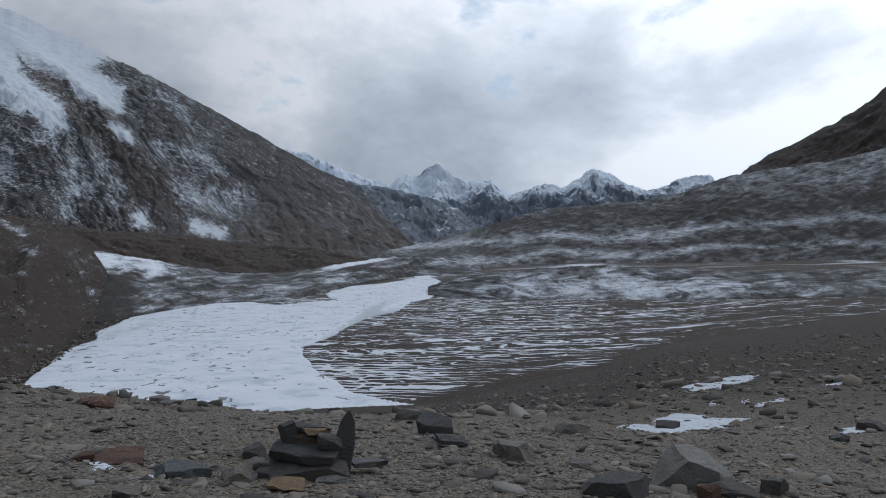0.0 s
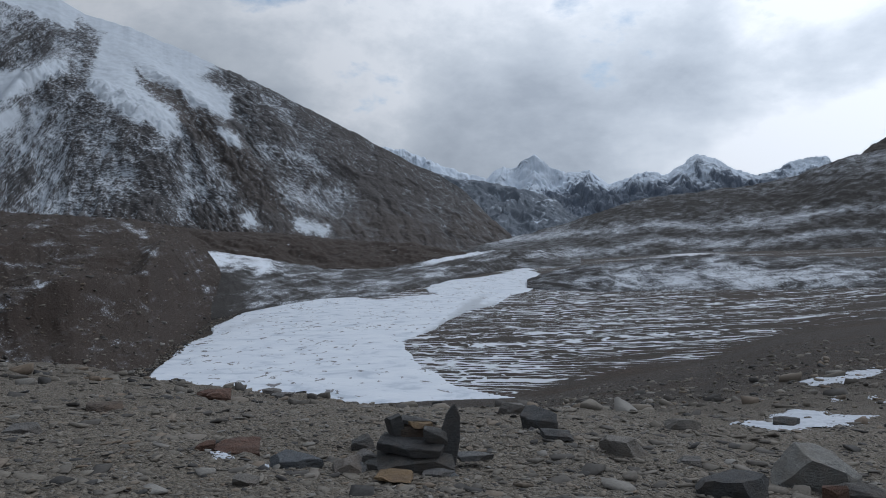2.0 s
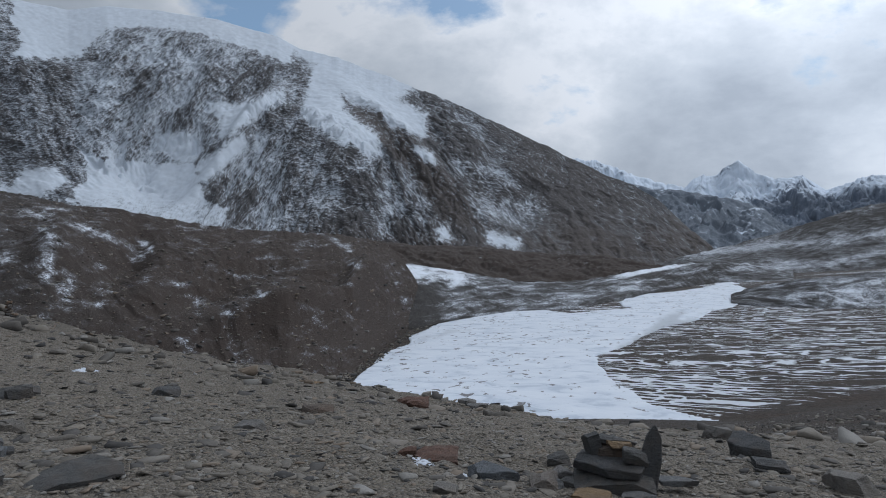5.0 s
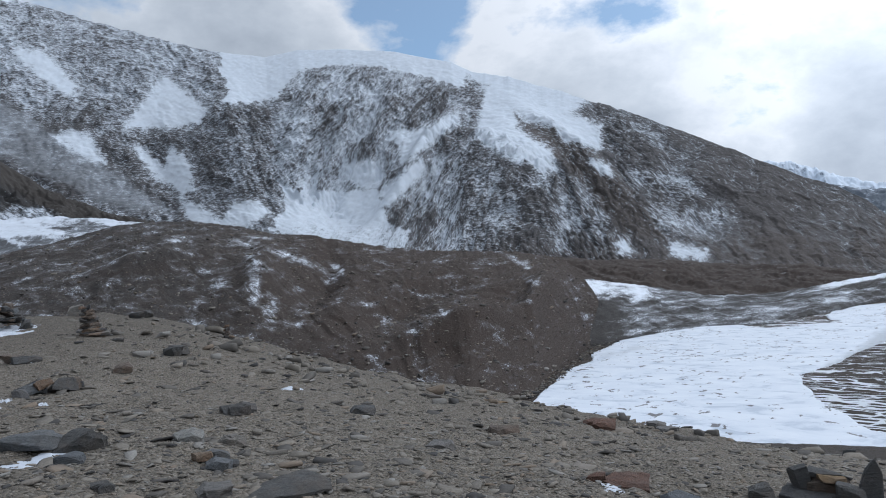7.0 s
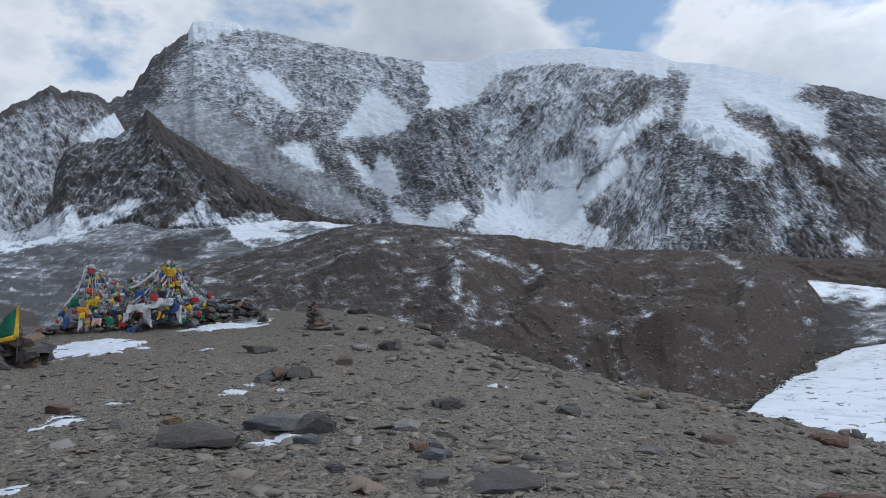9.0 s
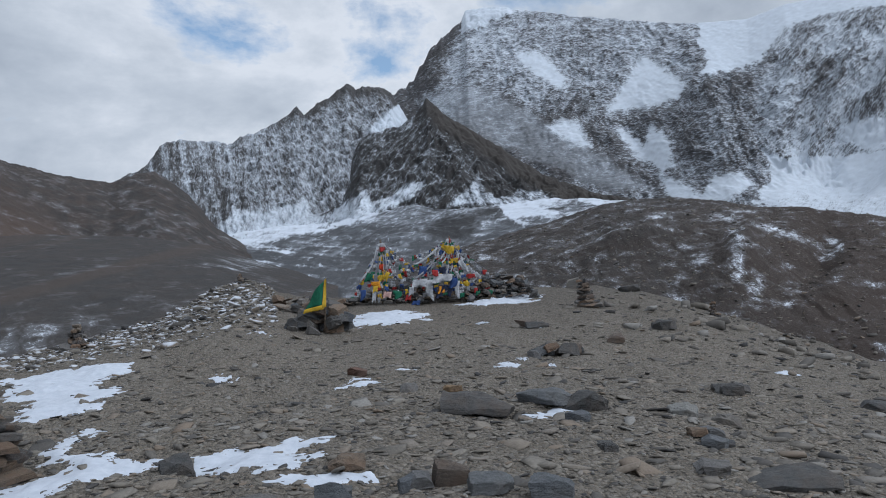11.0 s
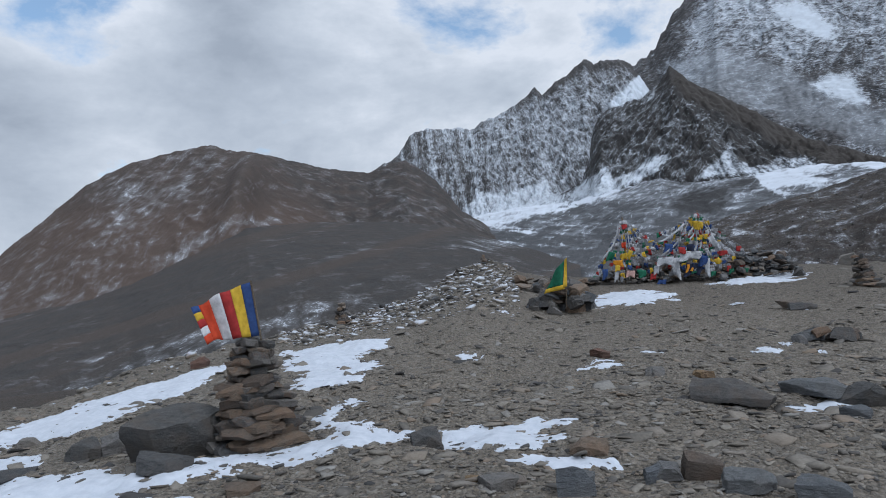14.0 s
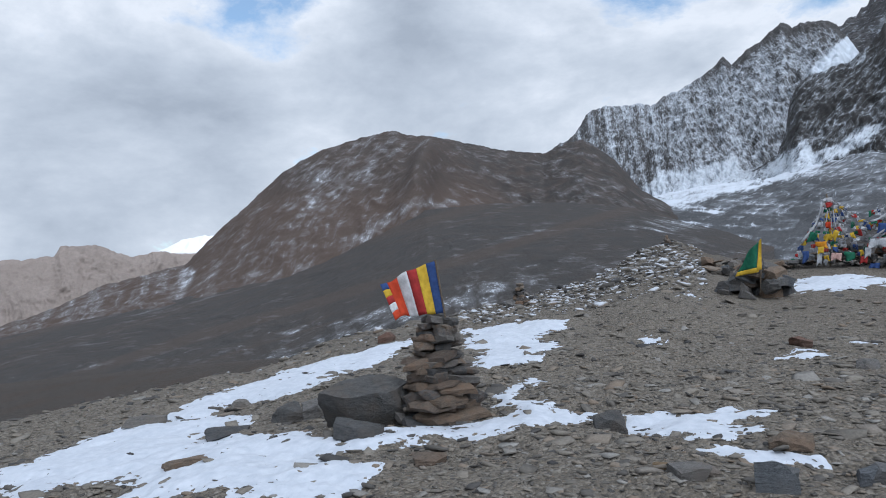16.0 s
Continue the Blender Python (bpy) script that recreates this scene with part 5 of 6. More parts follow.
for k, row in enumerate([
        (-7.56, -3.36, 1.06, 0.47, "dark"), (-7.82, -4.54, 0.36, 0.18, "dark"), (-9.09, -5.96, 0.29, 0.13, "grey"), (-7.98, -6.68, 0.56, 0.12, "grey"),
        (-6.72, -3.14, 0.5, 0.13, "dark"), (-13.73, -5.54, 0.34, 0.18, "rust"), (-7.02, -0.76, 0.3, 0.15, "dark"), (-5.47, -0.29, 0.13, 0.07, "ochre"),
        (-5.36, -0.12, 0.3, 0.08, "grey"), (-5.23, 0.42, 0.26, 0.18, "slate"), (-5.55, 1.03, 0.16, 0.11, "slate"), (-7.23, -4.97, 0.5, 0.06, "dark")]):
    rock(*row, 601 + k)
for k, row in enumerate([
        (-6.1, -4.64, 0.46, 0.09, "brown"), (-6.06, -2.2, 0.3, 0.1, "brown"), (-8.0, -4.22, 0.36, 0.2, "grey")]):
    rock(*row, 613 + k)


# ---- snow lying on the ground ----
def snow_material():
    m, tree, add, bsdf, pos = start("old_snow")
    n = noise_tex(add, pos, 9.0, 7, 0.65)
    grit = noise_tex(add, pos, 45.0, 4, 0.7)
    col = ramp(add, n, [(0.3, (0.40, 0.435, 0.49)), (0.65, (0.51, 0.54, 0.59))])
    col = mix_rgb(add, ramp(add, grit, [(0.68, 0.0), (0.76, 0.6)]), col, (0.3, 0.28, 0.26))
    tree.links.new(col, bsdf.inputs["Base Color"])
    bsdf.inputs["Roughness"].default_value = 0.7
    bsdf.inputs["Subsurface Weight"].default_value = 0.0
    set_bump(add, tree, bsdf, n, 0.4, 0.03)
    return m


SNOW = snow_material()


def snow_patch(x, y, w, d, seed, ragged=1.0, turn=0.0):
    """A thin tongue of drifted snow with a torn outline, w across and d deep as seen from the pass."""
    a = math.radians(math.degrees(math.atan2(-x, y)) + turn)
    grazing, broad = d > 0.8 * w, w > 1.5 and d < 0.8 * w
    d = d * 1.25 if broad else d
    ax, ay = np.array([math.cos(a), math.sin(a)]), np.array([-math.sin(a), math.cos(a)])
    nu = int(min(260, max(40, w * 62)))
    nv = int(min(220, max(34, d * 55)))
    u, v = np.meshgrid(np.linspace(-1.25, 1.25, nu), np.linspace(-1.25, 1.25, nv))
    px = x + ax[0] * u * w / 2 + ay[0] * v * d / 2
    py = y + ax[1] * u * w / 2 + ay[1] * v * d / 2
    lean = v * d / 2 + 0.10 * u * w / 2 + 0.10 * d * fbm(u * 1.4, v, seed * 2.1, 3)
    tears = fbm((u * w / 2) / min(1.0, 0.26 * w), lean / (0.17 * d if grazing else min(0.30, 0.17 * d)), seed * 1.37, 5, 0.46)
    holes = fbm(px * 4.5, py * 4.5, seed, 4, 0.6)
    ragged = ragged * (0.8 if grazing else 0.6 if broad else 0.45)
    f = (1.2 if broad else 0.28 if grazing else 0.6) - np.abs(u) ** 2.6 - np.abs(v) ** 2.2 + ragged * (1.15 * tears + 0.06 * holes)
    r, az = np.hypot(px, py), np.degrees(np.arctan2(-px, py))
    z = ground_z(az, r) + bumps(px, py, r) + np.clip(f, -0.6, 0.3) * 0.05
    keep = f > -0.12
    pts = np.stack([px, py, z], -1).reshape(-1, 3)
    i = np.arange(keep.size).reshape(keep.shape)
    for piece in pieces_of(keep):
        quad = np.stack([i[:-1, :-1], i[:-1, 1:], i[1:, 1:], i[1:, :-1]], -1).reshape(-1, 4)
        quad = quad[piece.reshape(-1)[quad].all(1)]
        if len(quad) < 14:
            continue
        used, inv = np.unique(quad, return_inverse=True)
        me = bpy.data.meshes.new("snow_patch")
        me.from_pydata(pts[used].tolist(), [], inv.reshape(-1, 4).tolist())
        me.polygons.foreach_set("use_smooth", np.full(len(quad), True))
        me.materials.append(SNOW)
        tagged(new("snow_patch", me), "thin wind-torn patch of old white snow on gravel", "snow patch", "snow patches on the pass")


for k, row in enumerate([
        (-3.39, 7.19, 0.33, 0.55), (-2.87, 7.09, 0.09, 0.29), (8.3, 22.21, 0.41, 1.62), (1.15, 10.27, 0.2, 0.55), (7.25, 15.55, 0.24, 0.97),
        (9.31, 22.15, 0.38, 1.06)]):
    snow_patch(*row, 1 + k)
for k, row in enumerate([
        (-11.0, 9.42, 0.66, 1.19), (-11.11, 4.75, 0.32, 0.53), (-11.76, 4.57, 0.15, 0.56)]):
    snow_patch(*row, 21 + k)
for k, row in enumerate([
        (-11.62, -0.41, 0.51, 0.79), (-10.72, 1.52, 0.79, 0.69), (-11.85, 2.55, 0.64, 0.55), (-11.46, 4.21, 0.71, 0.81), (-16.56, 5.52, 0.43, 0.88), (-15.43, 6.4, 0.79, 0.97)]):
    snow_patch(*row, 41 + k)
for k, row in enumerate([
        (-11.21, 3.99, 0.41, 0.38), (-11.94, 4.63, 0.31, 0.43), (-16.59, 5.58, 0.49, 0.64), (-16.07, 0.35, 0.5, 0.8)]):
    snow_patch(*row, 61 + k)


def snow_field(outline, seed, fray=0.24):
    """A drift of snow within an outline on the ground, its rim torn along the slope and thinning out to nothing."""
    pts = np.array(outline)
    lo, hi = pts.min(0) - 0.3, pts.max(0) + 0.3
    step = max(0.035, float((hi - lo).max()) / 190)
    px, py = np.meshgrid(np.arange(lo[0], hi[0], step), np.arange(lo[1], hi[1], step))
    r, az = np.hypot(px, py), np.degrees(np.arctan2(-px, py))
    side = -np.radians(az) * float(r.mean())
    deep = inside_by(px, py, outline) + fray * fbm(side * 1.1, r * 2.6, seed * 1.7, 5, 0.55) + 0.35 * fray * fbm(px * 6, py * 6, seed, 3)
    z = ground_z(az, r) + bumps(px, py, r) + 0.006 + np.where(deep > 0, 0.026 * smooth(0, 0.35, deep), np.maximum(deep, -0.1) * 0.5)
    for piece in pieces_of(deep > -0.05):
        if piece.sum() < 24:
            continue
        ob = grid_mesh("snow_patch", np.stack([px, py, z], -1), {}, SNOW, keep=piece)
        tagged(ob, "wind-packed drift of old white snow between stones", "snow patch", "snow patches on the pass")


DRIFTS = [
    [(-5.2, -5.95), (-6.3, -7.17), (-6.73, -7.16), (-7.5, -7.17), (-7.94, -7.13), (-8.83, -7.04), (-9.47, -6.93), (-10.5, -6.92), (-11.28, -6.52), (-12.13, -6.07), (-12.54, -5.47), (-13.78, -4.89), (-12.47, -4.4), (-11.82, -4.65), (-11.31, -4.86), (-10.46, -4.98), (-9.53, -5.0), (-8.9, -5.03), (-9.35, -5.81), (-9.29, -6.33), (-8.88, -6.25), (-7.84, -5.14), (-7.73, -5.54), (-7.27, -5.3), (-6.54, -4.19), (-6.79, -3.76), (-6.63, -3.37), (-6.3, -3.39), (-6.36, -3.9), (-6.1, -4.23), (-5.69, -4.54), (-5.87, -5.32), (-5.74, -5.72), (-5.12, -5.36), (-4.7, -5.39)],
    [(-14.14, -3.99), (-14.84, -3.51), (-14.0, -2.42), (-14.04, -1.88), (-13.09, -1.98), (-12.4, -2.18), (-11.04, -1.67), (-10.55, -1.9), (-9.9, -2.0), (-9.59, -2.51), (-10.05, -2.78), (-11.27, -3.0), (-12.08, -3.39)],
    [(-6.15, -5.49), (-7.34, -6.52), (-7.42, -5.74), (-7.11, -4.59), (-6.93, -3.74), (-6.5, -3.3), (-6.82, -2.87), (-7.1, -2.5), (-7.4, -2.11), (-7.64, -1.82), (-8.01, -2.1), (-8.43, -2.2), (-8.6, -1.9), (-8.12, -1.78), (-7.71, -1.28), (-7.6, -0.98), (-7.28, -1.01), (-6.9, -1.39), (-6.7, -1.9), (-6.67, -2.37), (-6.26, -2.76), (-6.08, -2.99), (-5.88, -2.5), (-5.4, -2.41), (-5.07, -2.71), (-5.27, -4.72)],
    [(-7.28, -0.84), (-7.47, -0.63), (-7.48, -0.29), (-7.39, -0.13), (-7.4, 0.3), (-7.05, 0.58), (-7.01, 0.32), (-6.57, 0.52), (-6.35, 0.35), (-6.28, -0.02), (-7.02, -0.5)],
    [(-6.05, 0.13), (-6.08, 0.32), (-5.92, 0.72), (-5.81, 0.38)], [(-9.2, -1.94), (-9.18, -1.76), (-8.73, -1.7), (-8.83, -1.88)]]
FAR_DRIFTS = [
    [(-19.6, 2.6), (-20.0, 3.5), (-19.4, 4.7), (-18.9, 4.8), (-17.9, 3.3), (-18.5, 2.7)], [(-21.1, 6.4), (-21.3, 8.3), (-22.4, 9.1), (-21.3, 8.5), (-20.7, 9.0), (-19.6, 7.6), (-19.6, 6.6)],
    [(10.46, 31.75), (12.57, 33.06), (15.23, 35.32), (13.23, 30.97), (10.97, 28.26), (10.0, 29.31)], [(3.27, 12.83), (5.77, 18.87), (6.58, 19.5), (6.22, 17.24), (7.38, 17.77), (6.97, 16.94), (4.57, 12.8), (3.66, 12.43)],
    [(9.3, 21.38), (10.75, 22.66), (10.1, 21.48), (9.05, 20.61)], [(12.82, 24.42), (16.07, 28.29), (14.38, 25.49), (12.65, 23.92)], [(6.96, 12.96), (9.28, 15.59), (8.8, 14.87), (7.29, 13.01)],
    [(-7.72, 2.86), (-7.98, 3.51), (-8.12, 3.83), (-7.64, 3.42), (-7.44, 2.98)]]
for k, outline in enumerate(DRIFTS):
    snow_field(outline, 3 + k)
for k, outline in enumerate(FAR_DRIFTS):
    snow_field(outline, 23 + k, 0.10 if k == 7 else 0.6 if k < 2 else 0.28)


# ---- cairns ----
SLABS = [to_mesh("slab", stone_bm(random.Random(900 + k), 1.0, random.Random(k).uniform(0.6, 0.9), 0.22, 0.03, 2, 9, 0.14), STONE[("mixed", "brown", "grey", "brown", "mixed", "dark", "brown")[k % 7]]) for k in range(14)]
BLOCKS = [to_mesh("block", stone_bm(random.Random(700 + k), 1.0, 0.8, 0.62, 0.03, 1, 8, 0.06), STONE[("dark", "slate", "grey", "brown")[k % 4]]) for k in range(10)]


def cairn(name, label, x, y, width, tall, layers, seed, lean=0.0):
    """A heap of flat stones, laid in courses that narrow to the top; each stone is a part."""
    rng = random.Random(seed)
    base = new(name)
    base.matrix_basis = pose(x, y, ground_at(x, y) - 0.04, 0, 0, math.degrees(math.atan2(-x, y)))
    tagged(base, label, "cairn")
    z = 0.0
    for k in range(layers):
        q = k / max(1, layers - 1)
        radius = width / 2 * (1 - 0.62 * q ** 0.9) * rng.uniform(0.85, 1.12)
        thick = tall / layers * rng.uniform(0.85, 1.2)
        count = 8 if radius > 0.4 else 7 if radius > 0.3 else 5 if radius > 0.25 else 4 if radius > 0.2 else 3 if radius > 0.11 else 1
        turn = rng.uniform(0, 360)
        for c in range(count):
            a = math.radians(turn + 360 * c / count + rng.uniform(-18, 18))
            size = min(0.46, radius * (1.1 if count > 1 else 1.7) * rng.uniform(0.65, 1.35))
            off = radius * rng.uniform(0.42, 0.72) if count > 1 else 0.0
            me = SLABS[rng.randrange(len(SLABS))]
            m = pose(math.cos(a) * off + lean * z, math.sin(a) * off, z + rng.uniform(-0.02, 0.02), rng.uniform(-14, 14), rng.uniform(-14, 14), math.degrees(a) + 90 + rng.uniform(-60, 60)) @ Matrix.Diagonal((size * rng.uniform(0.85, 1.25), size, thick * rng.uniform(3.6, 5.6), 1))
            part("stone", me, base, m)
        z += thick * 0.93
    return base, z


FX, FY = -7.62, -2.57
CAIRN_WORDS = "small cairn of stacked flat brown stones on the pass"
flag_cairn, flag_top = cairn("cairn", "tall cairn of stacked flat brown and grey slabs", FX, FY, 1.06, 1.14, 15, 11)
cairn("cairn", CAIRN_WORDS, -17.6, 8.96, 0.74, 0.84, 11, 12, -0.25)
cairn("cairn", CAIRN_WORDS, -17.9, -3.58, 0.58, 0.62, 8, 13)
cairn("cairn", CAIRN_WORDS, -17.3, 12.6, 0.36, 0.5, 7, 14)
cairn("cairn", CAIRN_WORDS, -23.9, 0.0, 0.34, 0.3, 5, 15)


def slab_heap():
    """The low heap of dark slabs with one slab set on end."""
    rng = random.Random(41)
    base = tagged(new("cairn"), "low heap of dark slabs with one pointed slab upright", "cairn")
    x, y = -1.42, 7.5
    base.matrix_basis = pose(x, y, ground_at(x, y) - 0.03, 0, 0, math.degrees(math.atan2(-x, y)))

    def slab(px, py, pz, w, d, h, rx, ry, rz, kind, label=""):
        me = to_mesh("slab", stone_bm(rng, w, d, h, 0.025, 2, 6, 0.07), STONE[kind])
        part("slab", me, base, pose(px, py, pz, rx, ry, rz), label)

    slab(0.02, 0.0, 0.0, 0.80, 0.5, 0.20, 2, -2, 4, "dark")
    slab(-0.32, -0.05, 0.0, 0.36, 0.3, 0.13, 2, 6, -14, "dark")
    slab(-0.02, 0.02, 0.19, 0.72, 0.44, 0.15, 3, 5, -6, "dark")
    slab(0.04, 0.14, 0.32, 0.42, 0.26, 0.13, 0, -4, 10, "brown")
    slab(0.10, 0.08, 0.43, 0.26, 0.18, 0.05, 4, 3, 20, "ochre", "ochre stone")
    slab(0.06, 0.18, 0.44, 0.40, 0.2, 0.06, 0, 5, -12, "dark")
    slab(-0.16, 0.16, 0.31, 0.16, 0.2, 0.26, 6, -14, 20, "dark")
    slab(0.22, -0.06, 0.30, 0.28, 0.16, 0.14, 4, 12, 8, "dark")
    slab(0.66, 0.22, 0.02, 0.42, 0.3, 0.07, -4, 5, 12, "slate")
    slab(-0.52, 0.12, 0.0, 0.26, 0.24, 0.18, 0, 4, 30, "grey")
    slab(-0.62, -0.08, 0.0, 0.36, 0.3, 0.15, 0, -4, -20, "slate")
    slab(0.30, -0.34, 0.0, 0.34, 0.2, 0.05, 2, 2, 6, "slate")
    bm = bmesh.new()
    rim = [(-0.09, 0), (0.08, 0), (0.13, 0.28), (0.12, 0.52), (0.06, 0.66), (-0.02, 0.56), (-0.11, 0.3)]
    front = [bm.verts.new((px, -0.045 + 0.01 * k % 0.03, pz)) for k, (px, pz) in enumerate(rim)]
    rear = [bm.verts.new((px * 0.86, 0.05, pz * 0.96)) for px, pz in rim]
    bm.faces.new(front)
    bm.faces.new(rear[::-1])
    for k in range(7):
        bm.faces.new((front[k], rear[k], rear[(k + 1) % 7], front[(k + 1) % 7]))
    bmesh.ops.bevel(bm, geom=list(bm.edges), offset=0.012, segments=1, affect="EDGES")
    part("upright_slab", to_mesh("upright_slab", bm, STONE["dark"]), base, pose(0.37, 0.02, 0.02, -4, 3, 12), "pointed slab set on end")


slab_heap()


# ---- flags ----
def cloth_material(name, col):
    m, tree, add, bsdf, _ = start(name)
    pos = add("TexCoord").outputs["Object"]
    n = noise_tex(add, pos, 14.0, 5, 0.6)
    w = noise_tex(add, pos, 220.0, 2, 0.5)
    dim = tuple(c * 0.62 for c in col)
    tree.links.new(ramp(add, n, [(0.3, dim), (0.65, col)]), bsdf.inputs["Base Color"])
    bsdf.inputs["Roughness"].default_value = 0.85
    set_bump(add, tree, bsdf, w, 0.3, 0.002)
    return m


CLOTH = {"blue": cloth_material("blue_cloth", (0.032, 0.065, 0.185)), "white": cloth_material("white_cloth", (0.42, 0.43, 0.45)), "red": cloth_material("red_cloth", (0.30, 0.028, 0.026)),
         "green": cloth_material("green_cloth", (0.015, 0.115, 0.065)), "yellow": cloth_material("yellow_cloth", (0.50, 0.33, 0.03)), "orange": cloth_material("orange_cloth", (0.48, 0.055, 0.020)),
         "grey": cloth_material("faded_cloth", (0.25, 0.255, 0.27)), "pink": cloth_material("pink_cloth", (0.40, 0.26, 0.23)), "navy": cloth_material("navy_cloth", (0.02, 0.025, 0.05)), "bright": cloth_material("bright_white_cloth", (0.60, 0.60, 0.61)), "saffron": cloth_material("saffron_cloth", (0.62, 0.26, 0.02))}
WOOD = stone_material("weathered_pole", (0.09, 0.07, 0.05), (0.2, 0.16, 0.12), (0.13, 0.1, 0.075), 0.1)


def cloth_mesh(name, colour, shape, nu=6, nv=6, thick=0.004):
    """Cloth from shape(u, v) -> place, with u and v from 0 to 1, as a thin two-sided sheet."""
    bm = bmesh.new()
    sheets = []
    for side in (0, 1):
        sheets.append([[bm.verts.new(Vector(shape(i / nu, j / nv)) + Vector((0, thick * side, 0))) for i in range(nu + 1)] for j in range(nv + 1)])
    for side, g in enumerate(sheets):
        for j in range(nv):
            for i in range(nu):
                q = (g[j][i], g[j][i + 1], g[j + 1][i + 1], g[j + 1][i])
                bm.faces.new(q if side == 0 else q[::-1])
    ring = [(0, i) for i in range(nu)] + [(j, nu) for j in range(nv)] + [(nv, i) for i in range(nu, 0, -1)] + [(j, 0) for j in range(nv, 0, -1)]
    for (j1, i1), (j2, i2) in zip(ring, ring[1:] + ring[:1]):
        bm.faces.new((sheets[0][j1][i1], sheets[1][j1][i1], sheets[1][j2][i2], sheets[0][j2][i2]))
    for f in bm.faces:
        f.smooth = True
    return to_mesh(name, bm, CLOTH[colour])


def rod_mesh(name, points, radius, material, sides=6):
    bm = bmesh.new()
    rings = []
    for k, p in enumerate(points):
        p = Vector(p)
        d = (Vector(points[min(k + 1, len(points) - 1)]) - Vector(points[max(k - 1, 0)])).normalized()
        s = d.orthogonal().normalized()
        t = d.cross(s)
        rings.append([bm.verts.new(p + (s * math.cos(2 * math.pi * q / sides) + t * math.sin(2 * math.pi * q / sides)) * radius) for q in range(sides)])
    for a, b in zip(rings, rings[1:]):
        for q in range(sides):
            bm.faces.new((a[q], a[(q + 1) % sides], b[(q + 1) % sides], b[q]))
    bm.faces.new(rings[0])
    bm.faces.new(rings[-1])
    return to_mesh(name, bm, material)


def striped_flag():
    """Flag of five upright stripes, with the same colours across its fly, on a short pole stuck in the tall cairn."""
    x, y = FX, FY
    base = tagged(new("striped_flag"), "blue, yellow, red, white and orange striped flag flying from a cairn", "flag")
    base.matrix_basis = pose(x, y, ground_at(x, y) - 0.04 + flag_top, 0, 0, math.degrees(math.atan2(-x, y)))
    foot, top = Vector((0.13, 0.02, -0.3)), Vector((0.005, 0.02, 0.62))
    part("pole", rod_mesh("pole", [foot, top], 0.011, WOOD), base)
    wide, tall, drop = 0.60, 0.57, 0.10

    def at(s, q):
        """s: from the pole to the fly; q: from the upper to the lower edge."""
        head = top + (foot - top) * 0.015
        hem = head + (foot - head).normalized() * tall
        p = head.lerp(hem, q)
        wave = 0.055 * math.sin(s * 9.5 + 1.2 * q) * min(1, s * 2.5)
        sway = 0.022 * math.sin(s * 14 + 2.5 * q) * s
        return Vector((p.x - wide * s * (1 - 0.12 * q), p.y - 0.10 * s + wave, p.z - drop * s * (0.6 + 0.4 * s) * (2.5 - 2.2 * q) + sway))

    cols = ["blue", "yellow", "red", "bright", "orange"]
    for k, c in enumerate(cols):
        u0, u1 = k * 0.176, (k + 1) * 0.176
        part("stripe", cloth_mesh("stripe", c, lambda u, v, u0=u0, u1=u1: at(u0 + (u1 - u0) * u, v), 4, 12), base, None, c.replace("bright", "white") + " cloth stripe")
    for k, c in enumerate(cols):
        v0, v1 = k / 5, (k + 1) / 5
        part("stripe", cloth_mesh("stripe", c, lambda u, v, v0=v0, v1=v1: at(0.88 + 0.12 * u, v0 + (v1 - v0) * v), 3, 3), base, None, c.replace("bright", "white") + " cloth stripe at the fly")


striped_flag()


def stone_heap(name, label, x, y, length, depth, tall, count, seed, meshes, size=(0.18, 0.42), turn=0.0):
    """A heap of separate stones, higher in its middle."""
    rng = random.Random(seed)
    base = tagged(new(name), label, "stone heap")
    base.matrix_basis = pose(x, y, ground_at(x, y) - 0.05, 0, 0, math.degrees(math.atan2(-x, y)) + turn)
    for k in range(count):
        u, v = rng.uniform(-1, 1), rng.uniform(-1, 1)
        top = tall * max(0.0, 1 - abs(u) ** 2.2) * max(0.0, 1 - v * v) ** 0.7
        z = rng.uniform(0, 1) ** 0.7 * top
        s = rng.uniform(*size)
        part("stone", meshes[rng.randrange(len(meshes))], base,
             pose(u * length / 2, v * depth / 2 * (1 - 0.5 * z / max(tall, 0.01)), z, rng.uniform(-22, 22), rng.uniform(-22, 22), rng.uniform(0, 360)) @ Matrix.Diagonal((s * rng.uniform(0.8, 1.35), s, s * rng.uniform(0.5, 1.05), 1)))
    return base


SHRINE = (-22.1, 5.6)
stone_heap("stone_heap", "long heap of dark stones under prayer flags", SHRINE[0], SHRINE[1], 5.2, 1.3, 0.6, 230, 31, BLOCKS + SLABS, (0.12, 0.36))
stone_heap("stone_heap", "tapering heap of broken stones beside prayer flags", -21.3, 7.85, 2.2, 1.2, 0.75, 110, 33, BLOCKS + SLABS, (0.12, 0.36))
stone_heap("stone_heap", "low heap of brown stones behind a green flag", -20.9, 1.5, 2.4, 1.4, 0.42, 60, 34, BLOCKS + SLABS)
stone_heap("stone_heap", "heap of large dark blocks holding a green flag", -16.95, 1.68, 1.35, 0.9, 0.62, 24, 35, BLOCKS, (0.32, 0.62))
stone_heap("stone_heap", "small pile of broken dark stones on gravel", -12.3, 5.4, 0.8, 0.7, 0.2, 12, 36, BLOCKS, (0.2, 0.4))

PRAYER = ("blue", "white", "red", "green", "yellow")


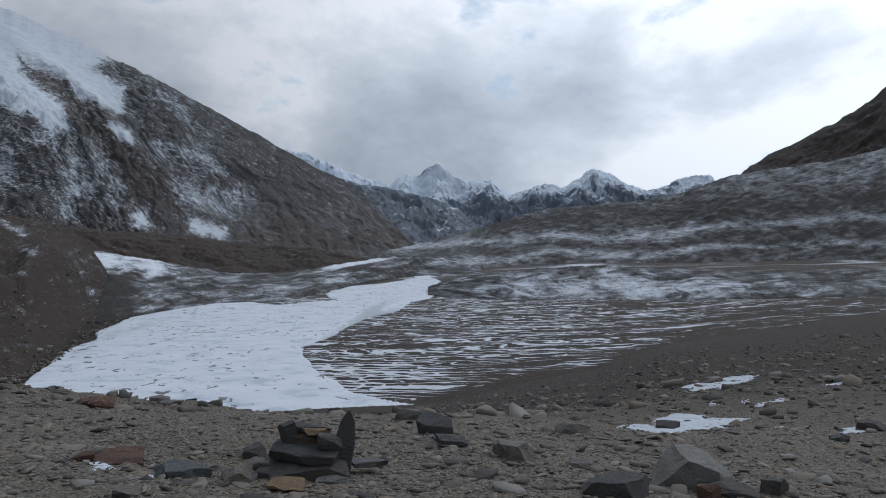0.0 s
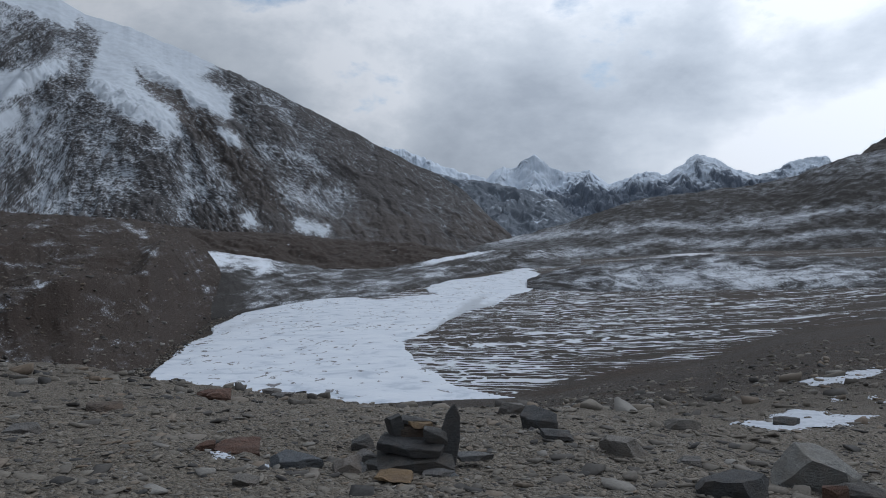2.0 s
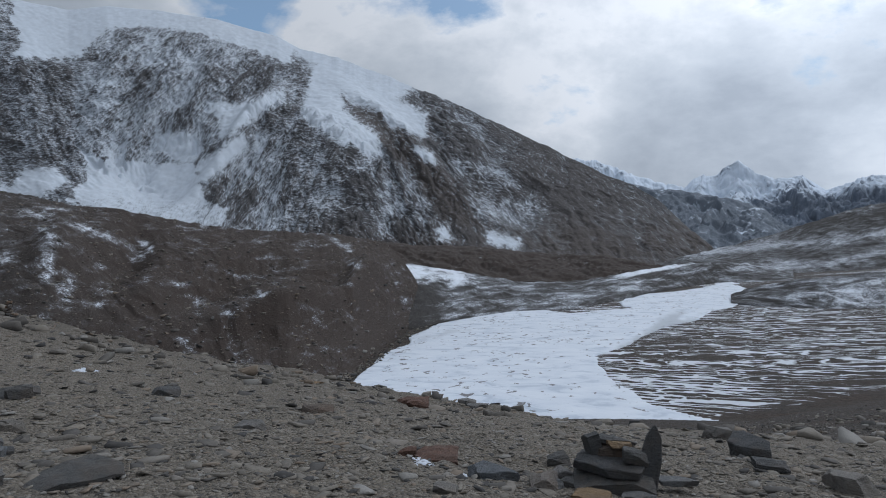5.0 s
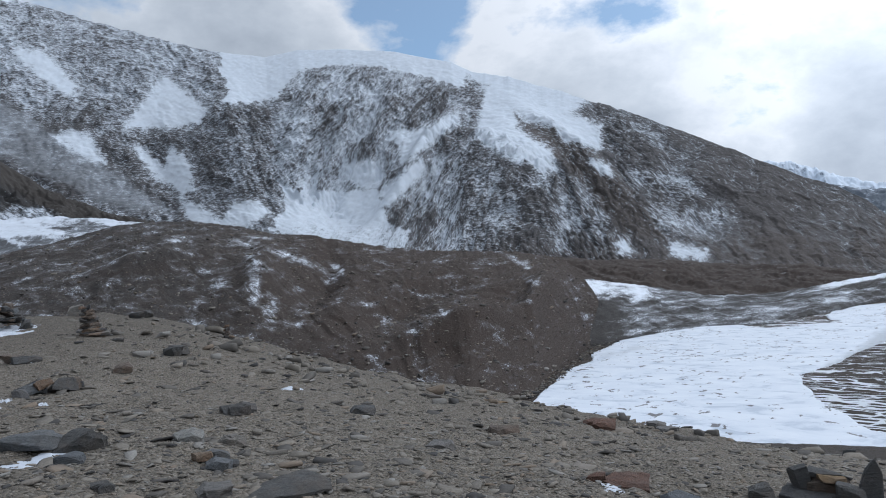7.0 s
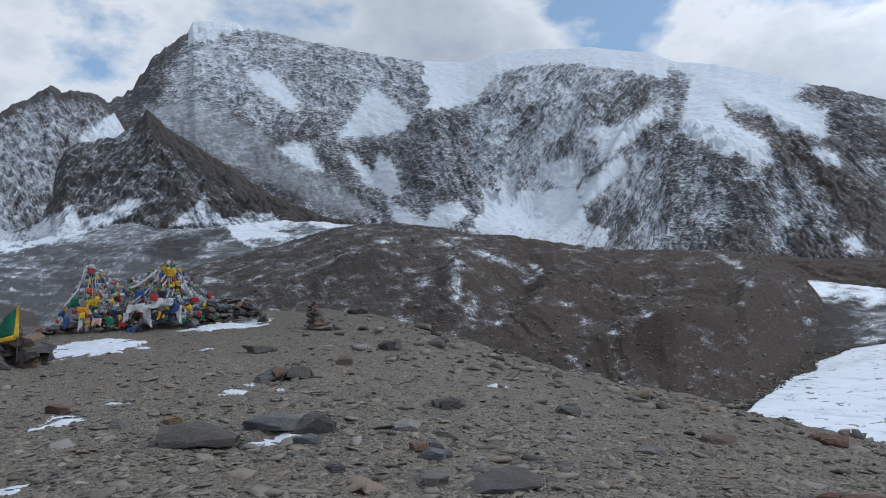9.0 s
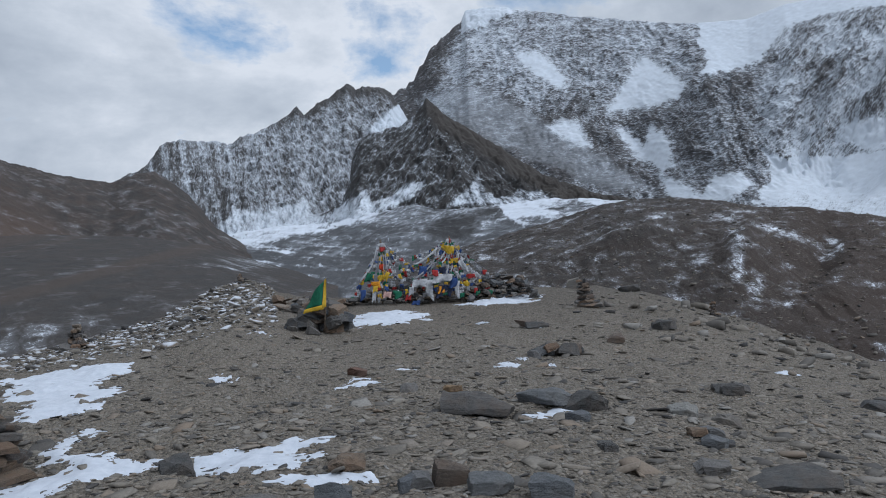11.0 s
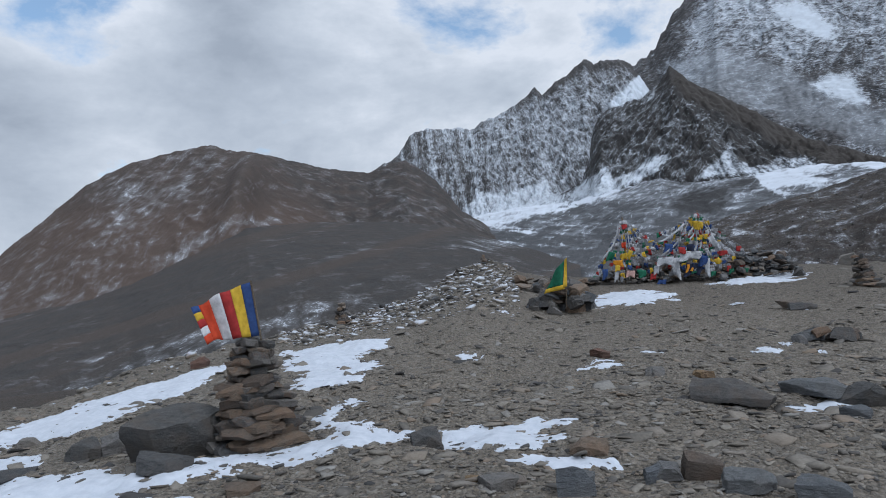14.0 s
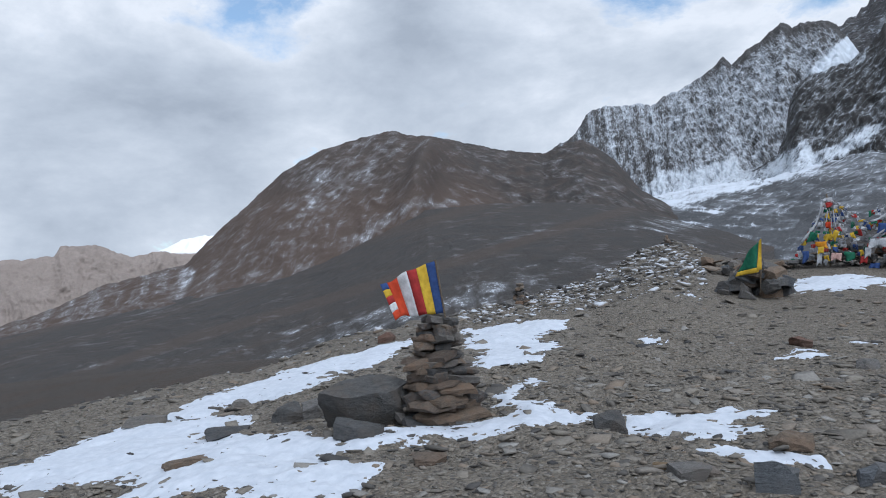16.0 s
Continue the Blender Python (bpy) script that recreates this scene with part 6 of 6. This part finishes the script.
def hanging(rng, colour, w, h, sway):
    """One small flag, hung by its upper edge, crumpled by the wind."""
    a, b, c = rng.uniform(0, 6), rng.uniform(2, 5), rng.uniform(0.10, 0.30) * w

    def shape(u, v):
        return (w * (u - 0.5) + 0.15 * w * math.sin(a + 3 * v) * v, c * math.sin(a + b * u * 2 + 2 * v) * (0.3 + v) + sway * v, -h * v * (0.9 + 0.15 * math.sin(a + 4 * u)))
    return cloth_mesh("flag", colour, shape, 4, 4)


def prayer_pole(label, px, py, tall, ends, seed, extra=()):
    """A pole with cords to the ground round it, hung with small prayer flags."""
    rng = random.Random(seed)
    base = tagged(new("prayer_flag_pole"), label, "prayer flags")
    turn = math.degrees(math.atan2(-px, py))
    base.matrix_basis = pose(px, py, ground_at(px, py), 0, 0, turn)
    part("pole", rod_mesh("pole", [(0, 0, 0), (0.02, 0, tall * 0.5), (-0.01, 0, tall)], 0.022, WOOD), base)
    top = Vector((0, 0, tall * 0.97))
    for ex, ey, ez, count, white in ends:
        count = int(count * 1.9)
        end = Vector((ex, ey, ez))
        for _ in range(1):
            q0 = rng.uniform(0.0, 0.25)
            q1, wd, ph = q0 + rng.uniform(0.3, 0.6), rng.uniform(0.02, 0.045), rng.uniform(0, 6)

            def along(u, v, q0=q0, q1=q1, wd=wd, ph=ph, end=end):
                p = top.lerp(end, q0 + (q1 - q0) * v)
                return p + Vector((wd * (u - 0.5) + 0.03 * math.sin(ph + 7 * v), -0.06 + 0.03 * math.cos(ph + 6 * v), -0.05 * u - 0.12 * math.sin(3.1 * v)))
            part("scarf", cloth_mesh("scarf", rng.choice(("white", "grey", "grey")), along, 2, 7), base, None, "white scarf tied along a cord")
        pts = [top.lerp(end, q / 8) - Vector((0, 0, 0.10 * math.sin(math.pi * q / 8))) for q in range(9)]
        part("cord", rod_mesh("cord", pts, 0.006, WOOD, 4), base)
        for k in range(count):
            q = (k + 0.6 + rng.uniform(-0.2, 0.2)) / (count + 0.3)
            p = top.lerp(end, q) - Vector((0, 0, 0.10 * math.sin(math.pi * q)))
            col = rng.choice(("white", "grey", "grey")) if rng.random() < 0.75 * white + 0.05 else PRAYER[(k + seed) % 5]
            w, h = rng.uniform(0.08, 0.16), rng.uniform(0.07, 0.17)
            part("flag", hanging(rng, col, w, h, rng.uniform(-0.05, 0.05)), base, pose(p.x, p.y - 0.02, p.z, 0, rng.uniform(-14, 14), rng.uniform(-40, 40)), col + " prayer flag")
    for col, cx, cy, cz, w, h, tilt in extra:
        part("cloth", hanging(rng, col, w * 0.66, h * 0.72, 0.0), base, pose(cx, cy, cz, 0, tilt, rng.uniform(-12, 12)), col + " cloth")
    return base


prayer_pole("pole hung with white, green and yellow prayer flags", -22.6, 4.32, 2.05,
            [(-0.75, -0.25, 0.55, 8, 0.45), (-0.45, -0.55, 0.5, 7, 0.3), (0.15, -0.65, 0.5, 8, 0.3), (0.65, -0.5, 0.55, 8, 0.5), (0.95, -0.1, 0.7, 8, 0.8), (0.1, 0.7, 0.5, 5, 0.6), (1.35, -0.65, 0.45, 9, 0.5), (1.6, -0.45, 0.8, 9, 0.3), (-0.95, -0.5, 0.2, 7, 0.4), (0.5, -0.8, 0.15, 8, 0.3), (-0.1, -0.8, 0.15, 8, 0.2)], 51,
            [("green", -0.36, -0.5, 0.98, 0.3, 0.42, 20), ("yellow", -0.02, -0.66, 0.92, 0.28, 0.3, -12), ("yellow", 0.2, -0.6, 1.0, 0.2, 0.42, 24), ("orange", 0.0, -0.4, 1.25, 0.2, 0.3, 0), ("saffron", -0.2, -0.7, 0.72, 0.42, 0.26, 0)])
prayer_pole("pole thickly hung with coloured prayer flags and white scarves", -22.0, 6.42, 1.95,
            [(-1.35, -0.3, 0.85, 13, 0.3), (-1.05, -0.5, 0.5, 11, 0.25), (-0.5, -0.75, 0.3, 10, 0.2), (0.05, -0.85, 0.25, 10, 0.2), (0.55, -0.7, 0.3, 10, 0.5), (1.0, -0.45, 0.35, 11, 0.85), (1.45, -0.2, 0.45, 10, 0.85), (-1.2, 0.1, 1.35, 9, 0.25), (0.2, 0.7, 0.4, 6, 0.6), (-1.75, -0.65, 0.7, 10, 0.5), (-1.5, -0.8, 0.2, 10, 0.4), (-0.85, -0.9, 0.12, 9, 0.3), (-0.2, -0.95, 0.1, 9, 0.2), (0.35, -0.9, 0.1, 9, 0.2), (0.85, -0.75, 0.12, 9, 0.4), (1.25, -0.55, 0.15, 9, 0.6), (1.75, -0.3, 0.3, 9, 0.7)], 52,
            [("yellow", -0.02, -0.3, 1.62, 0.46, 0.34, 10), ("yellow", 0.12, -0.36, 1.22, 0.36, 0.24, -8), ("blue", -0.85, -0.5, 1.0, 0.36, 0.4, 8), ("red", -0.95, -0.55, 0.62, 0.2, 0.3, 5), ("navy", -0.25, -0.75, 0.95, 0.3, 0.35, 0),
             ("blue", 0.1, -0.95, 0.6, 0.34, 0.45, 12), ("red", 0.62, -0.7, 0.72, 0.34, 0.2, 0), ("yellow", 0.42, -0.9, 0.5, 0.26, 0.24, -25), ("white", 0.3, -0.5, 1.15, 0.26, 0.6, -28), ("white", -0.05, -0.1, 1.85, 0.14, 0.5, 10), ("grey", 0.5, -0.4, 0.95, 0.3, 0.5, -30), ("white", 0.75, -0.4, 0.75, 0.25, 0.4, -30)])


def drapes():
    """Scarves and cloths laid over the stones between the poles."""
    rng = random.Random(61)
    for col, dx, dz, w, h, words in (("white", -0.15, 0.80, 0.62, 0.34, "white scarf draped over the stone heap"), ("white", 0.12, 0.78, 0.30, 0.80, "long white scarf hanging over the stone heap"), ("white", 0.52, 0.90, 0.8, 0.36, "white scarf draped over the stone heap"),
                                     ("navy", 0.62, 0.56, 0.62, 0.50, "dark navy cloth hung on the stone heap"), ("saffron", 0.52, 0.52, 0.28, 0.30, "small saffron cloth hung on a dark cloth"), ("white", 0.98, 0.72, 0.2, 0.66, "narrow white scarf hanging over stones"),
                                     ("red", -0.52, 0.30, 0.24, 0.26, "red cloth lying against the stones"), ("blue", -0.28, 0.14, 0.34, 0.20, "blue cloth lying against the stones"), ("white", -0.42, 0.55, 0.2, 0.36, "white cloth lying against the stones"),
                                     ("green", -0.85, 0.42, 0.32, 0.28, "green cloth lying against the stones"), ("white", -1.55, 0.5, 0.16, 0.55, "white scarf hanging at the end of the heap"), ("yellow", -1.52, 0.6, 0.2, 0.26, "yellow cloth at the end of the heap"),
                                     ("red", 0.3, 1.02, 0.26, 0.24, "red cloth above the white scarves"), ("pink", -1.15, 0.42, 0.34, 0.28, "faded pink cloth on the stones"), ("blue", -1.9, 0.5, 0.24, 0.4, "blue cloth at the end of the heap")):
        a = math.atan2(-SHRINE[0], SHRINE[1])
        front = 0.78
        px = SHRINE[0] + math.cos(a) * dx + math.sin(a) * front
        py = SHRINE[1] + math.sin(a) * dx - math.cos(a) * front
        gz = ground_at(px, py)
        w, h = w * 0.72, h * 0.8
        ob = new("cloth", hanging(rng, col, w, h, -0.06))
        ob.matrix_basis = pose(px, py, gz + max(dz, h * 0.98), 0, rng.uniform(-8, 8), math.degrees(a) + rng.uniform(-15, 15))
        tagged(ob, words, "cloth", "cloths on the stone heap")


drapes()


def green_flag():
    """Green flag with a yellow border on a leaning pole in the block heap."""
    x, y = -16.95, 1.68
    base = tagged(new("green_flag"), "green flag with a yellow border on a short pole", "flag")
    base.matrix_basis = pose(x, y, ground_at(x, y), 0, 0, math.degrees(math.atan2(-x, y)))
    part("pole", rod_mesh("pole", [(0.12, -0.22, 0.1), (0.17, -0.30, 1.24)], 0.014, WOOD), base)

    def at(u, v):
        return Vector((0.17 - 0.02 * v - 0.50 * u * (0.46 + 0.54 * v), -0.33 + 0.05 * math.sin(7 * u + 3 * v), 1.22 - 0.66 * v - 0.20 * u * (1 - 0.5 * v) + 0.02 * math.sin(9 * v)))
    part("cloth", cloth_mesh("cloth", "green", lambda u, v: at(0.2 + 0.8 * u, 0.9 * v), 8, 8), base, None, "green cloth")
    part("border", cloth_mesh("border", "yellow", lambda u, v: at(0.2 * u - 0.02, v) + Vector((0.0, -0.012, 0.02)), 3, 10), base, None, "yellow cloth border")
    part("border", cloth_mesh("border", "yellow", lambda u, v: at(0.1 + 0.92 * u, 0.88 + 0.14 * v) + Vector((0, -0.008, 0)), 8, 3), base, None, "yellow cloth border")


green_flag()


# ---- loose rubble ----
def rubble(name, label, count, spread, sizes, seed, kinds=12, flat=0.45, test=None, stone="rubble", places=None):
    """Many small broken stones in one mesh, strewn over a stretch of the ground: bearings, distances."""
    rng = np.random.default_rng(seed)
    shapes = []
    for k in range(kinds):
        bm = stone_bm(random.Random(seed * 50 + k), 1.0, 0.75, flat, 0, 0, 4 + k % 3, 0)
        bmesh.ops.triangulate(bm, faces=list(bm.faces))
        bm.verts.index_update()
        shapes.append((np.array([v.co[:] for v in bm.verts]), np.array([[v.index for v in f.verts] for f in bm.faces])))
        bm.free()
    if places is None:
        az = rng.uniform(spread[0], spread[1], count)
        r = np.exp(rng.uniform(np.log(spread[2]), np.log(spread[3]), count) * 0.6 + 0.4 * np.log(rng.uniform(spread[2], spread[3], count)))
        p = bearing(az, r, 0.0)
        z = ground_z(az, r) + bumps(p[:, 0], p[:, 1], r)
    else:
        p, z = places, places[:, 2]
    n = len(z)
    size = np.minimum(sizes[0] * np.exp(rng.normal(0, sizes[1], n)), sizes[2])
    yaw = rng.uniform(0, 2 * np.pi, n)
    tx, ty = rng.normal(0, 0.16, n), rng.normal(0, 0.16, n)
    st = rng.uniform(0.6, 1.5, (n, 3)) * [1, 1, 0.8]
    verts, faces, base = [], [], 0
    pick = rng.integers(0, kinds, n)
    for i in range(n):
        v, f = shapes[pick[i]]
        q = v * st[i] * size[i]
        c, s = math.cos(yaw[i]), math.sin(yaw[i])
        q = np.stack([q[:, 0] * c - q[:, 1] * s, q[:, 0] * s + q[:, 1] * c, q[:, 2] - 0.22 * size[i] * flat], 1)
        q[:, 2] += q[:, 0] * tx[i] + q[:, 1] * ty[i] + z[i]
        q[:, 0] += p[i, 0]
        q[:, 1] += p[i, 1]
        verts.append(q)
        faces.append(f + base)
        base += len(v)
    V, F = np.concatenate(verts), np.concatenate(faces)
    me = bpy.data.meshes.new(name)
    me.vertices.add(len(V))
    me.vertices.foreach_set("co", V.reshape(-1))
    me.loops.add(F.size)
    me.loops.foreach_set("vertex_index", F.reshape(-1).astype(np.int32))
    me.polygons.add(len(F))
    me.polygons.foreach_set("loop_start", np.arange(0, F.size, 3, dtype=np.int32))
    me.update(calc_edges=True)
    me.materials.append(STONE[stone])
    return tagged(new(name, me), label, "rubble", kind="stuff")


def hill_stones():
    """Boulders strewn over the moraine hill, half sunk in it."""
    rng = np.random.default_rng(17)
    hill = next(ob for ob in scene.objects if ob.name == "moraine_hill")
    co = np.zeros(len(hill.data.vertices) * 3)
    hill.data.vertices.foreach_get("co", co)
    co = co.reshape(-1, 3)
    az = np.degrees(np.arctan2(-co[:, 0], co[:, 1]))
    r = np.hypot(co[:, 0], co[:, 1])
    keep = (az > 25) & (az < 74) & (r < 425) & (co[:, 2] > -22)
    co = co[keep]
    spots = co[rng.choice(len(co), 16000, replace=False)] + rng.normal(0, 0.15, (16000, 3)) * [1, 1, 0]
    rubble("hill_boulders", "grey and brown boulders strewn over the moraine hill", len(spots), None, (0.20, 0.7, 1.4), 9, places=spots)


def rubble_material(name, powder=False):
    m, tree, add, bsdf, pos = start(name)
    isl = add("NewGeometry").outputs["Random Per Island"]
    fine = noise_tex(add, pos, 40.0, 5, 0.7)
    tint = ramp(add, isl, [(0.0, (0.045, 0.044, 0.044)), (0.18, (0.095, 0.088, 0.080)), (0.45, (0.153, 0.138, 0.118)), (0.7, (0.198, 0.179, 0.152)), (0.84, (0.177, 0.140, 0.107)), (0.93, (0.190, 0.178, 0.160)), (1.0, (0.235, 0.226, 0.210))])
    mul = add("Mix")
    mul.data_type, mul.blend_type = "RGBA", "MULTIPLY"
    mul.inputs[0].default_value = 0.55
    tree.links.new(tint, mul.inputs[6])
    tree.links.new(ramp(add, fine, [(0.25, 0.35), (0.75, 1.4)]), mul.inputs[7])
    col = mul.outputs[2]
    if powder:
        up = add("SeparateXYZ", Vector=add("NewGeometry").outputs["Normal"]).outputs[2]
        lie = math_node(add, "ADD", math_node(add, "MULTIPLY", up, 0.3), math_node(add, "ADD", math_node(add, "MULTIPLY", noise_tex(add, pos, 3.0, 7, 0.7), 0.9), math_node(add, "MULTIPLY", isl, 0.3)))
        col = mix_rgb(add, ramp(add, lie, [(0.78, 0.0), (0.94, 0.85)]), col, (0.50, 0.53, 0.58))
    tree.links.new(col, bsdf.inputs["Base Color"])
    return m


STONE["rubble"] = rubble_material("rubble_stone")
STONE["powdered"] = rubble_material("powdered_stone", True)
rubble("gravel_stones", "small broken grey and brown stones strewn over the pass", 26000, (-38, 143, 3.0, 14), (0.024, 0.6, 0.12), 3, 12, 0.28)
rubble("slab_rubble", "flat grey stones lying over the stony pass", 36000, (-38, 143, 3.6, 30), (0.036, 0.75, 0.22), 4, 14, 0.19)
rubble("slope_stones", "scattered stones on the slope below the pass", 6000, (-40, 3, 14, 110), (0.09, 0.75, 0.8), 5)
rubble("crest_boulders", "snow-powdered boulders on the crest beside the pass", 9000, (87.5, 106, 15, 30), (0.042, 0.7, 0.34), 6, stone="powdered")
rubble("powdered_stones", "snow-powdered stones on the slope below the crest", 6000, (98, 128, 14, 60), (0.07, 0.65, 0.45), 8, stone="powdered")
rubble("edge_stones", "stones along the brow of the pass", 900, (-8, 62, 14, 24), (0.12, 0.55, 0.45), 7)



def shore_stones():
    """Dark stones washed together along the lake's edge under the moraine."""
    rng = np.random.default_rng(29)
    line = np.array([bearing(a, (LAKE_Z - EYE) / math.tan(radians(e)), LAKE_Z) for a, e in ((30.6, -9.2), (30.0, -8.7), (28.1, -7.7), (25.4, -5.8), (22.6, -4.6), (20.5, -4.1))])
    t = rng.uniform(0, len(line) - 1.001, 900)
    k = t.astype(int)
    spots = line[k] + (line[k + 1] - line[k]) * (t - k)[:, None]
    out = np.abs(rng.normal(0, 2.2, 900))
    spots = spots + np.stack([-0.85 * out, 0.5 * out, 0.10 * out], 1) + rng.normal(0, 0.4, (900, 3)) * [1, 1, 0]
    spots[:, 2] += 0.05
    rubble("shore_stones", "dark brown stones along the edge of the frozen lake", 900, None, (0.32, 0.55, 1.2), 10, places=spots)


hill_stones()
shore_stones()
